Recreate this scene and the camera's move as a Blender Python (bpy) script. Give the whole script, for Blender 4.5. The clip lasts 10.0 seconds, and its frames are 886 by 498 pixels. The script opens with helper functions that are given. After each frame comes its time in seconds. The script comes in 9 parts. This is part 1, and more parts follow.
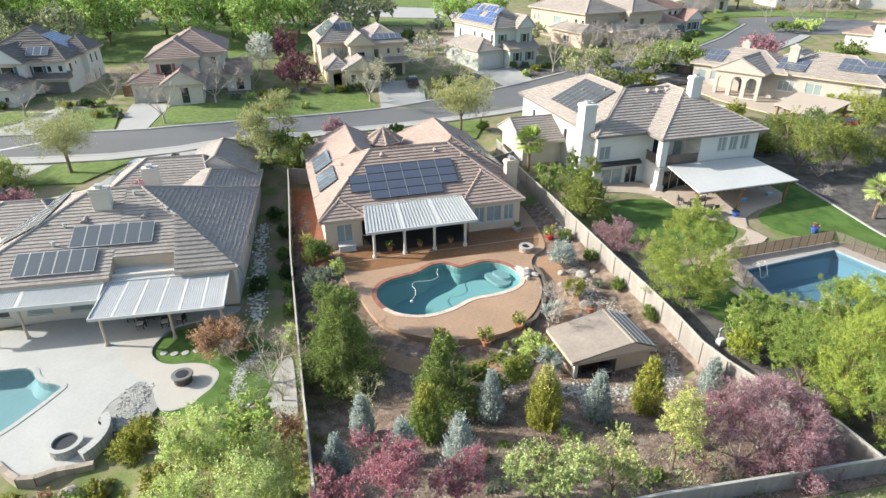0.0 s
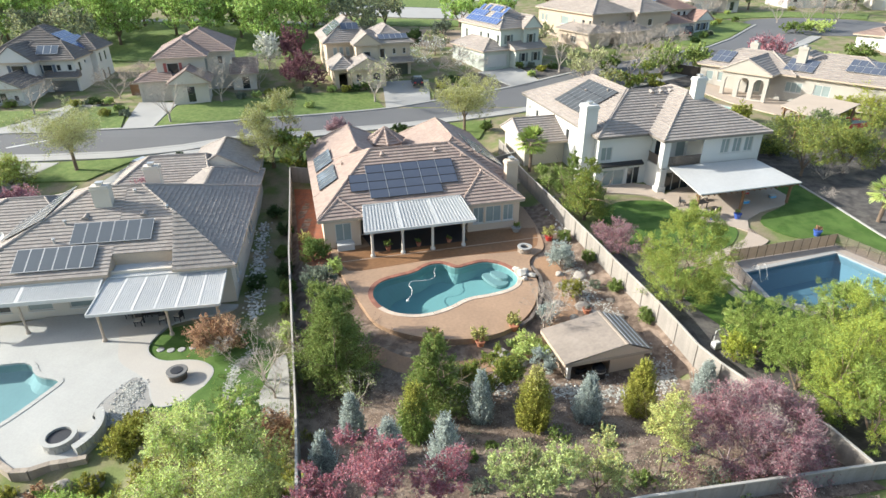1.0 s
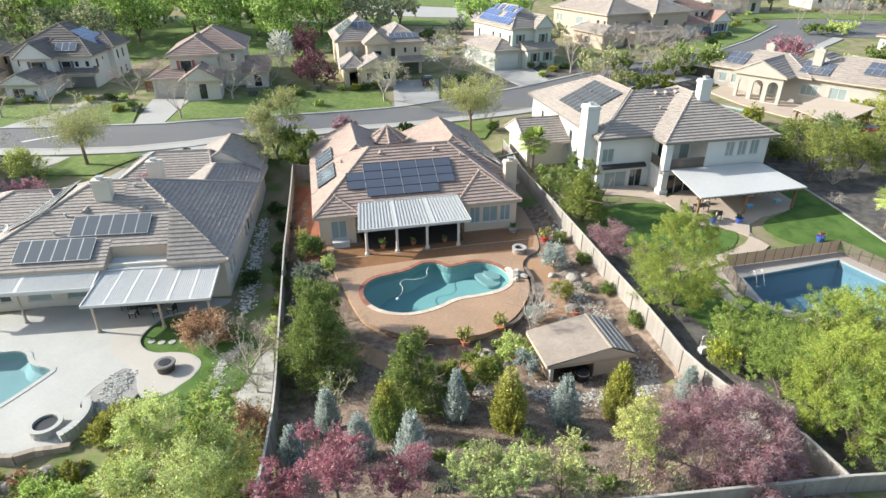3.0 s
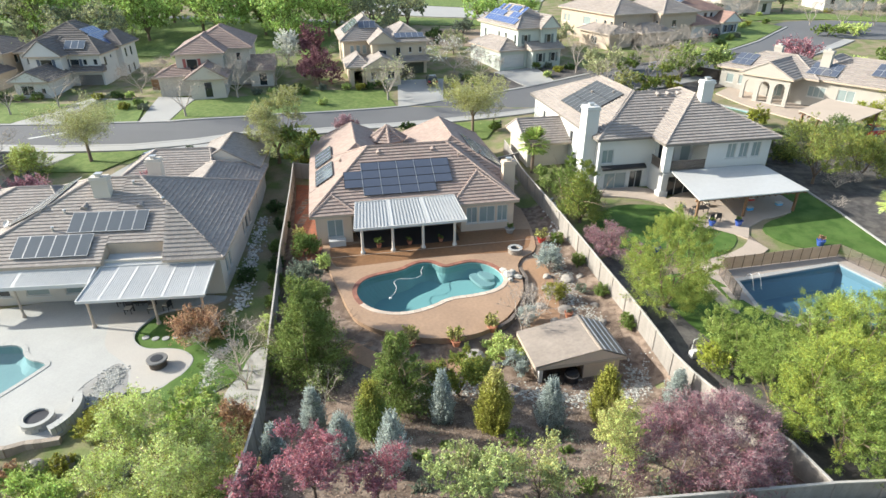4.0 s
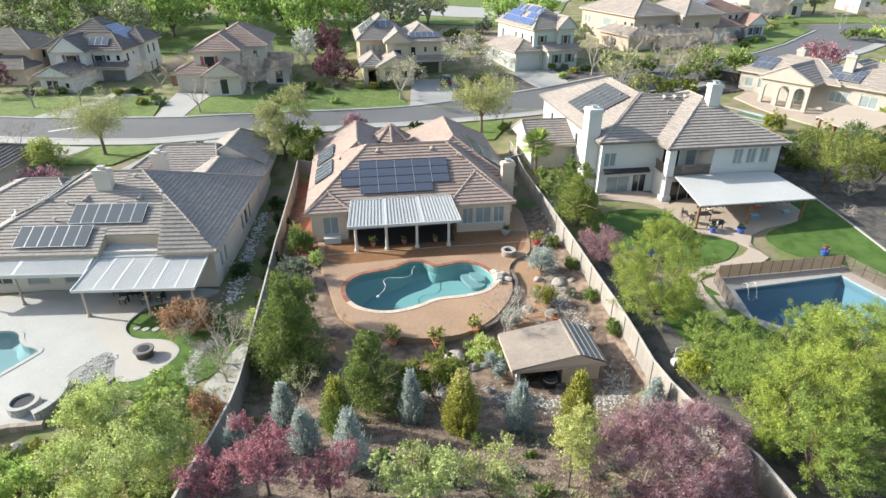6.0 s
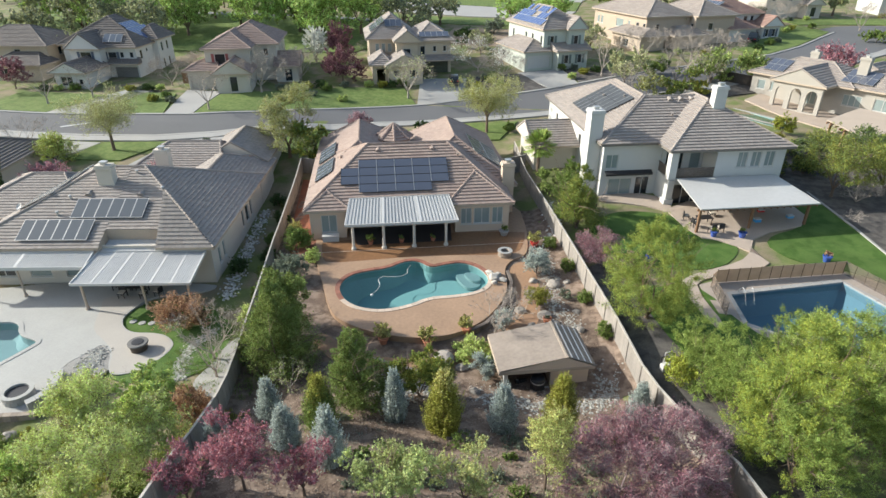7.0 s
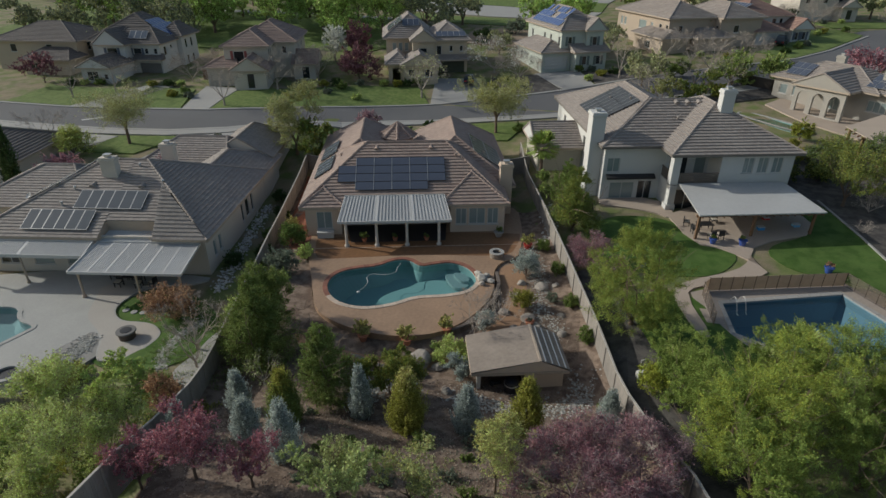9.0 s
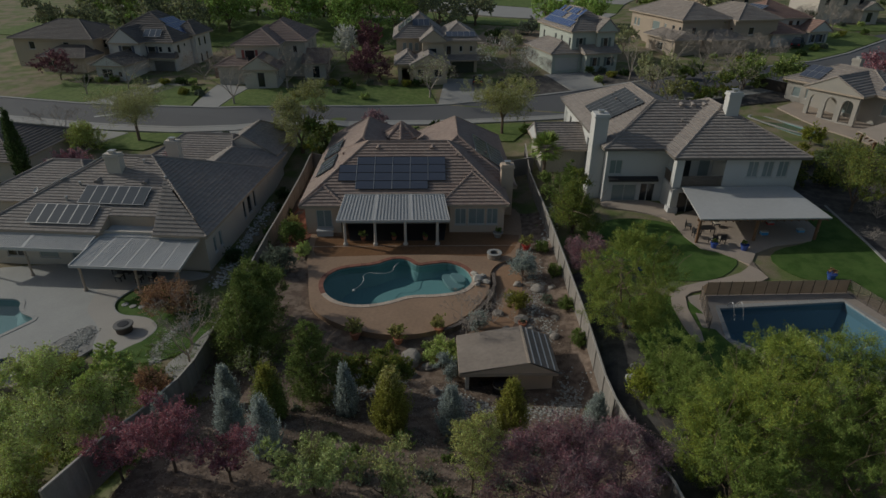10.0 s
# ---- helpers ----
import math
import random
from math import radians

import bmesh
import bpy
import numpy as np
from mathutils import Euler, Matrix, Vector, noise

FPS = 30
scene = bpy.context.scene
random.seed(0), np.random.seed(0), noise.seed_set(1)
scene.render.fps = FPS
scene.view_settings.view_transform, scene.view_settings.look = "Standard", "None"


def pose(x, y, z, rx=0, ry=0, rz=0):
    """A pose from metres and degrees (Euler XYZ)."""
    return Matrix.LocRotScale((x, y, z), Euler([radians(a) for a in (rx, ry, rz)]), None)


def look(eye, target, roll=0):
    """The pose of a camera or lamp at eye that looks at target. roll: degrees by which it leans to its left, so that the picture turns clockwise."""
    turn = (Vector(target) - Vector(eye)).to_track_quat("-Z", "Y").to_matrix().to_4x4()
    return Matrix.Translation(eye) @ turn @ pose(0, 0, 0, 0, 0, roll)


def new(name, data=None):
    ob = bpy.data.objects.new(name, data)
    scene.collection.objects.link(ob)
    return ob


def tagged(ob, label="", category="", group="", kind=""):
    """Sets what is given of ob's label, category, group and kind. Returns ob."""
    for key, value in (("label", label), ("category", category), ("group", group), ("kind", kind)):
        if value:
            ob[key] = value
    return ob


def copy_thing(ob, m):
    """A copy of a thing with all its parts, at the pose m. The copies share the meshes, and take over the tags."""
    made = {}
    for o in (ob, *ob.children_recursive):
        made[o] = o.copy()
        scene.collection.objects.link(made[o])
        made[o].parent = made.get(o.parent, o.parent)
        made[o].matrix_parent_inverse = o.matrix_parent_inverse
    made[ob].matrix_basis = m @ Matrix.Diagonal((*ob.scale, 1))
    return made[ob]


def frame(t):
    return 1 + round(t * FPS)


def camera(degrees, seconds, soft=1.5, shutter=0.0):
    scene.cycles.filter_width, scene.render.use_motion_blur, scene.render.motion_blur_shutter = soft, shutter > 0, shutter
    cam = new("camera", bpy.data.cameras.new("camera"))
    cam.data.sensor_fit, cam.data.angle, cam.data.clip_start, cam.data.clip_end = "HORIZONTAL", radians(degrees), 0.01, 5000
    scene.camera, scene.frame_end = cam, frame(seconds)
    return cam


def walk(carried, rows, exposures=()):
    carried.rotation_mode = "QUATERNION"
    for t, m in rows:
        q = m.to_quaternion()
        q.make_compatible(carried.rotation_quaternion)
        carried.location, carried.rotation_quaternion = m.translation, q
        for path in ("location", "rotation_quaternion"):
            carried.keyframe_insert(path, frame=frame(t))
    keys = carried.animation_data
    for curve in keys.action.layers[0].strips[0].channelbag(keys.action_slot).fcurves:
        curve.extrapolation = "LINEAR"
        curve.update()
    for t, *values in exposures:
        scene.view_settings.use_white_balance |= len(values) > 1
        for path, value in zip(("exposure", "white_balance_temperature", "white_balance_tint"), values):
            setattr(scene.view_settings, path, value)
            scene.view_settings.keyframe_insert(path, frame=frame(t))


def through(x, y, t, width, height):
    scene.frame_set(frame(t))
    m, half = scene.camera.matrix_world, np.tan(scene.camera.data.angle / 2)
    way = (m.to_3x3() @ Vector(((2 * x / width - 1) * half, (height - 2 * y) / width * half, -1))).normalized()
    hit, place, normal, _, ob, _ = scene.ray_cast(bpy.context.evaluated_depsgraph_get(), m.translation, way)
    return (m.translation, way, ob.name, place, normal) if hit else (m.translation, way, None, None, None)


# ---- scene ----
# ---------------------------------------------------------------- camera and walk
cam = camera(74.0, 10.0)
PATH = [
    (0, (-0.608, -0.042, 24.835), (-0.619, 1.729, 23.906), -0.3),
    (0.5, (-0.069, -0.031, 24.82), (-0.097, 1.74, 23.891), -0.3),
    (1, (0.457, -0.045, 24.796), (0.412, 1.726, 23.868), -0.3),
    (1.5, (1.021, -0.028, 24.796), (0.959, 1.742, 23.867), -0.3),
    (2, (1.579, -0.016, 24.782), (1.5, 1.754, 23.853), -0.3),
    (2.5, (2.184, -0.012, 24.779), (2.087, 1.757, 23.85), -0.3),
    (4, (4.132, 0.129, 24.756), (3.982, 1.893, 23.827), -0.2),
    (4.5, (4.841, 0.209, 24.754), (4.672, 1.972, 23.824), -0.2),
    (5, (5.576, 0.281, 24.77), (5.387, 2.042, 23.839), -0.1),
    (5.5, (6.332, 0.384, 24.721), (6.118, 2.142, 23.792), -0.1),
    (7, (8.754, 0.766, 24.758), (8.462, 2.512, 23.827), 0.1),
    (7.5, (9.612, 0.913, 24.749), (9.295, 2.655, 23.818), 0.1),
    (8, (10.447, 1.087, 24.729), (10.104, 2.824, 23.798), 0.1),
    (8.5, (11.254, 1.255, 24.723), (10.888, 2.986, 23.792), 0.2),
    (9, (12.09, 1.433, 24.717), (11.698, 3.159, 23.786), 0.2),
    (9.5, (12.882, 1.612, 24.71), (12.464, 3.333, 23.78), 0.3),
    (10, (13.642, 1.8, 24.686), (13.198, 3.514, 23.756), 0.3),
]
BASE = 1.335
EXPOSURES = [(t, BASE + s, 6720, 4) for t, s in ((0.0, 0.0), (5.7, 0.0), (6.3, -0.05), (7.0, -0.34), (7.5, -0.6), (8.0, -0.92), (8.5, -1.27), (9.0, -1.62), (9.5, -2.02), (10.0, -2.46))]
walk(cam, [(t, look(eye, target, roll)) for t, eye, target, roll in PATH], EXPOSURES)

# ---------------------------------------------------------------- world and sun
SUN_ELEVATION, SUN_AZIMUTH = 26.5, 176.0   # degrees; azimuth counted from +x towards +y, where the sun stands
world = bpy.data.worlds.new("sky")
scene.world = world
world.use_nodes = True
wn = world.node_tree.nodes
sky = wn.new("ShaderNodeTexSky")
sky.sky_type, sky.sun_disc = "NISHITA", False
sky.sun_elevation, sky.sun_rotation = radians(SUN_ELEVATION), radians(90 - SUN_AZIMUTH)
sky.air_density, sky.dust_density = 1.0, 2.0
wn["Background"].inputs[1].default_value = 0.122
world.node_tree.links.new(sky.outputs[0], wn["Background"].inputs[0])
lamp = bpy.data.lights.new("sun", "SUN")
lamp.energy, lamp.angle, lamp.color = 3.5, radians(0.6), (1.0, 0.972, 0.945)
sun = new("sun", lamp)
ca, sa = math.cos(radians(SUN_AZIMUTH)), math.sin(radians(SUN_AZIMUTH))
ce, se = math.cos(radians(SUN_ELEVATION)), math.sin(radians(SUN_ELEVATION))
sun.matrix_world = look((0, 0, 60), (-ca * ce * 100, -sa * ce * 100, 60 - se * 100))

# ---------------------------------------------------------------- materials
def material(name, colour, rough=0.8, vary=0.15, scale=6.0, big=0.35, bump=0.0, metal=0.0, island=0.0, obrand=0.0, hue=0.0, spec=0.5):
    """Principled surface: grain and large stains in the colour, fine relief."""
    m = bpy.data.materials.new(name)
    m.use_nodes = True
    nt = m.node_tree
    n, l = nt.nodes, nt.links
    b = n["Principled BSDF"]
    b.inputs["Roughness"].default_value, b.inputs["Metallic"].default_value = rough, metal
    b.inputs["Specular IOR Level"].default_value = spec
    co = n.new("ShaderNodeTexCoord")
    fine = n.new("ShaderNodeTexNoise")
    fine.inputs["Scale"].default_value, fine.inputs["Detail"].default_value = scale, 6
    l.new(co.outputs["Object"], fine.inputs["Vector"])
    wide = n.new("ShaderNodeTexNoise")
    wide.inputs["Scale"].default_value, wide.inputs["Detail"].default_value = big, 4
    l.new(co.outputs["Object"], wide.inputs["Vector"])
    total = n.new("ShaderNodeMath")
    total.operation = "ADD"
    l.new(fine.outputs["Fac"], total.inputs[0])
    l.new(wide.outputs["Fac"], total.inputs[1])
    value = n.new("ShaderNodeMapRange")
    value.inputs["From Min"].default_value, value.inputs["From Max"].default_value = 0.6, 1.4
    value.inputs["To Min"].default_value, value.inputs["To Max"].default_value = 1 - vary, 1 + vary
    l.new(total.outputs[0], value.inputs["Value"])
    out = value.outputs[0]
    for amount, node, sock in ((island, "ShaderNodeNewGeometry", "Random Per Island"), (obrand, "ShaderNodeObjectInfo", "Random")):
        if amount:
            g, r, mul = n.new(node), n.new("ShaderNodeMapRange"), n.new("ShaderNodeMath")
            r.inputs["To Min"].default_value, r.inputs["To Max"].default_value = 1 - amount, 1 + amount
            l.new(g.outputs[sock], r.inputs["Value"])
            mul.operation = "MULTIPLY"
            l.new(out, mul.inputs[0])
            l.new(r.outputs[0], mul.inputs[1])
            out = mul.outputs[0]
    hsv = n.new("ShaderNodeHueSaturation")
    hsv.inputs["Color"].default_value = (*colour, 1)
    l.new(out, hsv.inputs["Value"])
    if hue:
        g, r = n.new("ShaderNodeNewGeometry"), n.new("ShaderNodeMapRange")
        r.inputs["To Min"].default_value, r.inputs["To Max"].default_value = 0.5 - hue, 0.5 + hue
        l.new(g.outputs["Random Per Island"], r.inputs["Value"])
        l.new(r.outputs[0], hsv.inputs["Hue"])
    l.new(hsv.outputs[0], b.inputs["Base Color"])
    if bump:
        bp = n.new("ShaderNodeBump")
        bp.inputs["Strength"].default_value, bp.inputs["Distance"].default_value = bump, 0.05
        l.new(fine.outputs["Fac"], bp.inputs["Height"])
        l.new(bp.outputs[0], b.inputs["Normal"])
    return m


def two_tone(name, a, b, scale, rough=0.9, bump=0.4, lo=0.42, hi=0.58, spec=0.2):
    """Ground of two colours in patches, with grain."""
    m = material(name, a, rough, 0.25, 9.0, 0.5, bump, spec=spec)
    nt = m.node_tree
    n, l = nt.nodes, nt.links
    patch, ramp, mix = n.new("ShaderNodeTexNoise"), n.new("ShaderNodeMapRange"), n.new("ShaderNodeMix")
    patch.inputs["Scale"].default_value, patch.inputs["Detail"].default_value = scale, 7
    ramp.inputs["From Min"].default_value, ramp.inputs["From Max"].default_value = lo, hi
    mix.data_type = "RGBA"
    l.new(n["Texture Coordinate"].outputs["Object"], patch.inputs["Vector"])
    l.new(patch.outputs["Fac"], ramp.inputs["Value"])
    l.new(ramp.outputs[0], mix.inputs["Factor"])
    mix.inputs[6].default_value, mix.inputs[7].default_value = (*a, 1), (*b, 1)
    l.new(mix.outputs[2], n["Hue/Saturation/Value"].inputs["Color"])
    return m


def leaf_material(name, colour, vary=0.5, hue=0.025, through=0.25):
    """Leaves: diffuse with light coming through."""
    m = material(name, colour, 0.55, 0.12, 2.0, 0.6, 0, island=vary, hue=hue, spec=0.12)
    nt = m.node_tree
    n, l = nt.nodes, nt.links
    t, mix = n.new("ShaderNodeBsdfTranslucent"), n.new("ShaderNodeMixShader")
    mix.inputs[0].default_value = through
    l.new(n["Hue/Saturation/Value"].outputs[0], t.inputs[0])
    l.new(n["Principled BSDF"].outputs[0], mix.inputs[1])
    l.new(t.outputs[0], mix.inputs[2])
    l.new(mix.outputs[0], n["Material Output"].inputs[0])
    return m


def glass_material(name, colour, rough=0.05):
    m = material(name, colour, rough, 0.1, 1.0, 0.3, 0, spec=0.6)
    m.node_tree.nodes["Principled BSDF"].inputs["Coat Weight"].default_value = 0.15
    return m


def water_material(name, colour):
    """Pool water: clear, slightly rippled, tinted by depth."""
    m = bpy.data.materials.new(name)
    m.use_nodes = True
    n, l = m.node_tree.nodes, m.node_tree.links
    n.remove(n["Principled BSDF"])
    tr, gl, fr, mix = n.new("ShaderNodeBsdfTransparent"), n.new("ShaderNodeBsdfGlossy"), n.new("ShaderNodeFresnel"), n.new("ShaderNodeMixShader")
    tr.inputs[0].default_value = (*colour, 1)
    gl.inputs["Roughness"].default_value = 0.02
    fr.inputs[0].default_value = 1.33
    wave, bp = n.new("ShaderNodeTexNoise"), n.new("ShaderNodeBump")
    wave.inputs["Scale"].default_value, wave.inputs["Detail"].default_value = 3.0, 3
    bp.inputs["Strength"].default_value, bp.inputs["Distance"].default_value = 0.12, 0.05
    co = n.new("ShaderNodeTexCoord")
    l.new(co.outputs["Object"], wave.inputs["Vector"])
    l.new(wave.outputs["Fac"], bp.inputs["Height"])
    l.new(bp.outputs[0], gl.inputs["Normal"])
    l.new(bp.outputs[0], fr.inputs["Normal"])
    l.new(fr.outputs[0], mix.inputs[0])
    l.new(tr.outputs[0], mix.inputs[1])
    l.new(gl.outputs[0], mix.inputs[2])
    l.new(mix.outputs[0], n["Material Output"].inputs[0])
    return m


STUCCO_TAN = material("stucco_tan", (0.58, 0.46, 0.36), 0.9, 0.08, 30, 0.4, 0.3)
STUCCO_GREY = material("stucco_greige", (0.55, 0.5, 0.44), 0.9, 0.08, 30, 0.4, 0.3)
STUCCO_WHITE = material("stucco_white", (0.57, 0.565, 0.55), 0.9, 0.06, 30, 0.4, 0.3)
STUCCO_CREAM = material("stucco_cream", (0.52, 0.48, 0.42), 0.9, 0.08, 30, 0.4, 0.3)
STUCCO_BEIGE = material("stucco_beige", (0.5, 0.42, 0.32), 0.9, 0.08, 30, 0.4, 0.3)
STUCCO_GREEN = material("stucco_pale_green", (0.46, 0.49, 0.44), 0.9, 0.08, 30, 0.4, 0.3)
STUCCO_PEACH = material("stucco_peach", (0.42, 0.34, 0.27), 0.9, 0.08, 30, 0.4, 0.3)
TILE_ROSE = material("roof_tile_rose", (0.315, 0.238, 0.204), 0.85, 0.14, 5, 0.25, 0.2, island=0.1, hue=0.006)
TILE_BROWN = material("roof_tile_brown", (0.295, 0.258, 0.234), 0.85, 0.14, 5, 0.25, 0.2, island=0.1, hue=0.006)
TILE_TAUPE = material("roof_tile_taupe", (0.3, 0.262, 0.238), 0.85, 0.14, 5, 0.25, 0.2, island=0.1, hue=0.006)
TILE_DARK = material("roof_tile_dark", (0.16, 0.14, 0.13), 0.85, 0.14, 5, 0.25, 0.2, island=0.1, hue=0.006)
TILE_RED = material("roof_tile_red", (0.31, 0.2, 0.165), 0.85, 0.14, 5, 0.25, 0.2, island=0.1, hue=0.006)
TILE_UMBER = material("roof_tile_red_brown", (0.27, 0.2, 0.175), 0.85, 0.14, 5, 0.25, 0.2, island=0.1, hue=0.006)
TRIM_WHITE = material("white_paint", (0.53, 0.52, 0.505), 0.6, 0.06, 8, 0.5)
TRIM_TAN = material("tan_paint", (0.42, 0.34, 0.27), 0.7, 0.08, 8, 0.5)
TAUPE_TRIM = material("grey_taupe_paint", (0.17, 0.15, 0.135), 0.7, 0.08, 8, 0.5)
TRIM_DARK = material("dark_brown_paint", (0.06, 0.045, 0.035), 0.6, 0.1, 8, 0.5)
METAL_WHITE = material("white_sheet_metal", (0.47, 0.466, 0.456), 0.45, 0.08, 3, 0.3)
METAL_DARK = material("dark_metal", (0.05, 0.05, 0.055), 0.5, 0.1, 8, 0.5, 0, 0.6)
METAL_GREY = material("galvanised_metal", (0.5, 0.5, 0.5), 0.45, 0.1, 8, 0.5, 0, 0.7)
GLASS = glass_material("window_glass", (0.02, 0.026, 0.03))
PV_SKY = glass_material("solar_glass_bright", (0.1, 0.12, 0.15), 0.08)
GLASS_GREEN = glass_material("window_glass_blinds", (0.24, 0.29, 0.29), 0.2)
PV_GLASS = glass_material("solar_glass", (0.085, 0.097, 0.13), 0.14)
PV_BLUE = glass_material("solar_glass_blue", (0.06, 0.1, 0.24), 0.15)
PV_GREY = glass_material("solar_glass_grey", (0.1, 0.11, 0.12), 0.2)
CONCRETE = material("concrete", (0.33, 0.32, 0.305), 0.85, 0.1, 12, 0.25, 0.15)
CONCRETE_PALE = material("pale_concrete", (0.365, 0.36, 0.342), 0.85, 0.1, 9, 0.45, 0.1)
CONCRETE_ROSE = material("stamped_concrete", (0.325, 0.212, 0.138), 0.6, 0.24, 4, 0.3, 0.15)
COPING_ROSE = material("coping_terracotta", (0.25, 0.105, 0.072), 0.7, 0.15, 10, 0.6, 0.2, obrand=0.2)
COPING_TAN = material("coping_sand", (0.52, 0.42, 0.34), 0.8, 0.12, 10, 0.6, 0.2, obrand=0.12)
ASPHALT = material("asphalt", (0.115, 0.115, 0.12), 0.9, 0.15, 14, 0.12, 0.2)
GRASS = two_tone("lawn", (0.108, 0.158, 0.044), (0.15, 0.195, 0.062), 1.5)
# Deeper green copy for the back lawns, with garden shade put into its colour.
GRASS_DARK = two_tone("lawn_painted_shade", (0.056, 0.108, 0.022), (0.082, 0.138, 0.034), 0.8)
MULCH = two_tone("bark_mulch", (0.14, 0.1, 0.077), (0.24, 0.18, 0.14), 1.6)
DRY = two_tone("dry_ground", (0.24, 0.2, 0.13), (0.14, 0.17, 0.06), 0.35)
BARE_EARTH = two_tone("bare_earth", (0.33, 0.25, 0.19), (0.27, 0.21, 0.15), 0.5)
RED_BARK = two_tone("red_bark", (0.26, 0.1, 0.06), (0.2, 0.09, 0.06), 2.0)
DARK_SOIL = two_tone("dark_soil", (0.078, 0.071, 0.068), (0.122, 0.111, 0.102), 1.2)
GRAVEL_GREY = material("grey_gravel", (0.27, 0.26, 0.245), 0.95, 0.3, 16, 0.8, 0.6, island=0.4)
GRAVEL = material("gravel", (0.5, 0.485, 0.45), 0.95, 0.25, 14, 0.8, 0.6, island=0.4)
ROCK = material("boulder_stone", (0.29, 0.26, 0.23), 0.9, 0.25, 7, 1.2, 0.6, obrand=0.2)
FENCE = material("weathered_fence", (0.265, 0.24, 0.216), 0.9, 0.14, 7, 0.6, 0.2, obrand=0.06, island=0.08)
FENCE_CAP = material("fence_cap", (0.4, 0.37, 0.335), 0.9, 0.12, 7, 0.6, 0.2)
POOL_MAT = material("black_rubber_mat", (0.055, 0.06, 0.066), 0.6, 0.12, 6, 0.5)
POOL_AQUA = material("pool_plaster_aqua", (0.26, 0.38, 0.375), 0.7, 0.06, 4, 0.4)
POOL_BLUE = material("pool_plaster_blue", (0.19, 0.28, 0.34), 0.7, 0.06, 4, 0.4)
WATER = water_material("pool_water", (0.56, 0.83, 0.86))
WATER_DEEP = water_material("pool_water_deep", (0.5, 0.72, 0.78))
BARK = material("bark", (0.16, 0.115, 0.085), 0.95, 0.3, 18, 1.5, 0.6)
BARK_PALE = material("pale_bark", (0.36, 0.31, 0.27), 0.95, 0.25, 18, 1.5, 0.5)
RED_GLAZE = material("red_glazed_pot", (0.45, 0.05, 0.04), 0.3, 0.1, 8, 1)
BLUE_GLAZE = material("blue_glazed_pot", (0.05, 0.1, 0.35), 0.25, 0.1, 8, 1)
TERRACOTTA = material("terracotta", (0.42, 0.17, 0.1), 0.85, 0.15, 12, 1)
STONE_GREY = material("grey_stone", (0.42, 0.4, 0.38), 0.9, 0.2, 8, 0.8, 0.4)
POOL_PALE = material("pool_plaster_pale", (0.3, 0.36, 0.37), 0.7, 0.06, 4, 0.4)
CONCRETE_CREAM = material("cream_concrete", (0.39, 0.36, 0.325), 0.85, 0.08, 12, 0.3, 0.1)
CONCRETE_TAN = material("tan_concrete", (0.4, 0.325, 0.265), 0.85, 0.12, 10, 0.4, 0.15)
CUSHION = material("beige_cushion", (0.5, 0.45, 0.38), 0.9, 0.1, 12, 1)
WOOD = material("brown_wood", (0.2, 0.11, 0.06), 0.7, 0.2, 9, 1, 0.2)
WALK = material("rose_path", (0.31, 0.185, 0.11), 0.85, 0.18, 5, 0.5, 0.2)
CAR_BLACK = material("car_paint_black", (0.02, 0.022, 0.025), 0.25, 0.05, 3, 1)
CAR_WHITE = material("car_paint_white", (0.7, 0.7, 0.7), 0.25, 0.05, 3, 1)
CAR_RED = material("car_paint_red", (0.45, 0.03, 0.04), 0.25, 0.05, 3, 1)
RUBBER = material("rubber", (0.02, 0.02, 0.02), 0.8, 0.1, 10, 1)
MESH_FENCE = leaf_material("tan_mesh_fence", (0.5, 0.42, 0.34), 0.05, 0.0, 0.6)
def net_material(name, colour, clear):
    """An open woven net: part of the light passes straight through."""
    m = material(name, colour, 0.9, 0.1, 20, 1)
    n, l = m.node_tree.nodes, m.node_tree.links
    tr, mix = n.new("ShaderNodeBsdfTransparent"), n.new("ShaderNodeMixShader")
    mix.inputs[0].default_value = clear
    l.new(n["Principled BSDF"].outputs[0], mix.inputs[1])
    l.new(tr.outputs[0], mix.inputs[2])
    l.new(mix.outputs[0], n["Material Output"].inputs[0])
    return m


MESH_DARK = net_material("dark_mesh_fence", (0.16, 0.13, 0.11), 0.62)
LEAF_OAK = leaf_material("leaf_oak", (0.206, 0.249, 0.076))
LEAF_GREEN = leaf_material("leaf_mid_green", (0.189, 0.249, 0.069))
LEAF_LIME = leaf_material("leaf_lime", (0.5, 0.57, 0.2))
LEAF_PALE = leaf_material("leaf_pale_green", (0.41, 0.46, 0.2))
LEAF_YELLOW = leaf_material("leaf_yellow", (0.44, 0.41, 0.16))
LEAF_OLIVE = leaf_material("leaf_olive", (0.31, 0.305, 0.065))
LEAF_BLUE = leaf_material("leaf_blue_spruce", (0.41, 0.46, 0.43), through=0.4)
LEAF_PURPLE = leaf_material("leaf_purple", (0.4, 0.155, 0.19), hue=0.02)
LEAF_PLUM = leaf_material("leaf_dark_plum", (0.22, 0.105, 0.125), hue=0.02)
LEAF_PINK = leaf_material("leaf_mauve_blossom", (0.396, 0.258, 0.292), hue=0.02)
LEAF_RUST = leaf_material("leaf_rust", (0.42, 0.26, 0.165), hue=0.02)
LEAF_WHITE = leaf_material("blossom_white", (0.678, 0.678, 0.613), 0.2)
LEAF_GREY = leaf_material("leaf_grey_green", (0.2, 0.23, 0.169))
LEAF_SPRING = leaf_material("leaf_spring_olive", (0.42, 0.425, 0.23))
LEAF_BRIGHT = leaf_material("leaf_bright_green", (0.44, 0.57, 0.18))
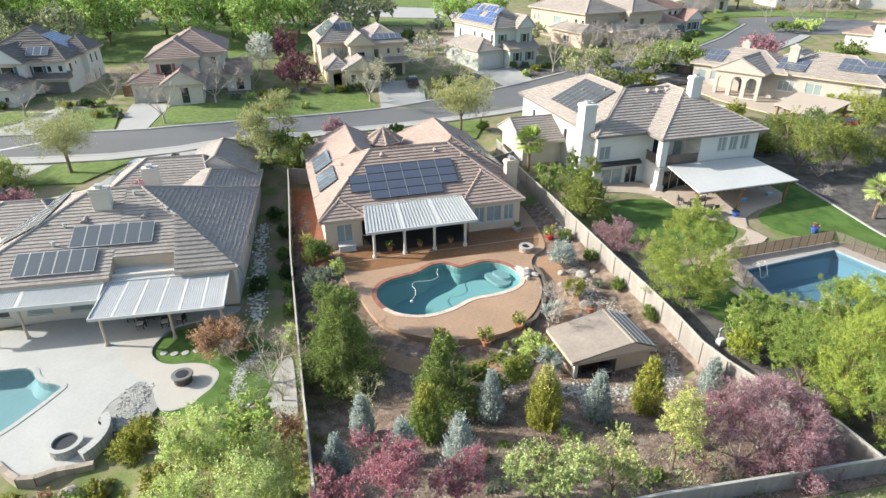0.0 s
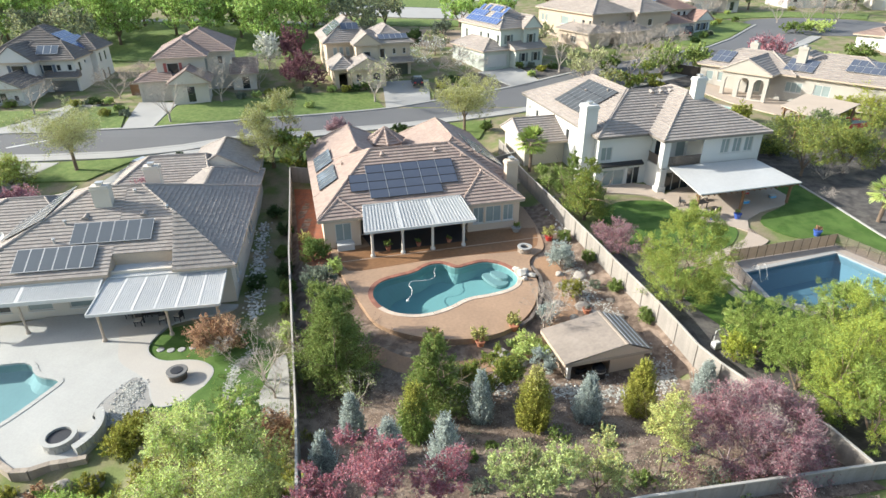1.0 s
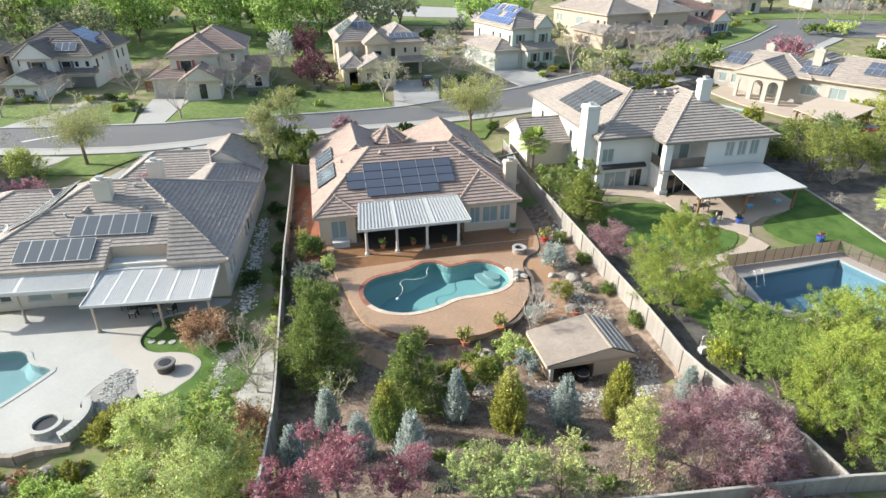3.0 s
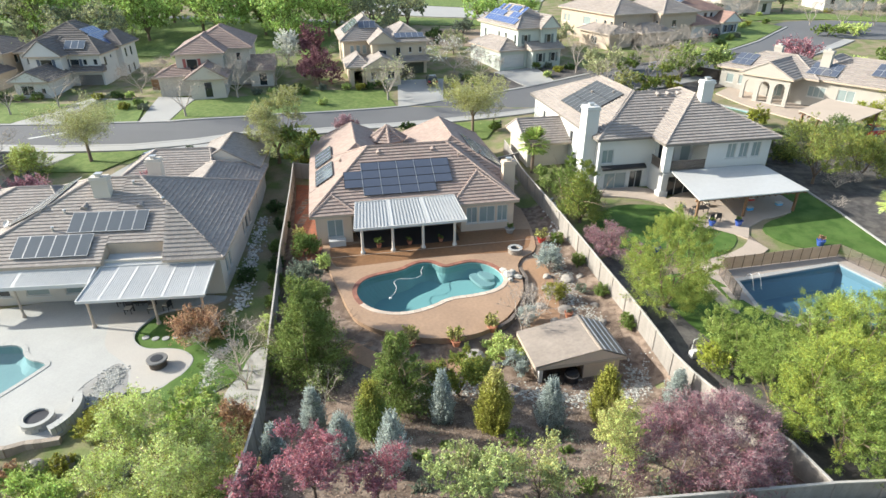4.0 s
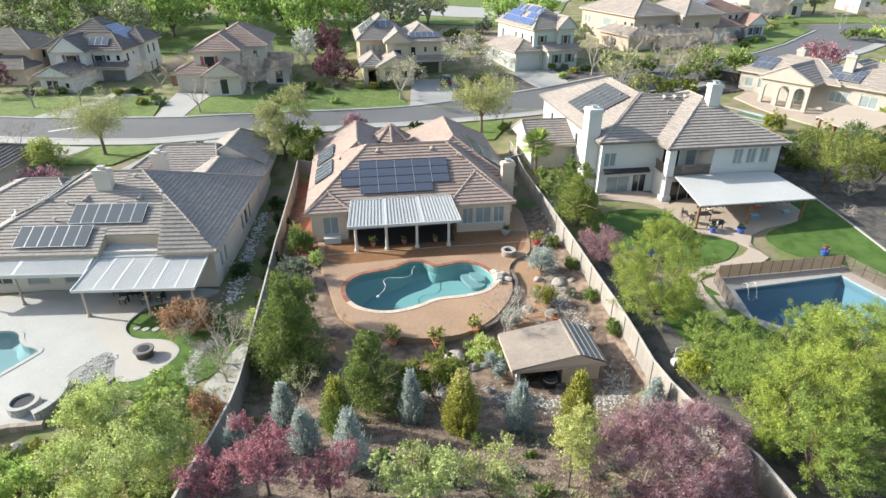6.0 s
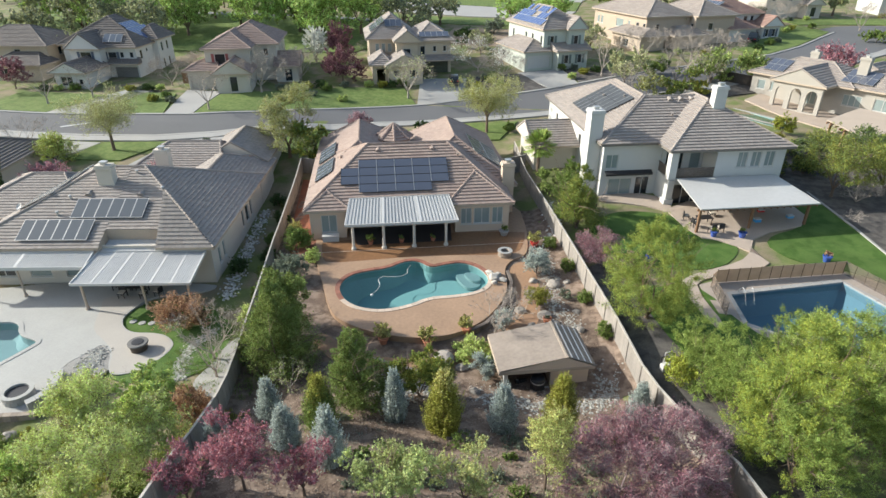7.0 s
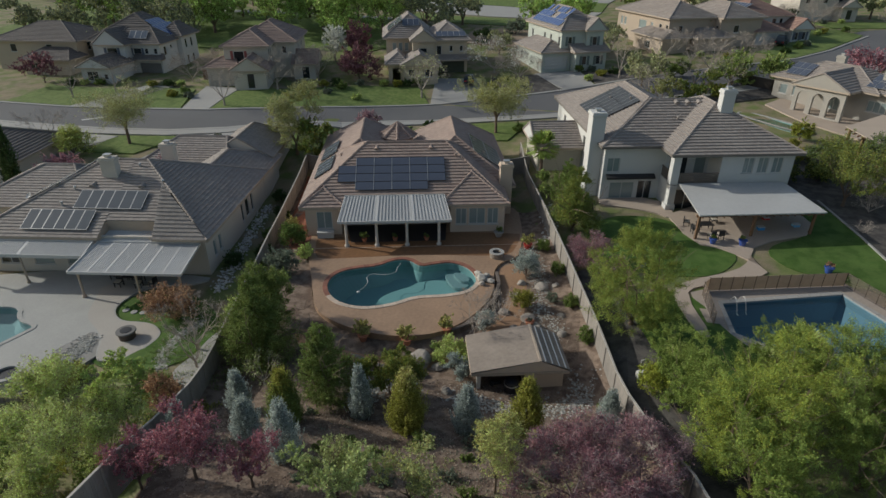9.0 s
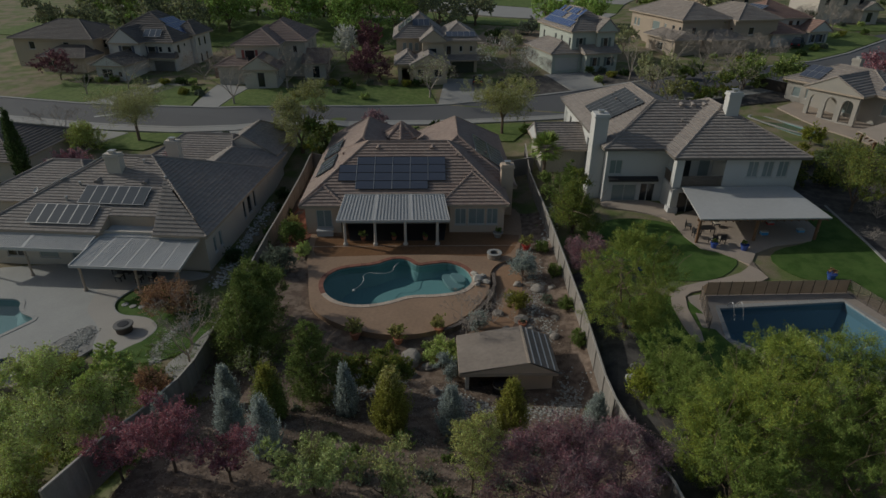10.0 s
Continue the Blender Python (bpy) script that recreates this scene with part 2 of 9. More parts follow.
LEAF_PINE = leaf_material("leaf_pine", (0.249, 0.318, 0.077), through=0.15)
LEAF_PINE_GOLD = leaf_material("leaf_pine_gold", (0.34, 0.37, 0.065), through=0.15)
LEAF_MAUVE = leaf_material("blossom_dusky_mauve", (0.3, 0.145, 0.175), hue=0.02)
BARK_MAUVE = material("mauve_grey_bark", (0.3, 0.23, 0.235), 0.95, 0.25, 18, 1.5, 0.5)
LEAF_DARK = leaf_material("leaf_dark_green", (0.073, 0.115, 0.0389))


# ---------------------------------------------------------------- mesh tools
class Mesh:
    """Vertices and faces gathered for one part."""
    def __init__(self):
        self.v, self.f = [], []

    def poly(self, pts):
        k = len(self.v)
        self.v += [tuple(p) for p in pts]
        self.f.append(tuple(range(k, k + len(pts))))

    def box(self, x0, x1, y0, y1, z0, z1):
        k = len(self.v)
        self.v += [(x0, y0, z0), (x1, y0, z0), (x1, y1, z0), (x0, y1, z0), (x0, y0, z1), (x1, y0, z1), (x1, y1, z1), (x0, y1, z1)]
        self.f += [tuple(k + i for i in q) for q in ((0, 3, 2, 1), (4, 5, 6, 7), (0, 1, 5, 4), (1, 2, 6, 5), (2, 3, 7, 6), (3, 0, 4, 7))]

    def ring(self, out, inn, y0, y1):
        """A closed rectangular frame: outer and inner (x0, x1, z0, z1), from y0 to y1."""
        k = len(self.v)
        for y in (y0, y1):
            for x0, x1, z0, z1 in (out, inn):
                self.v += [(x0, y, z0), (x1, y, z0), (x1, y, z1), (x0, y, z1)]
        for i in range(4):
            j = (i + 1) % 4
            self.f += [(k + i, k + j, k + 4 + j, k + 4 + i), (k + 8 + j, k + 8 + i, k + 12 + i, k + 12 + j), (k + j, k + i, k + 8 + i, k + 8 + j), (k + 4 + i, k + 4 + j, k + 12 + j, k + 12 + i)]

    def beam(self, p, q, w, h):
        """A box from p to q, w wide and h high, hanging below the line."""
        p, q = Vector(p), Vector(q)
        side = Vector((-(q - p).y, (q - p).x, 0))
        side = side.normalized() * w / 2 if side.length > 1e-6 else Vector((w / 2, 0, 0))
        down = Vector((0, 0, -h))
        k = len(self.v)
        for b in (p, q):
            self.v += [tuple(b - side), tuple(b + side), tuple(b + side + down), tuple(b - side + down)]
        self.f += [tuple(k + i for i in s) for s in ((0, 1, 2, 3), (7, 6, 5, 4), (0, 4, 5, 1), (1, 5, 6, 2), (2, 6, 7, 3), (3, 7, 4, 0))]

    def tube(self, p, q, r0, r1, n=6, caps=True):
        p, q = Vector(p), Vector(q)
        d = (q - p)
        if d.length < 1e-6:
            return
        d.normalize()
        a = d.orthogonal().normalized()
        b = d.cross(a)
        k = len(self.v)
        for c, r in ((p, r0), (q, r1)):
            for i in range(n):
                t = 2 * math.pi * i / n
                self.v.append(tuple(c + a * (r * math.cos(t)) + b * (r * math.sin(t))))
        for i in range(n):
            j = (i + 1) % n
            self.f.append((k + i, k + j, k + n + j, k + n + i))
        if caps:
            self.f.append(tuple(k + i for i in reversed(range(n))))
            self.f.append(tuple(k + n + i for i in range(n)))

    def stone(self, x, y, z, r, rng, flat=0.7):
        """An uneven rounded stone of 20 faces."""
        g = (1 + 5 ** 0.5) / 2
        k = len(self.v)
        turn = rng.uniform(0, 6.28)
        sx, sy = rng.uniform(0.75, 1.25), rng.uniform(0.75, 1.25)
        for a, b, c in ((-1, g, 0), (1, g, 0), (-1, -g, 0), (1, -g, 0), (0, -1, g), (0, 1, g), (0, -1, -g), (0, 1, -g), (g, 0, -1), (g, 0, 1), (-g, 0, -1), (-g, 0, 1)):
            s = r / 1.9 * rng.uniform(0.82, 1.15)
            px, py = a * s * sx, b * s * sy
            self.v.append((x + px * math.cos(turn) - py * math.sin(turn), y + px * math.sin(turn) + py * math.cos(turn), z + c * s * flat))
        self.f += [tuple(k + i for i in t) for t in ((0, 11, 5), (0, 5, 1), (0, 1, 7), (0, 7, 10), (0, 10, 11), (1, 5, 9), (5, 11, 4), (11, 10, 2), (10, 7, 6), (7, 1, 8), (3, 9, 4), (3, 4, 2), (3, 2, 6), (3, 6, 8), (3, 8, 9), (4, 9, 5), (2, 4, 11), (6, 2, 10), (8, 6, 7), (9, 8, 1))]

    def lathe(self, cx, cy, rows, n=16, closed=True):
        """A turned shape from (radius, z) rows, upwards."""
        k = len(self.v)
        for r, z in rows:
            for i in range(n):
                t = 2 * math.pi * i / n
                self.v.append((cx + r * math.cos(t), cy + r * math.sin(t), z))
        for a in range(len(rows) - 1):
            for i in range(n):
                j = (i + 1) % n
                self.f.append((k + a * n + i, k + a * n + j, k + a * n + n + j, k + a * n + n + i))
        if not closed:
            return
        self.f.append(tuple(k + i for i in reversed(range(n))))
        self.f.append(tuple(k + (len(rows) - 1) * n + i for i in range(n)))

    def data(self, name):
        me = bpy.data.meshes.new(name)
        me.from_pydata(self.v, [], self.f)
        me.update()
        return me


def part(name, shape, mat, parent=None, label=""):
    """Links a shape (Mesh, bmesh or mesh data) as one mesh object under a thing or a part."""
    if isinstance(shape, Mesh):
        me = shape.data(name)
    elif isinstance(shape, bmesh.types.BMesh):
        me = bpy.data.meshes.new(name)
        shape.to_mesh(me)
        shape.free()
    else:
        me = shape
    if mat is not None and not me.materials:
        me.materials.append(mat)
    ob = new(name, me)
    ob.parent = parent
    return tagged(ob, label)


def thing(name, m, label, category, group="", kind=""):
    ob = new(name)
    ob.empty_display_size = 0.3
    ob.matrix_world = m
    ob.matrix_basis = m
    return tagged(ob, label, category, group, kind)


def quads(name, v, n_side, mat, parent, label=""):
    """Fast mesh of separate faces with n_side corners each, from an array of corners."""
    v = np.asarray(v, dtype=np.float32).reshape(-1, 3)
    me = bpy.data.meshes.new(name)
    count = len(v) // n_side
    me.vertices.add(len(v))
    me.vertices.foreach_set("co", v.ravel())
    me.loops.add(len(v))
    me.loops.foreach_set("vertex_index", np.arange(len(v), dtype=np.int32))
    me.polygons.add(count)
    me.polygons.foreach_set("loop_start", np.arange(0, len(v), n_side, dtype=np.int32))
    me.update(calc_edges=True)
    me.materials.append(mat)
    ob = new(name, me)
    ob.parent = parent
    return tagged(ob, label)


# ---------------------------------------------------------------- the lie of the land
def smooth(a, b, x):
    t = min(1.0, max(0.0, (x - a) / (b - a)))
    return t * t * (3 - 2 * t)


MID_Y = [-60, 10, 16, 20, 23, 25.7, 28, 31, 33, 35, 42, 48, 60, 75, 93, 100, 108, 120, 150, 200, 300, 2500]
MID_Z = [6, 4.6, 3.4, 2.15, 1.15, 0.15, -0.35, -0.92, -0.62, -0.42, -0.4, -0.12, -0.12, 0.7, 1.3, 2.4, 3.6, 4.4, 6.5, 8, 9, 9]
LEFT_Y = [-60, 10, 16, 20, 23, 30, 35, 48, 58, 66, 75, 84, 93, 100, 108, 120, 150, 200, 300, 2500]
LEFT_Z = [6, 2.6, 1.4, .55, -.15, -1.0, -1.15, -1.15, -.6, .8, 1.9, 2.6, 2.9, 3.0, 3.6, 4.4, 6.5, 8, 9, 9]
LOW_Y = [-60, 10, 19, 21.5, 23, 35, 48, 58, 66]
LOW_Z = [1, -1.2, -2.0, -1.9, -1.35, -1.25, -1.15, -.6, .8]
RIGHT_Y = [-60, 10, 16, 20, 25, 30, 40, 48, 56, 66, 75, 83, 93, 100, 108, 120, 150, 200, 300, 2500]
RIGHT_Z = [6, 4.6, 3.4, 2.2, 1.4, .8, .35, .4, .85, 1.2, 1.6, 1.9, 2.4, 3.2, 4.3, 5.7, 7.2, 8.3, 9, 9]
FENCE_R = [(3, 90), (5.8, 72.3), (7.4, 63.7), (10.1, 54.5), (12.8, 44.7), (14.3, 39), (15.7, 33), (16.9, 28.2), (18.2, 24.6), (19.9, 20.0)]
FENCE_L = [(-18.6, 63.4), (-14.3, 45.5), (-10.8, 32.8), (-9.0, 26.4), (-6.6, 18.4), (-4.9, 12.9)]
FR_Y, FR_X = [p[1] for p in reversed(FENCE_R)], [p[0] for p in reversed(FENCE_R)]


def ground_z(x, y):
    a, b, c = np.interp(y, MID_Y, MID_Z), np.interp(y, LEFT_Y, LEFT_Z), np.interp(y, RIGHT_Y, RIGHT_Z)
    if y < 66 and x < -11:
        k = smooth(-19.5, -12.5, x)
        b = b * k + np.interp(y, LOW_Y, LOW_Z) * (1 - k)
    if 19 < y < 33:
        xl = -18.2 + (62 - y) * 0.279
        a -= 0.75 * smooth(19, 23.5, y) * (1 - smooth(27.5, 33, y)) * (1 - smooth(xl + 1.5, xl + 6.5, x))
    if y < 70:
        xl, xr = -18.2 + (62 - y) * 0.279, np.interp(y, FR_Y, FR_X)
        wl, wr = 1 - smooth(xl - 1.2, xl + 1.2, x), smooth(xr - 1.2, xr + 1.5, x)
    else:
        k = smooth(70, 84, y)
        xl, xr = -20.4 + (70 - y) * 0.1, 6.2
        wl = (1 - smooth(xl - 1.2, xl + 1.2, x)) * (1 - k) + (1 - smooth(-40, -8, x)) * k
        wr = smooth(xr - 1.2, xr + 1.5, x) * (1 - k) + smooth(5, 40, x) * k
    return float(a * (1 - wl - wr) + b * wl + c * wr)


def inside(p, loop):
    x, y, hit = p[0], p[1], False
    for (x0, y0), (x1, y1) in zip(loop, loop[1:] + loop[:1]):
        if (y0 > y) != (y1 > y) and x < (x1 - x0) * (y - y0) / (y1 - y0) + x0:
            hit = not hit
    return hit


def local(o, angle):
    """The pose of a plot with its own axes: u along the back of the house, v towards the street."""
    return pose(o[0], o[1], o[2], 0, 0, angle)


def rounded(loop, times=2):
    """A closed outline with its corners rounded off."""
    for _ in range(times):
        out = []
        for (x0, y0), (x1, y1) in zip(loop, loop[1:] + loop[:1]):
            out += [(x0 * .75 + x1 * .25, y0 * .75 + y1 * .25), (x0 * .25 + x1 * .75, y0 * .25 + y1 * .75)]
        loop = out
    return loop


def world_loop(m, loop):
    return [tuple((m @ Vector((u, v, 0)))[:2]) for u, v in loop]


def slab(loop, top, bottom, holes=()):
    """A flat slab with an outline and holes."""
    bm = bmesh.new()
    edges = []
    for lp in (loop, *holes):
        vs = [bm.verts.new((x, y, top)) for x, y in lp]
        edges += [bm.edges.new((a, b)) for a, b in zip(vs, vs[1:] + vs[:1])]
    bmesh.ops.triangle_fill(bm, edges=edges, use_beauty=True)
    for f in bm.faces:
        if f.normal.z < 0:
            f.normal_flip()
    rim = [e for e in bm.edges if len(e.link_faces) == 1]
    low = bmesh.ops.extrude_edge_only(bm, edges=rim)["geom"]
    for v in low:
        if isinstance(v, bmesh.types.BMVert):
            v.co.z = bottom
    bmesh.ops.recalc_face_normals(bm, faces=bm.faces[:])
    return bm


def drape(loop, lift, step=2.0, skirt=0.3, holes=()):
    """A thin sheet laid over the ground within an outline."""
    bm = bmesh.new()
    edges = []
    for lp in (loop, *holes):
        vs = [bm.verts.new((x, y, 0)) for x, y in lp]
        edges += [bm.edges.new((a, b)) for a, b in zip(vs, vs[1:] + vs[:1])]
    bmesh.ops.triangle_fill(bm, edges=edges, use_beauty=True)
    xs, ys = [p[0] for p in loop], [p[1] for p in loop]
    for lo, hi, axis in ((min(xs), max(xs), 0), (min(ys), max(ys), 1)):
        c = math.ceil(lo / step) * step
        while c < hi:
            at, no = [0, 0, 0], [0, 0, 0]
            at[axis], no[axis] = c, 1
            bmesh.ops.bisect_plane(bm, geom=bm.verts[:] + bm.edges[:] + bm.faces[:], plane_co=at, plane_no=no)
            c += step
    for f in bm.faces:
        if f.normal.z < 0:
            f.normal_flip()
    for v in bm.verts:
        v.co.z = ground_z(v.co.x, v.co.y) + lift
    rim = [e for e in bm.edges if len(e.link_faces) == 1]
    low = bmesh.ops.extrude_edge_only(bm, edges=rim)["geom"]
    for v in low:
        if isinstance(v, bmesh.types.BMVert):
            v.co.z -= skirt
    return bm


# plots
MAIN = local((-6.88, 45.65, 0.0), 16.0)
LEFT = local((-25.18, 34.3, -1.06), 10.7)
RIGHT = local((14.81, 58.34, 0.75), 16.0)

MAIN_POOL = rounded([(-1.15, -6.1), (-0.4, -4.5), (1.0, -3.9), (3.0, -3.6), (4.2, -2.6), (5.6, -2.5), (6.6, -3.9), (7.7, -3.5), (9.4, -3.2), (10.8, -4.4), (11.3, -6.5), (10.3, -8.1), (8.2, -8.6), (6.0, -8.6), (4.4, -9.6), (2.2, -10.1), (0.3, -9.4), (-0.8, -8.0)], 2)
MAIN_DECK = rounded([(-3.6, 2.6), (-3.2, -2), (-2.5, -5), (-1.9, -8.4), (-1.4, -10.2), (-0.3, -11.5), (1.6, -12.8), (3.6, -13.6), (5.6, -13.9), (7.8, -13.5), (9.6, -12.3), (10.9, -10.8), (12.0, -9.0), (12.6, -7.0), (12.7, -5.0), (13.6, -3.4), (15.3, -2.6), (16.0, 0.0), (16.6, 3.2), (17.0, 9.0), (10, 9.0), (0, 9.0), (-3.6, 9.0)], 2)
LEFT_POOL = rounded([(-12, -1.5), (-6.5, -1.6), (-4.3, -1.5), (-3.4, -3.3), (-1.4, -4.0), (-1.7, -4.7), (-2.6, -6.4), (-3.6, -8.0), (-5.4, -9.6), (-12, -9.8)], 2)
RIGHT_POOL = [(4.9, -17.7), (14.9, -16.9), (15.5, -19.8), (16.4, -24.5), (8.0, -25.5), (4.0, -21.5)]


def grown(loop, k):
    cx, cy = sum(p[0] for p in loop) / len(loop), sum(p[1] for p in loop) / len(loop)
    return [(cx + (x - cx) * k, cy + (y - cy) * k) for x, y in loop]


W_MAIN_POOL, W_LEFT_POOL, W_RIGHT_POOL = world_loop(MAIN, MAIN_POOL), world_loop(LEFT, LEFT_POOL), world_loop(RIGHT, RIGHT_POOL)


def build_ground():
    """One sheet of ground out to the horizon, fine near the plots, dug out under the pools."""
    xs = sorted(set([-2500, -1500, -900, -500, -300, -200] + list(np.arange(-140, -60, 5.0)) + list(np.arange(-60, 60, 1.0)) + list(np.arange(60, 141, 5.0)) + [200, 300, 500, 900, 1500, 2500]))
    ys = sorted(set([-1500, -600, -200, -60, -20] + list(np.arange(0, 70, 1.0)) + list(np.arange(70, 180, 3.0)) + [190, 205, 225, 250, 300, 400, 600, 1000, 1800, 2500]))
    v, f = [], []
    for y in ys:
        for x in xs:
            z = ground_z(x, y) + 0.015 * noise.noise(Vector((x * 0.4, y * 0.4, 0))) * (1 if y < 70 else 0)
            if 15 < y < 48 and any(inside((x, y), grown(lp, 1.16)) for lp in (W_MAIN_POOL, W_LEFT_POOL, W_RIGHT_POOL)):
                z -= 2.2
            v.append((x, y, z))
    w = len(xs)
    for j in range(len(ys) - 1):
        for i in range(w - 1):
            f.append((j * w + i, j * w + i + 1, j * w + w + i + 1, j * w + w + i))
    me = bpy.data.meshes.new("ground")
    me.from_pydata(v, [], f)
    me.update()
    for q in me.polygons:
        q.use_smooth = True
    ob = part("ground", me, DRY)
    tagged(ob, "dry grassy earth rolling across the whole neighbourhood", "ground", kind="structure")


build_ground()


def sheet(name, loop, lift, mat, label, category="ground", step=2.0, skirt=0.3, holes=()):
    return tagged(part(name, drape(loop, lift, step, skirt, holes), mat), label, category, kind="structure")

# ---------------------------------------------------------------- roads, yards and lawns
NEAR_KERB = [(-260, 70), (-90, 69.3), (-60, 69.2), (-51.7, 69.4), (-42.2, 70.4), (-34.7, 72.5), (-29.5, 75.0), (-20.7, 79.4), (-14.0, 82.6), (-4.5, 86.0), (1, 88.2), (8, 91.2), (20, 97), (34, 103.5), (48, 111), (60, 118.4), (70, 127.5), (76, 134)]
FAR_KERB = [(-260, 76), (-90, 75.6), (-64, 75.5), (-56.2, 76.1), (-41.3, 78.2), (-32.5, 80.9), (-22.3, 86.0), (-16, 89.4), (-8.4, 93.2), (-2, 96), (4.5, 98.9), (10, 101.5), (20, 107), (30, 112), (41, 117), (50, 122.5), (58, 131), (65, 140.5), (70, 147)]
CIRCLE = [(84 + 17 * math.cos(a), 146 + 12 * math.sin(a)) for a in np.linspace(-2.4, 3.0, 22)]


def offset_line(line, d):
    """A line shifted sideways by d, to its left."""
    out = []
    for i, p in enumerate(line):
        a, b = line[max(0, i - 1)], line[min(len(line) - 1, i + 1)]
        t = Vector((b[0] - a[0], b[1] - a[1])).normalized()
        out.append((p[0] - t.y * d, p[1] + t.x * d))
    return out


sheet("road", NEAR_KERB + list(reversed(FAR_KERB)), 0.07, ASPHALT, "grey asphalt residential street curving between the houses", "road", 3.0)
sheet("road", CIRCLE, 0.08, ASPHALT, "grey asphalt turning circle at the end of the side street", "road", 3.0)
for line, d0, d1 in ((NEAR_KERB, 0.0, -0.45), (FAR_KERB, 0.0, 0.45)):
    a, b = offset_line(line, d0), offset_line(line, d1)
    sheet("kerb", a + list(reversed(b)), 0.2, CONCRETE, "pale concrete kerb and gutter along the street", "kerb", 3.0)
for line, d0, d1 in ((NEAR_KERB, -0.46, -1.9),):
    a, b = offset_line(line, d0), offset_line(line, d1)
    sheet("pavement", a + list(reversed(b)), 0.18, CONCRETE, "pale concrete pavement beside the street", "pavement", 3.0)
sheet("trim", [(-57.5, 71.6), (-52.6, 74.4), (-52.4, 74.1), (-57.2, 71.3)], 0.085, TRIM_WHITE, "white painted line on the asphalt", "road marking", 3.0, 0.01)


def strip(name, loop, mat, label, lift=0.16, category="lawn", step=3.0):
    return sheet(name, loop, lift, mat, label, category, step)


# lawns and drives across the street
strip("lawn", [(-75, 76.3), (-63.5, 76.2), (-57.5, 85), (-75, 85)], GRASS, "mown green front lawn beside a drive")
strip("lawn", [(-56.0, 76.8), (-45.6, 77.8), (-49.2, 87.5), (-57.5, 87.5)], GRASS, "mown green front lawn with a clipped bush")
strip("lawn", [(-41.2, 78.9), (-32.7, 81.6), (-22.8, 86.4), (-16.4, 89.9), (-11.0, 92.6), (-14.5, 99.2), (-24, 97.6), (-33, 92.5), (-42, 88)], GRASS, "long mown green front lawn with young trees")
strip("lawn", [(15, 104.4), (22, 108.2), (19, 113), (12, 112.2)], DARK_SOIL, "dark planted bed beside the drive")
strip("lawn", [(-3.4, 96.4), (9.4, 101.6), (4.6, 108.4), (-3, 106)], DARK_SOIL, "dark planted bed with low shrubs")
strip("driveway", [(-63.3, 76.0), (-56.2, 76.7), (-54.0, 88.5), (-58.5, 88.5)], CONCRETE, "pale concrete drive up to a garage", category="drive")
strip("driveway", [(-45.4, 78.0), (-41.4, 78.7), (-42.4, 89.8), (-48.6, 89.8)], CONCRETE, "pale concrete drive up to a garage", category="drive")
strip("driveway", [(-10.8, 92.6), (-3.9, 95.9), (-4.6, 105.0), (-12.6, 104.0)], CONCRETE, "pale concrete drive with a parked car", category="drive")
strip("driveway", [(9.8, 101.6), (14.6, 104.2), (11.6, 112.4), (4.2, 108.9)], CONCRETE, "pale concrete drive up to a garage", category="drive")
strip("lawn", [(12, 90.2), (22, 95.4), (34, 101.6), (47, 108.6), (48, 104), (36, 98.6), (22, 91.5), (13, 87)], DARK_SOIL, "dark planted bed along the street")
strip("lawn", [(49.5, 123.2), (57.4, 131.6), (64.4, 141), (69, 147.5), (66, 154), (58, 152), (56, 141), (50, 135), (44, 127)], GRASS, "green front lawn at the street corner")
strip("lawn", [(66, 157), (84, 159.5), (100, 155), (106, 164), (84, 170), (64, 165)], GRASS, "green verge behind the turning circle")
strip("lawn", [(-130, 118), (-60, 117), (-30, 120), (-24, 130), (-26, 150), (-60, 158), (-130, 158)], GRASS, "wide park lawn under the oak trees")
strip("pavement", [(-130, 158.5), (-60, 158.5), (-30, 152), (-30, 155.5), (-60, 162), (-130, 162)], CONCRETE, "pale path along the far edge of the park", category="path")
strip("ground_bank", [(-14, 131), (4, 128), (6, 141), (0, 146), (-13, 146.5)], BARE_EARTH, "bare pinkish-tan earth behind the houses", category="bare earth")
strip("lawn", [(-34, 156), (-14, 151), (8, 150), (10, 158), (-12, 161), (-34, 166)], GRASS, "green verge before the far road")
strip("road", [(-40, 172), (-12, 164), (12, 161), (16, 176), (-10, 184), (-40, 192)], CONCRETE, "pale grey road beyond the park", category="road")
strip("lawn", [(-40, 193), (-10, 185), (16, 177), (18, 196), (-40, 214)], GRASS, "green verge beyond the far road")
strip("road", [(-44, 214.5), (18, 196.5), (24, 224), (-44, 246)], CONCRETE, "pale paved area beyond the park", category="road")
# near side of the street
strip("lawn", [(-51, 62.5), (-42.5, 63.0), (-38.5, 68.8), (-47.5, 67.4)], GRASS, "small green front lawn round a street tree")
strip("driveway", [(-62, 58), (-51.5, 58), (-48, 67.2), (-62, 66.9)], CONCRETE, "pale concrete forecourt", category="drive")
strip("driveway", [(-41.5, 60), (-33, 62), (-29.5, 72.2), (-38, 69)], CONCRETE, "pale concrete forecourt with a parked car", category="drive")
strip("lawn", [(-29, 66), (-16, 69), (-10.5, 81.0), (-20, 76.8), (-28, 73)], GRASS, "green front lawn under street trees")
strip("lawn", [(-5.5, 76), (3.5, 78), (5.5, 86.5), (-3.8, 83.2)], GRASS, "small green front lawn round a spreading tree")

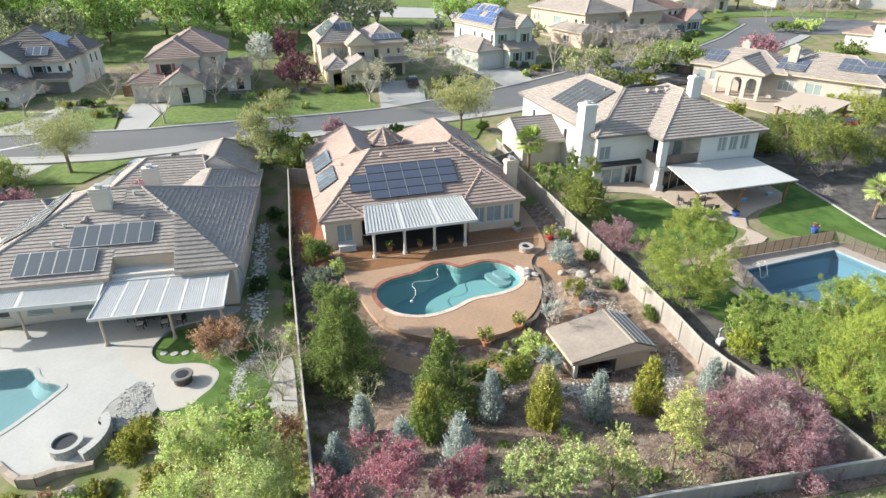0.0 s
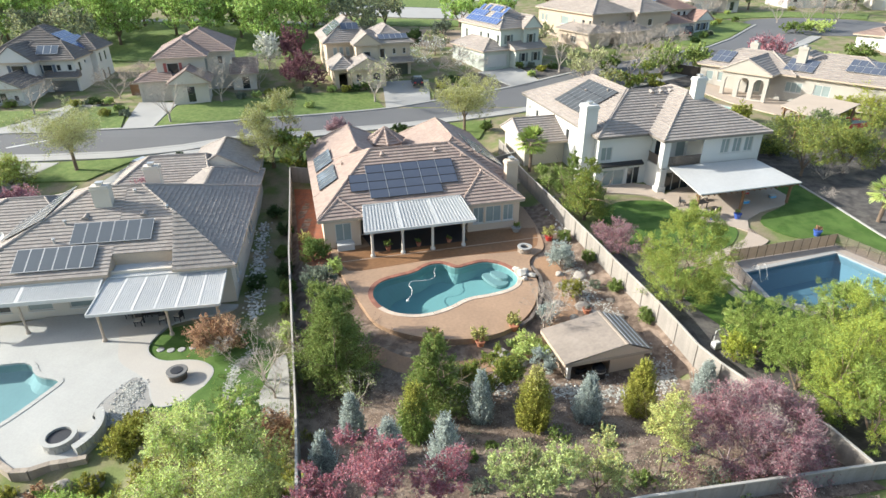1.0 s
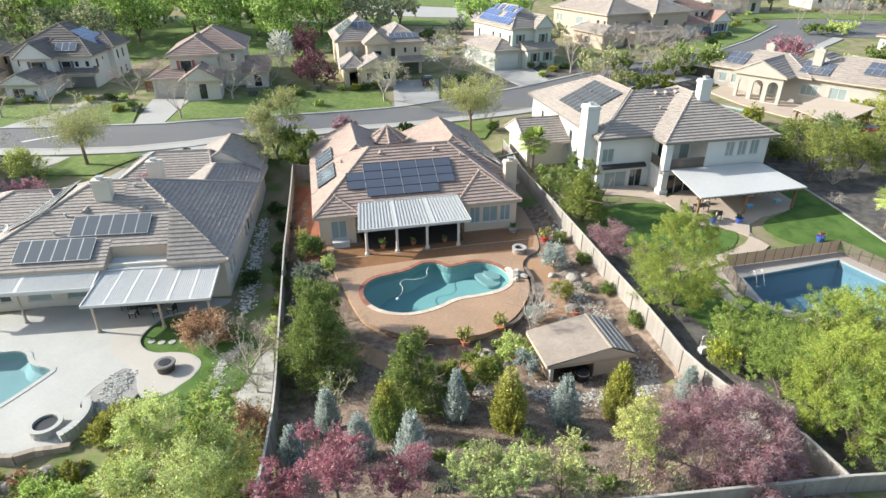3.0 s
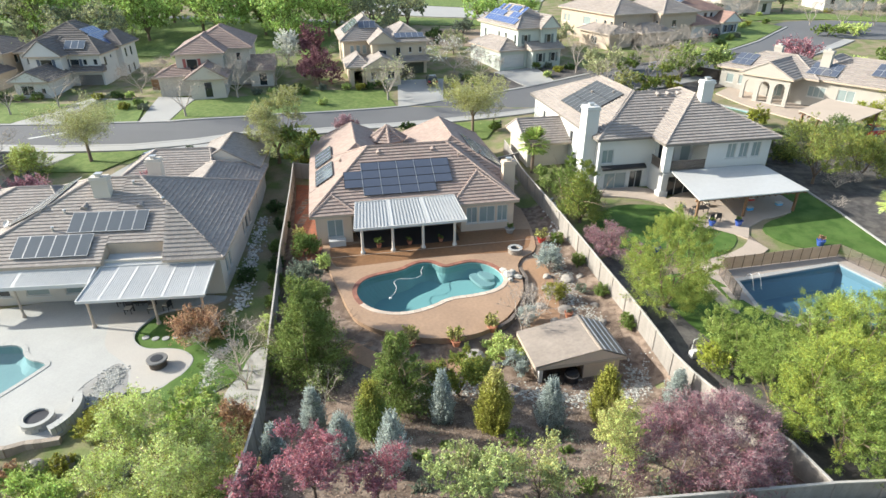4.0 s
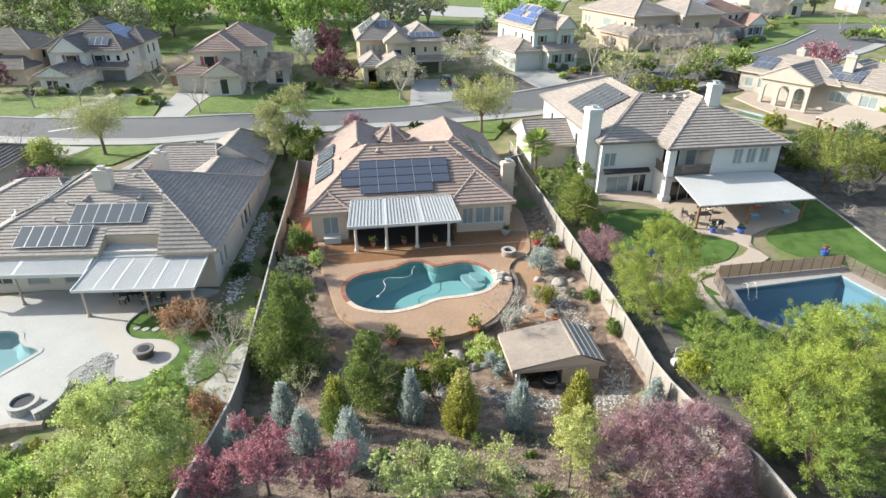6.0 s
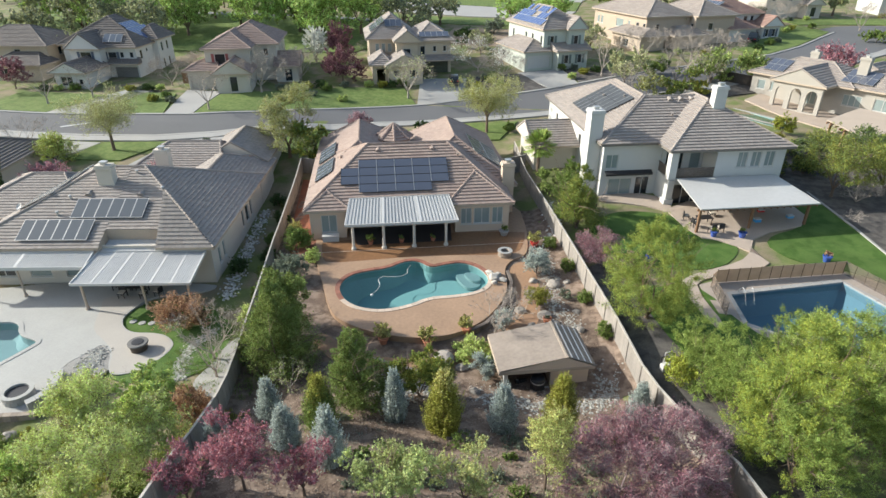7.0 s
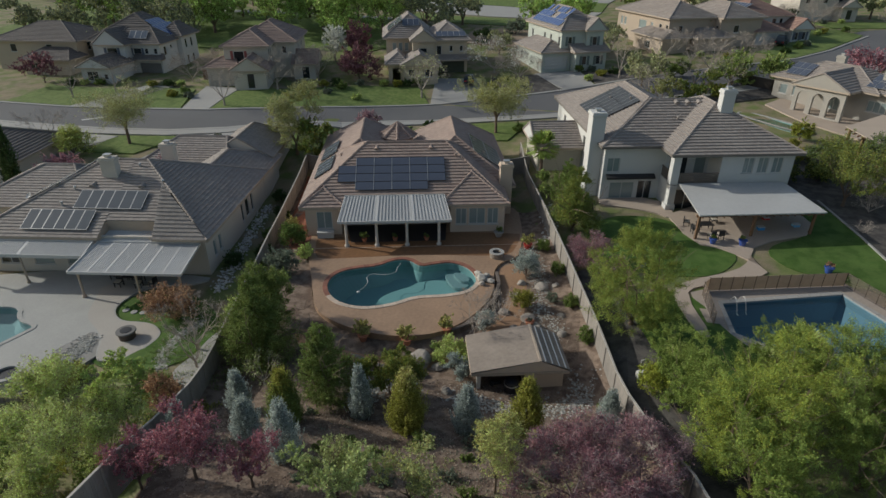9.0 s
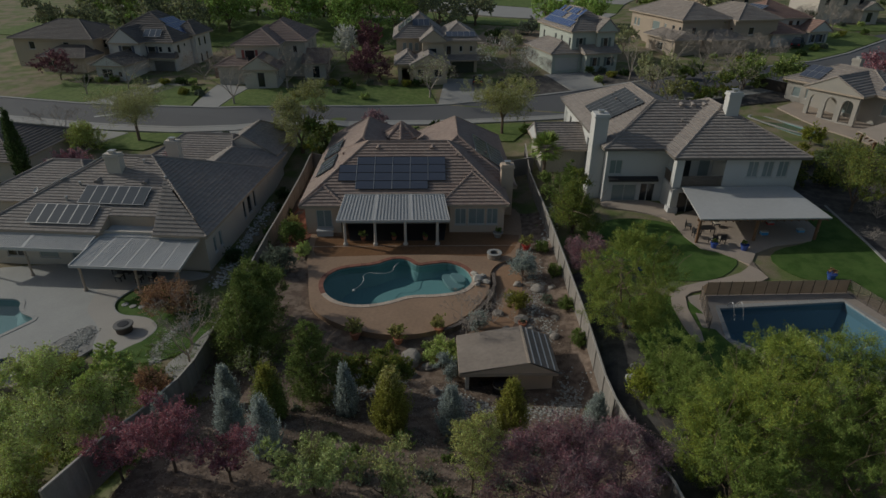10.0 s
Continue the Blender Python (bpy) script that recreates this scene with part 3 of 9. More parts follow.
# yards
sheet("yard", FENCE_L + [(-4.6, 12.8), (20.3, 19.2)] + list(reversed(FENCE_R[3:])) + [(9.4, 57), (-17.0, 58)], 0.06, MULCH, "brown bark mulch slope behind the pool", "ground", 1.0, 0.05, [grown(W_MAIN_POOL, 1.2)])
sheet("yard", [(-17.9, 61.5), (-12.7, 61.5), (-10.7, 45), (-12.2, 44.2), (-13.6, 46)], 0.07, RED_BARK, "reddish bark strip beside the house", "ground", 1.0, 0.05)
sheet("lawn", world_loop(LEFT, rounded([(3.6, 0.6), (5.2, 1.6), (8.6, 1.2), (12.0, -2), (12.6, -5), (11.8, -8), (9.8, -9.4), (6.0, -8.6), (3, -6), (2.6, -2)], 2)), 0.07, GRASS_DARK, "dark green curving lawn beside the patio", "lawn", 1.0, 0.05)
sheet("lawn", world_loop(RIGHT, rounded([(1.0, -2.2), (6.2, -3.4), (7.0, -6.2), (10.5, -10.0), (7.0, -13.6), (3.2, -13.8), (-1.5, -12), (-3, -6)], 2)), 0.06, GRASS_DARK, "green back lawn by a tree, with shade painted in", "lawn", 1.0, 0.05)
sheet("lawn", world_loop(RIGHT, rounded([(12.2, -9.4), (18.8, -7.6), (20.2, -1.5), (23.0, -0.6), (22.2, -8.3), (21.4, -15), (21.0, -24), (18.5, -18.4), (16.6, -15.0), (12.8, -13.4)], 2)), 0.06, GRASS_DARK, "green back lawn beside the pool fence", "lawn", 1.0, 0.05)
sheet("lawn", world_loop(RIGHT, rounded([(-3, -16), (3.4, -15.4), (3.4, -22.5), (6.5, -27), (0, -30), (-4, -26)], 2)), 0.06, GRASS_DARK, "lawn under pine trees, with shade painted in", "lawn", 1.0, 0.05)
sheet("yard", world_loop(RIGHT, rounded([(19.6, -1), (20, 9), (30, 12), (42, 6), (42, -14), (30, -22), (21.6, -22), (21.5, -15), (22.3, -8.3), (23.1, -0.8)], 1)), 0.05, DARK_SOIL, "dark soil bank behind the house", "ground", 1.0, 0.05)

# Dark strip along the fence: bare soil, and the trees' deep shade as colour.
sheet("yard", [(12.9, 44.7), (14.45, 39), (15.85, 33), (17.05, 28.2), (18.35, 24.6), (20.05, 20.4), (25, 21.2), (23, 26), (20.6, 31), (18.6, 36), (17.0, 42), (14.7, 46)], 0.075, DARK_SOIL, "dark bare soil and painted tree shade by the fence", "ground", 1.0, 0.05)
sheet("kerb", world_loop(RIGHT, [(22.95, -0.6), (23.15, -0.6), (22.35, -8.3), (21.55, -15), (21.15, -24), (20.95, -24), (21.35, -15), (22.15, -8.3)]), 0.16, CONCRETE, "pale concrete edging between lawn and soil", "edging", 1.0, 0.2)


# ---------------------------------------------------------------- house kit
def clip(poly, axis, value, keep_above):
    out = []
    for a, b in zip(poly, poly[1:] + poly[:1]):
        ia, ib = (a[axis] >= value) == keep_above, (b[axis] >= value) == keep_above
        if ia:
            out.append(a)
        if ia != ib:
            t = (value - a[axis]) / (b[axis] - a[axis])
            out.append((a[0] + (b[0] - a[0]) * t, a[1] + (b[1] - a[1]) * t))
    return out


def tile_plane(shape, corners, course=0.4, width=0.34, thick=0.085):
    """Lays overlapping roof tiles, course by course, on a sloping plane."""
    pts = [Vector(c) for c in corners]
    n = (pts[1] - pts[0]).cross(pts[2] - pts[0]).normalized()
    if n.z < 0:
        n = -n
    up = (Vector((0, 0, 1)) - n * n.z).normalized()
    along = up.cross(n)
    o = pts[0]
    flat = [((p - o).dot(along), (p - o).dot(up)) for p in pts]
    t0, t1 = min(p[1] for p in flat), max(p[1] for p in flat)
    row, t = 0, t0
    while t < t1 - 1e-4:
        band = clip(clip(flat, 1, t, True), 1, t + course, False)
        if len(band) > 2:
            s0, s1 = min(p[0] for p in band), max(p[0] for p in band)
            s = math.floor(s0 / width) * width - (width / 2 if row % 2 else 0)
            while s < s1:
                tile = clip(clip(band, 0, s + 0.004, True), 0, s + width - 0.004, False)
                if len(tile) > 2:
                    lift = random.uniform(-0.006, 0.008)
                    top = [o + along * a + up * b + n * (thick * (1 - (b - t) / course) + 0.02 + lift) for a, b in tile]
                    shape.poly(top)
                    low = sorted(p[0] for p in tile if p[1] < t + 0.01)
                    if len(low) > 1:
                        a, b = o + along * low[0] + up * t, o + along * low[-1] + up * t
                        shape.poly([a, b, b + n * (thick + 0.02 + lift), a + n * (thick + 0.02 + lift)])
                s += width
        t += course
        row += 1


def caps(shape, p, q, r=0.13, step=0.42):
    """Half-round cap tiles along a ridge or hip."""
    p, q = Vector(p), Vector(q)
    count = max(1, int((q - p).length / step))
    for i in range(count):
        a, b = p.lerp(q, i / count), p.lerp(q, (i + 1.12) / count)
        shape.tube(a + Vector((0, 0, 0.05)), b + Vector((0, 0, 0.035)), r, r * 0.85, 6)


def hip_roof(house, box, z, ridge, mat, trim=TRIM_TAN, course=0.4, width=0.34, notch=None, cap=0.13, gables=(), wall=None, thick=0.085):
    """A roof over the box (u0, u1, v0, v1) with eaves at z and a ridge from a to b."""
    u0, u1, v0, v1 = box
    a, b = Vector(ridge[0]), Vector(ridge[1])
    c = [Vector((u0, v0, z)), Vector((u1, v0, z)), Vector((u1, v1, z)), Vector((u0, v1, z))]
    if abs(b.x - a.x) > abs(b.y - a.y):
        planes = {"front": [c[0], c[1], b, a], "right": [c[1], c[2], b], "back": [c[2], c[3], a, b], "left": [c[3], c[0], a]}
        hips = [(c[0], a), (c[3], a), (c[1], b), (c[2], b)]
    else:
        planes = {"front": [c[0], c[1], a], "right": [c[1], c[2], b, a], "back": [c[2], c[3], b], "left": [c[3], c[0], a, b]}
        hips = [(c[0], a), (c[1], a), (c[2], b), (c[3], b)]
    tiles = Mesh()
    for side, pl in planes.items():
        if side in gables:
            g = Mesh()
            g.poly(pl)
            part("gable", g, wall, house)
            continue
        if side == "front" and notch:
            n0, n1, nv = notch
            slope = (a.z - z) / (a.y - v0)
            for lo, hi, start in ((u0, n0, v0), (n0, n1, nv), (n1, u1, v0)):
                flat = [(p.x, p.y) for p in pl]
                flat = clip(clip(clip(flat, 0, lo, True), 0, hi, False), 1, start, True)
                tile_plane(tiles, [Vector((p[0], p[1], z + slope * (p[1] - v0))) for p in flat], course, width, thick)
            continue
        tile_plane(tiles, pl, course, width, thick)
    roof = part("roof", tiles, mat, house)
    ridge_tiles = Mesh()
    for p, q in hips:
        if abs(q.z - p.z) > 0.1 and cap:
            caps(ridge_tiles, p, q, cap)
    if (b - a).length > 0.3 and cap:
        caps(ridge_tiles, a, b, cap)
    if cap:
        part("ridge_cap", ridge_tiles, mat, roof)
    under = Mesh()
    if notch:
        n0, n1, nv = notch
        under.poly([(u0, v0, z), (u0, v1, z), (n0, v1, z), (n0, v0, z)])
        under.poly([(n0, nv, z), (n0, v1, z), (n1, v1, z), (n1, nv, z)])
        under.poly([(n1, v0, z), (n1, v1, z), (u1, v1, z), (u1, v0, z)])
        slope = (a.z - z) / (a.y - v0)
        under.box(n0 - 0.1, n0, v0, nv, z - 0.18, z + 0.02)
        under.box(n1, n1 + 0.1, v0, nv, z - 0.18, z + 0.02)
        under.poly([(n0, v0, z), (n0, nv, z), (n0, nv, z + slope * (nv - v0))])
        under.poly([(n1, v0, z), (n1, nv, z), (n1, nv, z + slope * (nv - v0))])
        under.box(n0, n1, nv - 0.06, nv, z - 0.18, z + slope * (nv - v0))
        runs = ((u0, n0), (n1, u1))
    else:
        under.poly([c[0], c[3], c[2], c[1]])
        runs = ((u0, u1),)
    strips = [(lo, hi, v0 - 0.03, v0 + 0.05) for lo, hi in runs] + [(u0 - 0.03, u0 + 0.05, v0 + 0.051, v1 - 0.051), (u1 - 0.05, u1 + 0.03, v0 + 0.051, v1 - 0.051), (u0, u1, v1 - 0.05, v1 + 0.03)]
    for x0, x1, y0, y1 in strips:
        fa = Mesh()
        fa.box(x0, x1, y0, y1, z - 0.18, z + 0.03)
        part("fascia", fa, trim, roof)
    part("soffit", under, trim, roof)
    return roof


def opening(house, frame_mat, glass_mat, m, w, h, kind, thick):
    """A window or door set in a wall opening; m puts its lower left corner on the wall's outer face, x along, y inwards."""
    name = {"w": "window", "s": "window", "d": "door", "g": "garage_door", "f": "window", "e": "window"}[kind[0]]
    if kind[0] == "g":
        leaf = Mesh()
        for i in range(4):
            leaf.box(0.03, w - 0.03, 0.12, 0.17, i * h / 4 + 0.02, (i + 1) * h / 4 - 0.02)
            for j in range(4):
                leaf.box(0.15 + j * w / 4, (j + 1) * w / 4 - 0.15, 0.1, 0.12, i * h / 4 + 0.12, (i + 1) * h / 4 - 0.12)
        leaf.box(0.0, w, 0.171, 0.2, 0, h)
        ob = part("garage_door", leaf, frame_mat, house)
        ob.matrix_basis = m
        return
    fr = Mesh()
    e, d = 0.07, min(0.1, thick)
    fr.ring((0, w, 0, h), (e, w - e, e, h - e), 0.05, 0.05 + d)
    bars = max(1, round(w / 0.95)) if kind[0] in "wd" else 2 if kind[0] == "f" else 1
    win = part(name, fr, frame_mat, house)
    win.matrix_basis = m
    for i in range(1, bars):
        mu = Mesh()
        mu.box(w * i / bars - 0.035, w * i / bars + 0.035, 0.055, 0.045 + d, e, h - e)
        part("mullion", mu, frame_mat, win)
    if kind[0] in "wef":
        si = Mesh()
        si.box(-0.06, w + 0.06, -0.06, 0.05, -0.09, -0.001)
        part("sill", si, frame_mat, win)
    for i in range(bars):
        lo, hi = max(e, w * i / bars + 0.035 * (i > 0)), min(w - e, w * (i + 1) / bars - 0.035 * (i < bars - 1))
        gl = Mesh()
        gl.box(lo, hi, 0.09, 0.11, e, h - e)
        part("pane", gl, GLASS_GREEN if kind[0] == "f" else glass_mat, win)
    if kind[0] == "s":
        for x in (-0.5, w + 0.06):
            sh = Mesh()
            prof = [(-0.005, h + 0.02), (-0.005, -0.02)] + [(y, -0.02 + (i + k) * (h + 0.04) / 8) for i in range(8) for y, k in ((-0.075, 0.0), (-0.045, 1.0))]
            n = len(prof)
            sh.v += [(u, y, zz) for u in (x, x + 0.44) for y, zz in prof]
            sh.f += [tuple(range(n - 1, -1, -1)), tuple(range(n, 2 * n))] + [(k, (k + 1) % n, n + (k + 1) % n, n + k) for k in range(n)]
            part("shutter", sh, SHUTTERS[kind[1:] or "d"], win)


SHUTTERS = {"d": TRIM_DARK, "r": material("shutter_red", (0.3, 0.09, 0.08), 0.7), "g": material("shutter_green_grey", (0.13, 0.16, 0.15), 0.7), "b": material("shutter_blue_grey", (0.09, 0.11, 0.15), 0.7)}


def wall_run(house, p, q, z0, z1, mat, holes=(), frame_mat=TRIM_WHITE, glass_mat=GLASS, thick=0.22):
    """A wall from p to q, outer face to the right of the way, with holes (from, width, sill, height, kind) cut through."""
    p, q = Vector((*p, 0)), Vector((*q, 0))
    length = (q - p).length
    d = (q - p) / length
    m = Matrix.Translation((p.x, p.y, z0)) @ Matrix.Rotation(math.atan2(d.y, d.x), 4, "Z")
    h, bm, edges = z1 - z0, bmesh.new(), []
    for x0, x1, y0, y1 in ((0.0, length, 0.0, h), *[(s, s + wd, sill, sill + ht) for s, wd, sill, ht, _ in holes]):
        vs = [bm.verts.new(c) for c in ((x0, 0, y0), (x1, 0, y0), (x1, 0, y1), (x0, 0, y1))]
        edges += [bm.edges.new((a, b)) for a, b in zip(vs, vs[1:] + vs[:1])]
    bmesh.ops.triangle_fill(bm, edges=edges, use_beauty=True)
    back = bmesh.ops.extrude_face_region(bm, geom=bm.faces[:])["geom"]
    bmesh.ops.translate(bm, verts=[v for v in back if isinstance(v, bmesh.types.BMVert)], vec=(0, thick, 0))
    bmesh.ops.recalc_face_normals(bm, faces=bm.faces[:])
    w = bm
    ob = part("wall", w, mat, house)
    ob.matrix_basis = m
    for s, wd, sill, ht, kind in holes:
        if kind != "o":
            g = glass_mat if kind[0] != "e" else GLASS_GREEN
            fm = frame_mat if kind[0] != "g" else GARAGE.get(kind[1:], TRIM_TAN)
            opening(house, fm, g, m @ Matrix.Translation((s, 0, sill)), wd, ht, kind, thick)
    return ob


GARAGE = {"w": TRIM_WHITE, "d": material("garage_dark_green", (0.06, 0.07, 0.045), 0.6), "b": material("garage_grey_brown", (0.2, 0.19, 0.18), 0.6), "c": STUCCO_CREAM}


def block(house, box, z0, z1, mat, front=(), right=(), left=(), back=(), **kw):
    """Four walls round the box."""
    u0, u1, v0, v1 = box
    wall_run(house, (u0, v0), (u1, v0), z0, z1, mat, front, **kw)
    wall_run(house, (u1, v0 + 0.22), (u1, v1 - 0.22), z0, z1, mat, right, **kw)
    wall_run(house, (u1, v1), (u0, v1), z0, z1, mat, back, **kw)
    wall_run(house, (u0, v1 - 0.22), (u0, v0 + 0.22), z0, z1, mat, left, **kw)


def chimney(house, u, v, w, d, z0, z1, mat, name="chimney"):
    s = Mesh()
    s.box(u - w / 2, u + w / 2, v - d / 2, v + d / 2, z0, z1 - 0.35)
    s.box(u - w / 2 - 0.1, u + w / 2 + 0.1, v - d / 2 - 0.1, v + d / 2 + 0.1, z1 - 0.35, z1 - 0.18)
    s.box(u - w / 2 - 0.03, u + w / 2 + 0.03, v - d / 2 - 0.03, v + d / 2 + 0.03, z1 - 0.18, z1)
    c = part(name, s, mat, house)
    t = Mesh()
    t.box(u - 0.22, u + 0.22, v - 0.2, v + 0.2, z1, z1 + 0.22)
    t.box(u - 0.3, u + 0.3, v - 0.28, v + 0.28, z1 + 0.22, z1 + 0.28)
    part("chimney_cap", t, METAL_GREY, c)


def on_slope(u, v, z, pitch, axis="front"):
    """The pose of a flat thing lying on a roof plane: x along, y up the slope."""
    deg = math.degrees(math.atan(pitch))
    turn = {"front": 0, "right": 90, "back": 180, "left": -90}[axis]
    return pose(u, v, z) @ pose(0, 0, 0, 0, 0, turn) @ pose(0, 0, 0, deg, 0, 0)


PANELS = {}


def solar_array(base, m, cells, w, h, glass, label, frame_mat=None):
    """Framed panels on rails; cells are (column, row) places on the slope."""
    arr = thing("solar_array", base @ m, label, "solar panels")
    key = (w, h, glass.name, frame_mat is None)
    if key not in PANELS:
        fr, gl = Mesh(), Mesh()
        e = 0.035
        fr.box(0, w, 0, e, 0, 0.045)
        fr.box(0, w, h - e, h, 0, 0.045)
        fr.box(0, e, e, h - e, 0, 0.045)
        fr.box(w - e, w, e, h - e, 0, 0.045)
        gl.box(e, w - e, e, h - e, 0.008, 0.038)
        PANELS[key] = (fr.data("panel"), gl.data("glass"))
        PANELS[key][0].materials.append(frame_mat or METAL_GREY)
        PANELS[key][1].materials.append(glass)
    if frame_mat:
        for c in sorted({c for c, _ in cells})[1:]:
            rs = [r for cc, r in cells if cc == c]
            strip_ = Mesh()
            strip_.box(c * (w + 0.02) - 0.035, c * (w + 0.02) + 0.015, min(rs) * (h + 0.02), (max(rs) + 1) * (h + 0.02), 0.15, 0.175)
            part("joint_strip", strip_, METAL_GREY, arr)
    for c, r in cells:
        p = part("panel", PANELS[key][0], None, arr)
        p.location = (c * (w + 0.02), r * (h + 0.02), 0.12)
        part("glass", PANELS[key][1], None, p)
    for r in sorted({r for _, r in cells}):
        cs = [c for c, rr in cells if rr == r]
        for f in (0.25, 0.75):
            y = (r + f) * (h + 0.02)
            rail = Mesh()
            rail.box(min(cs) * (w + 0.02) + 0.05, (max(cs) + 1) * (w + 0.02) - 0.05, y - 0.02, y + 0.02, 0.0, 0.118)
            part("rail", rail, METAL_GREY, arr)
    return arr


def vents(house, places, mat):
    """Small roof vents: (u, v, z)."""
    for u, v, z in places:
        s = Mesh()
        s.tube((u, v, z - 0.15), (u, v, z + 0.3), 0.09, 0.09, 8)
        s.tube((u, v, z + 0.3), (u, v, z + 0.36), 0.15, 0.12, 8)
        part("roof_vent", s, mat, house)


def hood_vents(house, places, mat):
    """Half-round tile vents on a front slope: (u, v, z)."""
    for u, v, z in places:
        s = Mesh()
        s.tube((u, v, z), (u, v + 0.6, z + 0.2), 0.3, 0.2, 10)
        part("roof_vent", s, mat, house)


def pan_cover(name, base, rows, posts, label, seam=2.9, rib=0.2, floor=0.0, post_r=0.13, rise=0.08, strip_w=0.26):
    """A ribbed sheet-metal patio cover. rows: front left, front right, back right, back left; posts: (u, v)."""
    t = thing(name, base, label, "patio cover")
    fl, fr, br, bl = [Vector(r) for r in rows]
    width = (fr - fl).length
    count = int(width / rib)
    sh = Mesh()
    for i in range(count):
        a, b = i / count, (i + 0.5) / count
        c = (i + 1) / count
        up = Vector((0, 0, rise))
        p = [fl.lerp(fr, a), fl.lerp(fr, b), bl.lerp(br, b), bl.lerp(br, a)]
        sh.poly([x + up for x in p])
        q = [fl.lerp(fr, b), fl.lerp(fr, c), bl.lerp(br, c), bl.lerp(br, b)]
        sh.poly(q)
        for x, y in ((p[0], p[3]), (p[1], p[2])):
            sh.poly([x, x + up, y + up, y])
        sh.poly([p[0], p[1], p[1] + up, p[0] + up])
    sh.poly([x - Vector((0, 0, 0.02)) for x in (fl, bl, br, fr)])
    part("cover_sheet", sh, METAL_WHITE, t)
    for a, b in ((fl, fr), (fl, bl), (fr, br)) + (() if strip_w < 0.1 else ((bl, br),)):
        edge = Mesh()
        edge.beam(a + Vector((0, 0, 0.1)), b + Vector((0, 0, 0.1)), 0.08, 0.22)
        part("gutter", edge, TRIM_WHITE, t)
    n = max(1, round(width / seam))
    lift = rise + 0.012
    for i in range(1, n):
        edge = Mesh()
        edge.beam(fl.lerp(fr, i / n) + Vector((0, 0, lift)), bl.lerp(br, i / n) + Vector((0, 0, lift)), strip_w, 0.03)
        part("seam_strip", edge, TRIM_WHITE, t)
    bm = Mesh()
    bm.beam(fl.lerp(bl, 0.06) + Vector((0.1, 0, -0.08)), fr.lerp(br, 0.06) + Vector((-0.1, 0, -0.08)), 0.14, 0.2)
    part("beam", bm, TRIM_WHITE, t)
    for u, v in posts:
        k = (v - fl.y) / max(0.01, bl.y - fl.y)
        top = fl.z + (bl.z - fl.z) * k - 0.2
        po = Mesh()
        po.lathe(u, v, [(post_r * 1.7, floor), (post_r * 1.7, floor + 0.14), (post_r * 1.25, floor + 0.22), (post_r, floor + 0.3), (post_r * 0.92, top - 0.25), (post_r * 1.25, top - 0.15), (post_r * 1.5, top)], 12)
        part("post", po, STUCCO_GREY if post_r > 0.1 else TRIM_TAN, t)
    return t


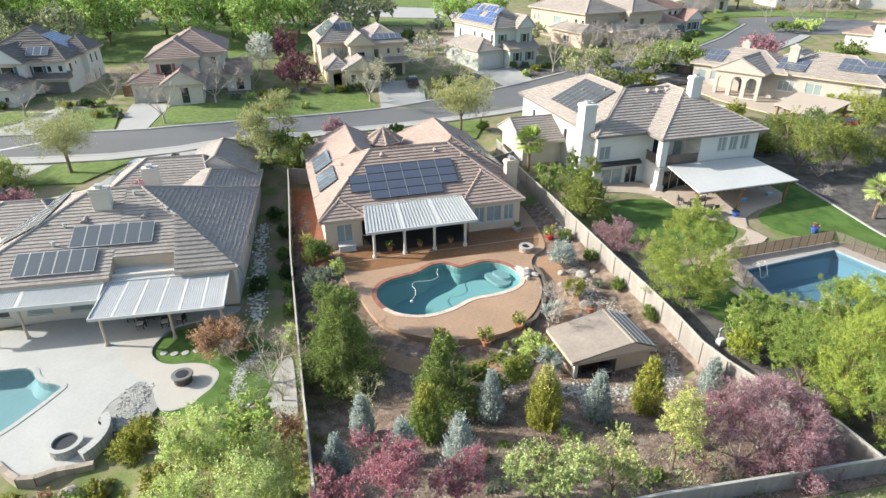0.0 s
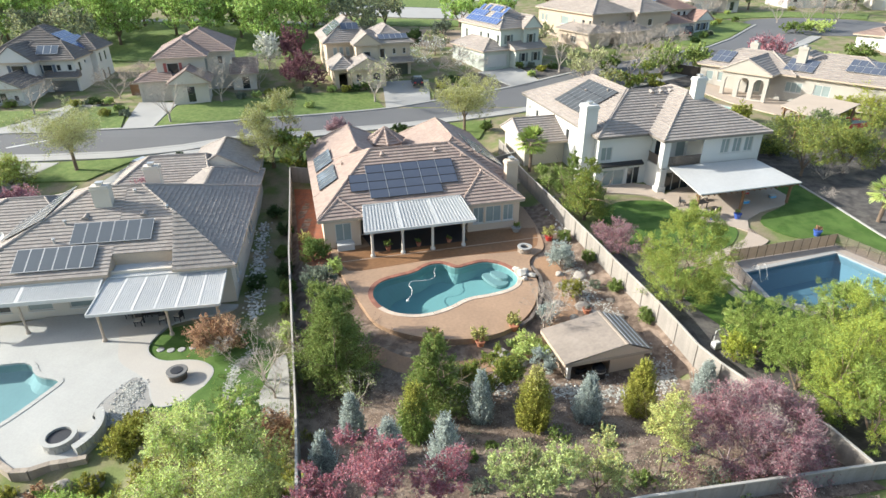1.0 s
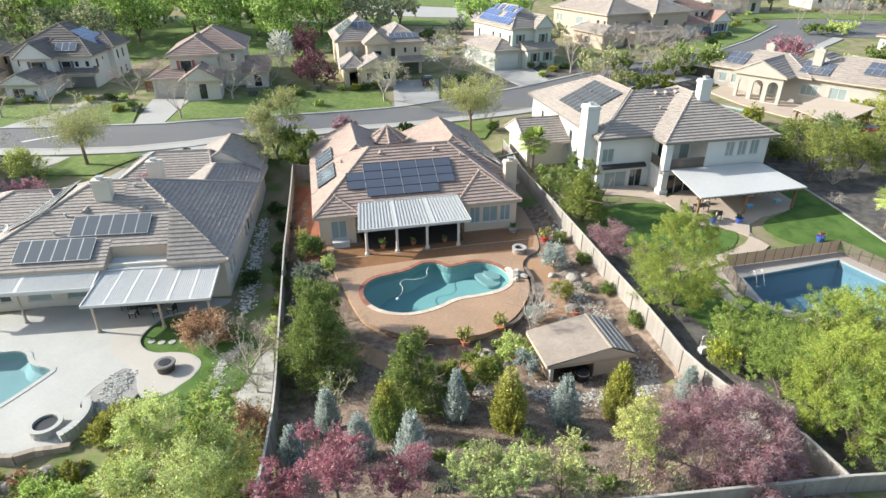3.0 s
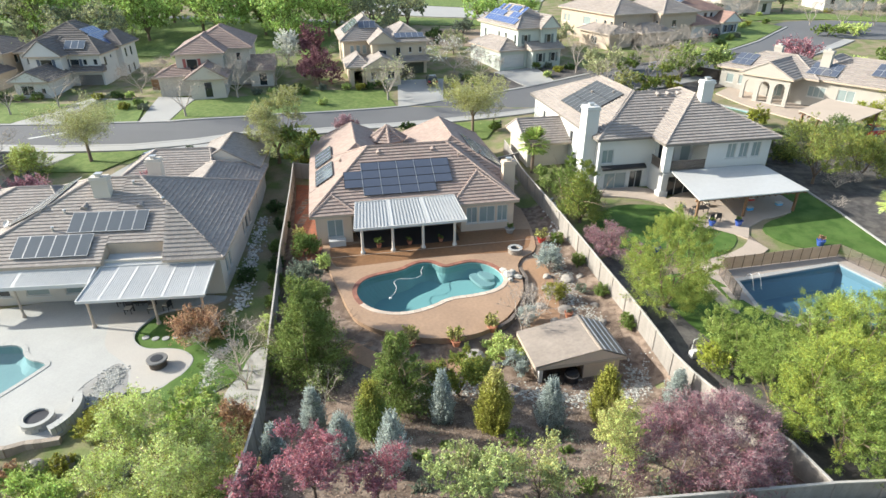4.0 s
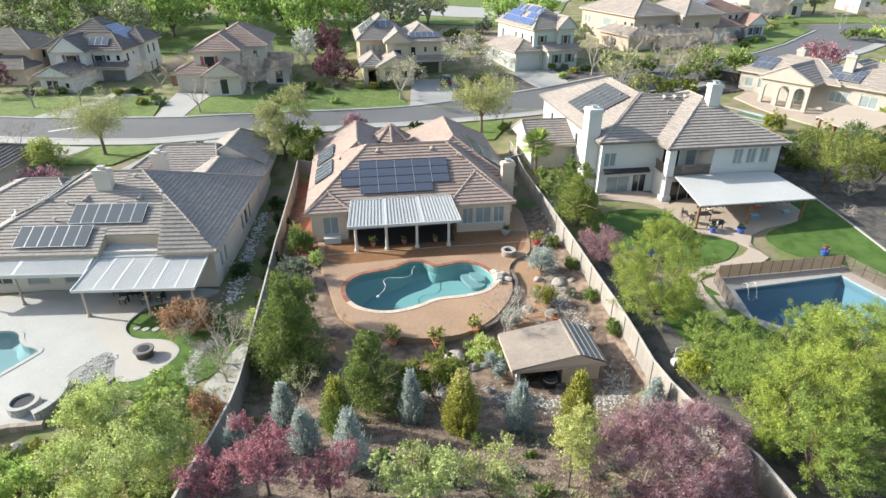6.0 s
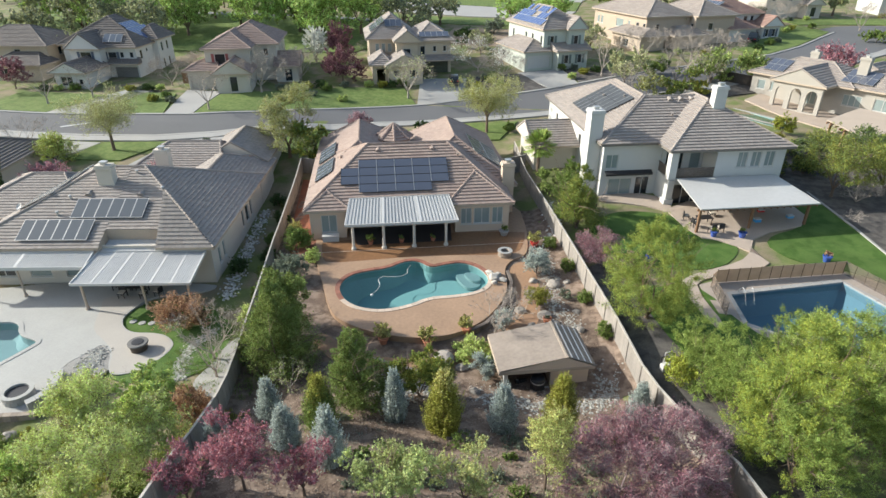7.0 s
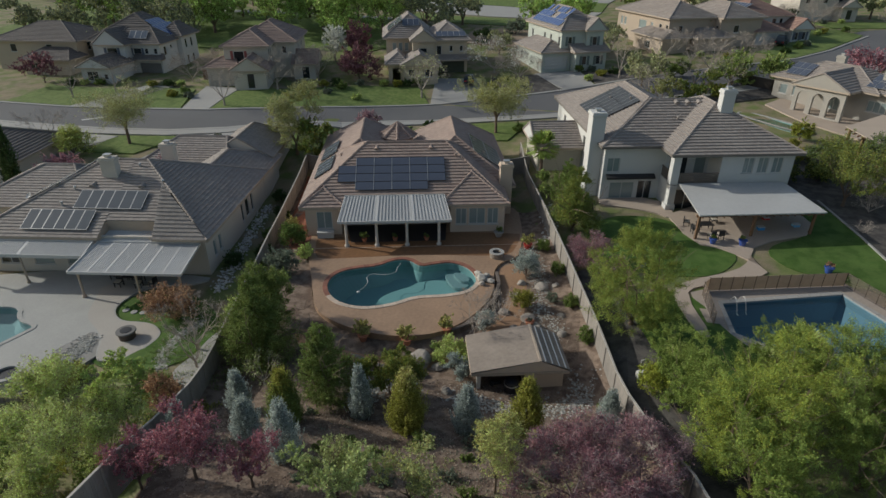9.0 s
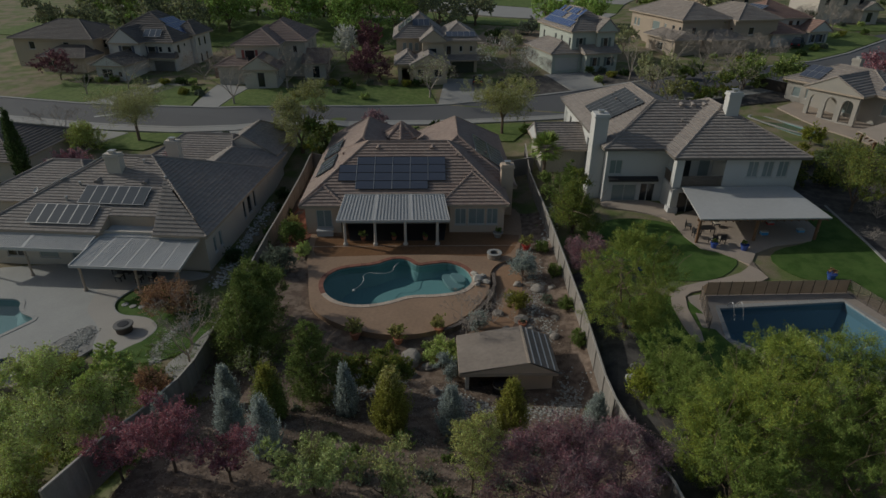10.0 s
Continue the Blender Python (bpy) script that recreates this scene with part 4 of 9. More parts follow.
# ---------------------------------------------------------------- the house with the kidney-shaped pool
def main_house():
    h = thing("house", MAIN, "tan stucco one-storey house with rose-brown tile hip roofs", "house")
    S = STUCCO_TAN
    kw = dict(frame_mat=TRIM_WHITE, glass_mat=GLASS)
    block(h, (-3.95, -0.7, 2.65, 9.0), -0.3, 2.8, S, front=[(1.0, 1.45, 0.9, 1.75, "f")], **kw)
    block(h, (9.55, 14.7, 2.65, 9.0), -0.3, 2.8, S, front=[(0.5, 1.05, 1.1, 1.65, "f"), (1.75, 1.55, 1.1, 1.65, "f"), (3.5, 1.05, 1.1, 1.65, "f")], right=[(1.5, 1.2, 1.3, 1.2, "w")], **kw)
    wall_run(h, (-0.7, 4.6), (9.55, 4.6), -0.3, 2.8, S, [(0.25, 3.1, 0.32, 2.5, "d"), (3.6, 3.1, 0.32, 2.5, "d"), (6.95, 3.05, 0.32, 2.5, "d")], **kw)
    block(h, (-3.9, 15.6, 9.0, 23.5), -0.3, 2.8, S, left=[(3, 1.4, 1.2, 1.3, "w"), (8, 1.4, 1.2, 1.3, "w")], right=[(3, 1.4, 1.2, 1.3, "w")], **kw)
    R = TILE_ROSE
    hip_roof(h, (-4.4, 15.1, 2.7, 17.1), 2.9, ((1.6, 9.9, 6.68), (9.5, 9.9, 6.68)), R)
    hip_roof(h, (-4.42, -0.2, 2.35, 8.0), 2.86, ((-2.31, 4.45, 3.98), (-2.31, 8.0, 3.98)), R)
    hip_roof(h, (8.6, 15.14, 2.45, 9.0), 2.86, ((11.85, 5.95, 4.78), (11.85, 9.0, 4.78)), R)
    hip_roof(h, (-4.36, 5.6, 9.5, 25.0), 2.84, ((0.62, 13.2, 6.0), (0.62, 21.4, 6.0)), R)
    hip_roof(h, (5.0, 16.4, 7.0, 24.5), 2.82, ((10.7, 12.4, 6.45), (10.7, 20.0, 6.45)), R)
    # entrance tower with an eight-sided roof
    tower = Mesh()
    tower.lathe(4.5, 18.8, [(1.75, 2.5), (1.75, 4.75)], 8)
    part("entrance_tower", tower, S, h)
    cone, ribs = Mesh(), Mesh()
    for i in range(8):
        a0, a1 = math.pi / 4 * i, math.pi / 4 * (i + 1)
        p, q = (4.5 + 2.2 * math.cos(a0), 18.8 + 2.2 * math.sin(a0), 4.7), (4.5 + 2.2 * math.cos(a1), 18.8 + 2.2 * math.sin(a1), 4.7)
        tile_plane(cone, [p, q, (4.5, 18.8, 6.15)])
        caps(ribs, p, (4.5, 18.8, 6.15), 0.19)
    cone.lathe(4.5, 18.8, [(2.15, 4.62), (2.2, 4.7)], 8)
    tr = part("tower_roof", cone, R, h)
    part("ridge_cap", ribs, R, tr)
    chimney(h, 15.35, 7.0, 1.2, 0.85, -0.3, 5.3, STUCCO_TAN)
    hood_vents(h, [(2.6, 8.9, 6.15), (8.0, 8.9, 6.15)], R)
    vents(h, [(10.4, 8.0, 5.7), (-1.2, 10.9, 4.9), (13.6, 11.5, 4.7), (13.0, 15.0, 5.0)], R)
    # solar arrays
    z = lambda v: 2.9 + 0.525 * (v - 2.7) + 0.06
    cells = [(c, r) for c in range(1, 5) for r in range(4)] + [(0, 1), (0, 2)] + [(5, r) for r in (1, 2, 3)]
    solar_array(MAIN, on_slope(-1.05, 4.17, z(4.17), 0.525), cells, 1.7, 1.02, PV_GLASS, "dark blue solar panels in a stepped array on the rear roof", METAL_DARK)
    lz = lambda u: 2.9 + 0.63 * (u + 4.4) + 0.06
    for v0, cs in ((10.4, [(c, 0) for c in range(4)]), (15.6, [(0, 0), (1, 0), (2, 0), (3, 0)])):
        solar_array(MAIN, on_slope(-3.7, v0 + 2.0, lz(-3.7), 0.63, "left"), cs, 1.05, 2.1, PV_SKY, "pale reflecting solar panels on the sunny side roof", METAL_DARK)
    rz = lambda u: 2.82 + 0.637 * (16.4 - u) + 0.06
    solar_array(MAIN, on_slope(15.6, 10.2, rz(15.6), 0.637, "right"), [(c, r) for c in range(6) for r in range(2)], 1.0, 1.9, PV_GREY, "dark grey pool-heating panels on the side roof")
    pan_cover("patio_cover", MAIN, ((-0.65, -0.1, 2.48), (9.45, -0.1, 2.48), (9.0, 3.6, 3.44), (-0.25, 3.6, 3.44)), [(0.0, 0.12), (2.72, 0.12), (5.46, 0.12), (8.36, 0.12)], "white ribbed metal patio cover on four round posts", 3.2, 0.3)


# ---------------------------------------------------------------- the neighbour with the pale patio
def left_house():
    h = thing("house", LEFT, "greige stucco house with brown tile hip roofs", "house")
    S, R = STUCCO_GREY, TILE_BROWN
    kw = dict(frame_mat=TRIM_WHITE, glass_mat=GLASS)
    eave = 3.51
    block(h, (-10.9, 8.75, 4.3, 20.2), -0.4, eave - 0.06, S, front=[(1.2, 1.8, 1.0, 1.5, "w"), (4.2, 1.8, 1.0, 1.5, "e"), (7.2, 1.8, 1.0, 1.5, "e"), (11.6, 2.6, 0.42, 2.2, "d"), (15.4, 1.6, 1.1, 1.4, "w")], right=[(1.2, 0.6, 1.3, 1.5, "e"), (2.4, 0.6, 1.3, 1.5, "e"), (8.4, 0.6, 1.3, 1.9, "w"), (9.6, 1.0, 1.3, 1.9, "w"), (11.2, 0.6, 1.3, 1.9, "w")], **kw)
    block(h, (1.0, 8.8, 20.2, 25.5), -0.4, eave - 0.1, S, **kw)
    block(h, (1.5, 8.3, 25.5, 33.5), 0.0, eave - 0.02, S, **kw)
    hip_roof(h, (-11.4, 9.3, 3.7, 20.7), eave, ((-2.9, 12.2, 7.5), (1.05, 12.2, 7.5)), R, notch=(-0.1, 4.55, 5.5), course=0.36, thick=0.058)
    hip_roof(h, (0.5, 9.28, 11.0, 26.0), eave - 0.06, ((4.9, 15.4, 5.5), (4.9, 21.6, 5.5)), R, course=0.36, thick=0.058)
    hip_roof(h, (1.1, 8.8, 24.0, 34.0), eave + 0.3, ((4.95, 24.0, 6.05), (4.95, 30.2, 6.05)), R, gables=("front",), wall=S, course=0.36, thick=0.058)
    hip_roof(h, (-6.0, 4.8, 20.0, 30.0), eave - 0.1, ((-2.0, 25.0, 5.9), (3.6, 25.0, 5.9)), R, course=0.36, thick=0.058)
    block(h, (-5.5, 2.1, 20.6, 29.4), -0.2, eave - 0.2, S, **kw)
    hip_roof(h, (-17.0, -4.5, 10.0, 21.0), eave - 0.16, ((-11.5, 15.5, 5.7), (-8.5, 15.5, 5.7)), R, course=0.36, thick=0.058)
    block(h, (-16.5, -10.9, 10.5, 20.5), -0.4, eave - 0.24, S, **kw)
    chimney(h, -1.6, 10.4, 1.35, 0.8, 5.6, 8.35, STUCCO_GREY)
    chimney(h, 0.3, 17.6, 1.3, 0.8, 4.0, 7.4, STUCCO_GREY)
    hood_vents(h, [(-2.8, 8.9, 5.98), (1.7, 8.9, 5.98)], R)
    vents(h, [(-4.2, 8.6, 5.85), (-4.6, 6.9, 5.1), (0.6, 11.4, 7.1), (3.4, 9.6, 6.2)], METAL_GREY)
    z = lambda v: eave + 0.47 * (v - 3.7) + 0.06
    solar_array(LEFT, on_slope(-7.0, 4.35, z(4.35), 0.47), [(c, 0) for c in range(6)], 0.95, 2.22, PV_GREY, "grey solar panels with pale frames in the lower row")
    solar_array(LEFT, on_slope(-3.4, 6.52, z(6.52), 0.47), [(c, 0) for c in range(6)], 0.99, 2.15, PV_GREY, "grey solar panels with pale frames in the upper row")
    lz = lambda u: eave + 0.47 * (u + 11.4) + 0.06
    solar_array(LEFT, on_slope(-9.5, 16.2, lz(-9.5), 0.47, "left"), [(c, r) for c in range(6) for r in range(2)], 1.2, 2.0, PV_GREY, "black pool-heating mats on the side roof")
    dish = Mesh()
    dish.lathe(0, 0, [(0.05, 0), (0.2, 0.04), (0.34, 0.14), (0.33, 0.15), (0.19, 0.06), (0.04, 0.02)], 14)
    d = thing("satellite_dish", LEFT @ pose(-10.2, 10.5, eave + 0.8) @ pose(0, 0, 0, 50, 0, -30), "small white satellite dish on the roof edge", "dish")
    part("dish", dish, TRIM_WHITE, d)
    st = Mesh()
    st.tube((0, 0, 0), (0, -0.5, -0.35), 0.025, 0.025, 6)
    part("arm", st, METAL_GREY, d)
    pan_cover("patio_cover", LEFT, ((-0.65, -0.15, 2.42), (8.5, -0.15, 2.42), (8.5, 3.9, 3.1), (-0.25, 3.9, 3.1)), [(0.0, 0.1), (4.67, 0.1), (8.2, 0.1)], "white ribbed metal patio cover with pale strips", 1.55, 0.16, 0.0, 0.1, 0.022, 0.16)
    ins = Mesh()
    for i in range(60):
        x, zz = -0.08 + i * 0.0765, 3.1 + (0.045 if i % 2 else 0.0)
        ins.v += [(x, 3.8, zz), (x, 5.45, zz + 0.32)]
        if i:
            ins.f.append((2 * i - 2, 2 * i, 2 * i + 1, 2 * i - 1))
    part("cover_infill", ins, METAL_WHITE, h)
    pan_cover("patio_cover", LEFT, ((-11.5, 1.9, 2.75), (-0.5, 1.9, 2.75), (-0.5, 3.65, 3.2), (-11.5, 3.65, 3.2)), [(-11.0, 2.1), (-6.0, 2.1)], "narrow white ribbed metal cover over the windows", 5, 0.16, 0.0, 0.09, 0.035)


# ---------------------------------------------------------------- the white two-storey neighbour
def right_house():
    h = thing("house", RIGHT, "white stucco two-storey house with taupe tile hip roofs", "house")
    S, R = STUCCO_WHITE, TILE_TAUPE
    E = 5.95
    kw = dict(frame_mat=TRIM_WHITE, glass_mat=GLASS)
    block(h, (0.95, 13.0, 1.35, 21.5), -0.4, E - 0.05, S, front=[(0.35, 1.3, 3.6, 1.5, "f"), (0.9, 2.55, 0.7, 1.8, "f"), (3.8, 1.5, 0.42, 2.2, "d")], left=[(3.0, 0.9, 3.6, 1.5, "w"), (6.5, 0.9, 3.6, 1.5, "w"), (12.0, 0.9, 3.6, 1.5, "w"), (17.3, 1.0, 3.6, 1.4, "e"), (17.3, 1.0, 1.0, 1.4, "e")], **kw)
    block(h, (6.95, 18.8, -1.35, 13.5), -0.4, 2.9, S, front=[(0.6, 5.2, 0.45, 2.25, "d"), (7.6, 2.6, 0.45, 2.25, "d")], **kw)
    wall_run(h, (11.6, -1.35), (18.8, -1.35), 2.9, E - 0.05, S, [(2.2, 1.05, 0.95, 1.6, "f"), (3.65, 1.05, 0.95, 1.6, "f"), (5.1, 1.05, 0.95, 1.6, "f")], **kw)
    wall_run(h, (18.8, -1.13), (18.8, 13.5), 2.9, E - 0.05, S, [(3, 1.2, 0.95, 1.5, "w")], **kw)
    wall_run(h, (7.2, 1.2), (11.6, 1.2), 2.9, E - 0.05, S, [(0.4, 1.9, 0.02, 2.2, "d"), (3.0, 1.2, 0.02, 2.2, "e")], **kw)
    wall_run(h, (11.6, 1.2), (11.6, -1.13), 2.9, E - 0.05, S, [], **kw)
    fl = Mesh()
    fl.box(6.95, 18.8, -1.35, 13.5, 2.78, 2.9)
    part("upper_floor", fl, S, h)
    col = Mesh()
    col.box(6.75, 7.5, -1.6, -0.85, 2.9, E - 0.05)
    col.box(6.82, 7.5, -1.62, -0.92, -0.35, 2.75)
    col.box(6.66, 7.6, -1.74, -0.82, -0.38, 0.8)
    part("corner_column", col, S, h)
    rail = Mesh()
    rail.box(7.5, 11.6, -1.3, -1.22, 3.85, 3.95)
    rail.box(7.5, 11.6, -1.3, -1.22, 2.95, 3.02)
    for i in range(40):
        rail.box(7.52 + i * 0.102, 7.58 + i * 0.102, -1.28, -1.24, 3.02, 3.85)
    rail.box(6.95, 7.03, -0.8, 1.3, 3.85, 3.95)
    for i in range(20):
        rail.box(6.97, 7.01, -0.75 + i * 0.1, -0.7 + i * 0.1, 2.95, 3.85)
    part("balcony_rail", rail, material("brown_rail", (0.16, 0.13, 0.11), 0.7), h)
    hip_roof(h, (0.4, 13.6, 0.8, 22.0), E, ((7.0, 7.4, 9.2), (7.0, 15.4, 9.2)), R, trim=TAUPE_TRIM, course=0.42)
    hip_roof(h, (6.3, 19.35, -2.0, 14.0), E + 0.02, ((12.85, 4.5, 9.25), (12.85, 7.6, 9.25)), R, trim=TAUPE_TRIM, course=0.42)
    hip_roof(h, (0.5, 15.0, 0.83, 13.6), E - 0.01, ((7.0, 7.0, 9.13), (12.8, 7.0, 9.13)), R, trim=TAUPE_TRIM, course=0.42)
    block(h, (-4.0, 0.95, 9.4, 16.0), -0.4, 3.3, STUCCO_CREAM, **kw)
    hip_roof(h, (-4.5, 1.2, 8.6, 16.5), 3.35, ((-4.5, 12.6, 5.3), (1.2, 12.6, 5.3)), R, gables=("left", "right"), wall=S)
    chimney(h, 0.25, 3.0, 1.35, 1.5, -0.4, 9.0, STUCCO_WHITE)
    chimney(h, 13.4, 3.6, 1.25, 0.9, 8.0, 10.9, STUCCO_WHITE)
    hood_vents(h, [(9.6, 6.2, 8.8), (10.8, 6.2, 8.8), (12.0, 6.2, 8.8)], R)
    vents(h, [(5.6, 9.0, 8.6), (4.4, 12.0, 8.0), (5.0, 14.5, 8.2), (9.0, 4.2, 7.7)], R)
    lz = lambda u: E + 0.49 * (u - 0.4) + 0.06
    solar_array(RIGHT, on_slope(1.7, 14.5, lz(1.7), 0.49, "left"), [(c, r) for c in range(7) for r in range(3)], 1.0, 1.62, POOL_MAT, "black pool-heating mats on the sunny side roof", METAL_DARK)
    aw = Mesh()
    p = [Vector((1.3, 0.86, 2.74)), Vector((6.3, 0.86, 2.74)), Vector((6.3, 1.34, 2.94)), Vector((1.3, 1.34, 2.94))]
    aw.poly([q + Vector((0, 0, 0.05)) for q in p])
    aw.poly(p[::-1])
    for a, b in zip(p, p[1:] + p[:1]):
        aw.poly([a, b, b + Vector((0, 0, 0.05)), a + Vector((0, 0, 0.05))])
    aw.box(1.3, 6.3, 0.82, 0.86, 2.58, 2.79)
    part("window_awning", aw, material("black_canvas", (0.03, 0.03, 0.032), 0.8, 0.1, 20, 0.4), h)
    # flat white cover over the terrace
    t = thing("patio_cover", RIGHT, "wide flat white patio cover on dark posts", "patio cover")
    c = Mesh()
    f0, f1, b1, b0 = Vector((6.9, -8.1, 2.45)), Vector((18.6, -8.0, 2.45)), Vector((18.0, -1.75, 2.95)), Vector((7.6, -1.75, 2.95))
    dz = Vector((0, 0, 0.12))
    k = [f0, f1, b1, b0]
    c.poly([p + dz for p in k])
    c.poly(list(reversed(k)))
    for p, q in zip(k, k[1:] + k[:1]):
        c.poly([p, q, q + dz, p + dz])
    part("cover_sheet", c, METAL_WHITE, t)
    for i in range(18):
        raf = Mesh()
        p, q = f0.lerp(f1, (i + 0.5) / 18), b0.lerp(b1, (i + 0.5) / 18)
        raf.beam(p + (p - q).normalized() * 0.04 - Vector((0, 0, 0.02)), q - Vector((0, 0, 0.02)), 0.07, 0.16)
        part("rafter", raf, WOOD, t)
    raf = Mesh()
    raf.beam(f0.lerp(b0, 0.1) - Vector((0, 0, 0.18)), f1.lerp(b1, 0.1) - Vector((0, 0, 0.18)), 0.14, 0.22)
    part("beam", raf, WOOD, t)
    for u, v in ((7.2, -7.6), (12.4, -7.5), (18.0, -7.4)):
        p = Mesh()
        p.box(u - 0.1, u + 0.1, v - 0.1, v + 0.1, -0.4, 2.3)
        p.box(u - 0.16, u + 0.16, v - 0.16, v + 0.16, -0.4, 0.05)
        part("post", p, WOOD, t)


main_house()
left_house()
right_house()


# ---------------------------------------------------------------- decks and pools
def pool(name, base, loop, top, depth, coping_w, coping_mat, plaster, water, label, piece=0.6, fall=0.0):
    """A pool shell with coping stones and water."""
    p = thing(name, base, label, "pool")
    cx, cy = sum(q[0] for q in loop) / len(loop), sum(q[1] for q in loop) / len(loop)
    shell = Mesh()
    # the floor rises by fall metres a metre towards +x
    f = lambda q, s, z: (cx + (q[0] - cx) * s, cy + (q[1] - cy) * s, z + (fall * (q[0] - cx) * s if z < top - 1 else 0))
    for scale0, z0, scale1, z1 in ((1.0, top - 0.03, 0.985, top - 0.7), (0.985, top - 0.7, 0.8, top - depth)):
        for a, b in zip(loop, loop[1:] + loop[:1]):
            shell.poly([f(a, scale0, z0), f(a, scale1, z1), f(b, scale1, z1), f(b, scale0, z0)])
    shell.poly([f(q, 0.8, top - depth) for q in loop])
    part("pool_shell", shell, plaster, p)
    w = Mesh()
    turned = sum(a[0] * b[1] - b[0] * a[1] for a, b in zip(loop, loop[1:] + loop[:1])) < 0
    w.poly([(cx + (q[0] - cx) * 0.999, cy + (q[1] - cy) * 0.999, top - 0.16) for q in (reversed(loop) if turned else loop)])
    wo = part("water", w, water, p, "clear still pool water")
    wo.visible_shadow = False
    # coping
    pts = [Vector((*q, 0)) for q in loop]
    n = len(pts)
    out = []
    for i in range(n):
        t = (pts[(i + 1) % n] - pts[i - 1]).normalized()
        side = Vector((t.y, -t.x, 0))
        if (pts[i] - Vector((cx, cy, 0))).dot(side) < 0 and coping_w > 0 and abs(side.dot((pts[i] - Vector((cx, cy, 0))).normalized())) > 0.3:
            side = -side
        out.append(side)
    area = sum(a.x * b.y - b.x * a.y for a, b in zip(pts, pts[1:] + pts[:1]))
    sgn = 1 if area > 0 else -1
    for i in range(n):
        t = (pts[(i + 1) % n] - pts[i - 1]).normalized()
        out[i] = Vector((t.y, -t.x, 0)) * sgn
    for i in range(n):
        j = (i + 1) % n
        length = (pts[j] - pts[i]).length
        m = max(1, round(length / piece))
        for k in range(m):
            a0, a1 = (k + 0.02) / m, (k + 0.98) / m
            ia, ib = pts[i].lerp(pts[j], a0), pts[i].lerp(pts[j], a1)
            oa, ob_ = ia + out[i].lerp(out[j], a0) * coping_w, ib + out[i].lerp(out[j], a1) * coping_w
            ia, ib = ia - out[i].lerp(out[j], a0) * 0.04, ib - out[i].lerp(out[j], a1) * 0.04
            s = Mesh()
            lo, hi = Vector((0, 0, top - 0.06)), Vector((0, 0, top + 0.035))
            s.poly([ia + hi, ib + hi, ob_ + hi, oa + hi] if sgn < 0 else [oa + hi, ob_ + hi, ib + hi, ia + hi])
            for x, y in ((ia, ib), (ib, ob_), (ob_, oa), (oa, ia)):
                s.poly([x + lo, y + lo, y + hi, x + hi])
            part("coping_stone", s, coping_mat(((ia + ob_) / 2)), p)
    return p


deck_bm = slab(world_loop(MAIN, MAIN_DECK), 0.0, -1.3, [W_MAIN_POOL])
# Sealed orange-brown concrete; the colour also holds the shadow of house and cover.
SEALED_SHADE = material("sealed_concrete_with_shade", (0.22, 0.118, 0.062), 0.42, 0.25, 3, 0.3, 0.12, spec=0.22)
deck_bm2 = slab(world_loop(MAIN, rounded([(-3.0, 2.55), (-2.8, -1.0), (-2.3, -2.2), (2.0, -2.0), (6.0, -1.7), (9.4, -2.0), (12.6, -2.3), (14.6, -2.2), (15.7, 0.0), (16.3, 2.55)], 1)), 0.006, -0.05)
tagged(part("pool_deck", deck_bm2, SEALED_SHADE), "glossy sealed orange-brown concrete by the house, darkened for its shade", "deck", kind="structure")
# Near-black sheet on the deck that stands in for deep shade below the cover.
tagged(part("patio", slab(world_loop(MAIN, [(0.3, 0.9), (9.0, 0.9), (9.3, 4.55), (-0.4, 4.55)]), 0.012, -0.04), material("cover_shade_sheet", (0.045, 0.04, 0.04), 0.5, 0.2, 4, 0.6, 0.15)), "near-black sheet painted as shade under the patio cover", "patio", kind="structure")
tagged(part("pool_deck", deck_bm, CONCRETE_ROSE), "raised orange-brown stamped concrete deck round the pool", "deck", kind="structure")
pool("swimming_pool", MAIN, MAIN_POOL, 0.0, 1.6, 0.34, lambda c: COPING_ROSE if c.y > -5.6 or (c.x < 0.4 and c.y > -8.1) else COPING_TAN, POOL_AQUA, WATER, "kidney-shaped pool with turquoise water in a brown deck", fall=0.12)

tagged(part("trim", slab(world_loop(MAIN, [(-3.0, -0.22), (15.6, -0.22), (15.6, -0.16), (-3.0, -0.16)]), 0.014, -0.03), COPING_TAN), "pale joint line across the deck", "joint", kind="structure")

LEFT_PATIO = rounded([(-14, 4.2), (9.0, 4.2), (8.8, 2.6), (4.3, 2.0), (3.6, 0.5), (3.2, -1.0), (3.7, -2.2), (4.8, -3.1), (6.4, -3.1), (7.6, -3.5), (8.6, -4.6), (8.2, -6.2), (7.2, -7.6), (5.6, -8.0), (4.9, -7.0), (4.4, -5.4), (3.3, -4.3), (2.7, -5.6), (2.0, -6.4), (1.7, -8.0), (2.3, -8.6), (2.7, -9.6), (2.7, -10.6), (2.2, -11.4), (0.8, -11.6), (-0.3, -12.1), (-1.8, -11.5), (-2.8, -10.6), (-5, -11.0), (-14, -11.2)], 2)
NOSE = rounded([(0.2, 2.2), (4.2, 1.9), (3.5, 0.5), (3.1, -1.0), (3.6, -2.25), (4.7, -3.2), (6.4, -3.2), (7.5, -3.6), (8.5, -4.65), (8.1, -6.2), (7.1, -7.5), (5.6, -7.9), (5.0, -7.0), (4.5, -5.3), (3.3, -4.1), (1.6, -2.6), (1.0, 0.0)], 2)
tagged(part("patio", slab(world_loop(LEFT, LEFT_PATIO), -1.06, -1.7, [W_LEFT_POOL]), CONCRETE_PALE), "very pale smooth concrete patio round the pool", "patio", kind="structure")
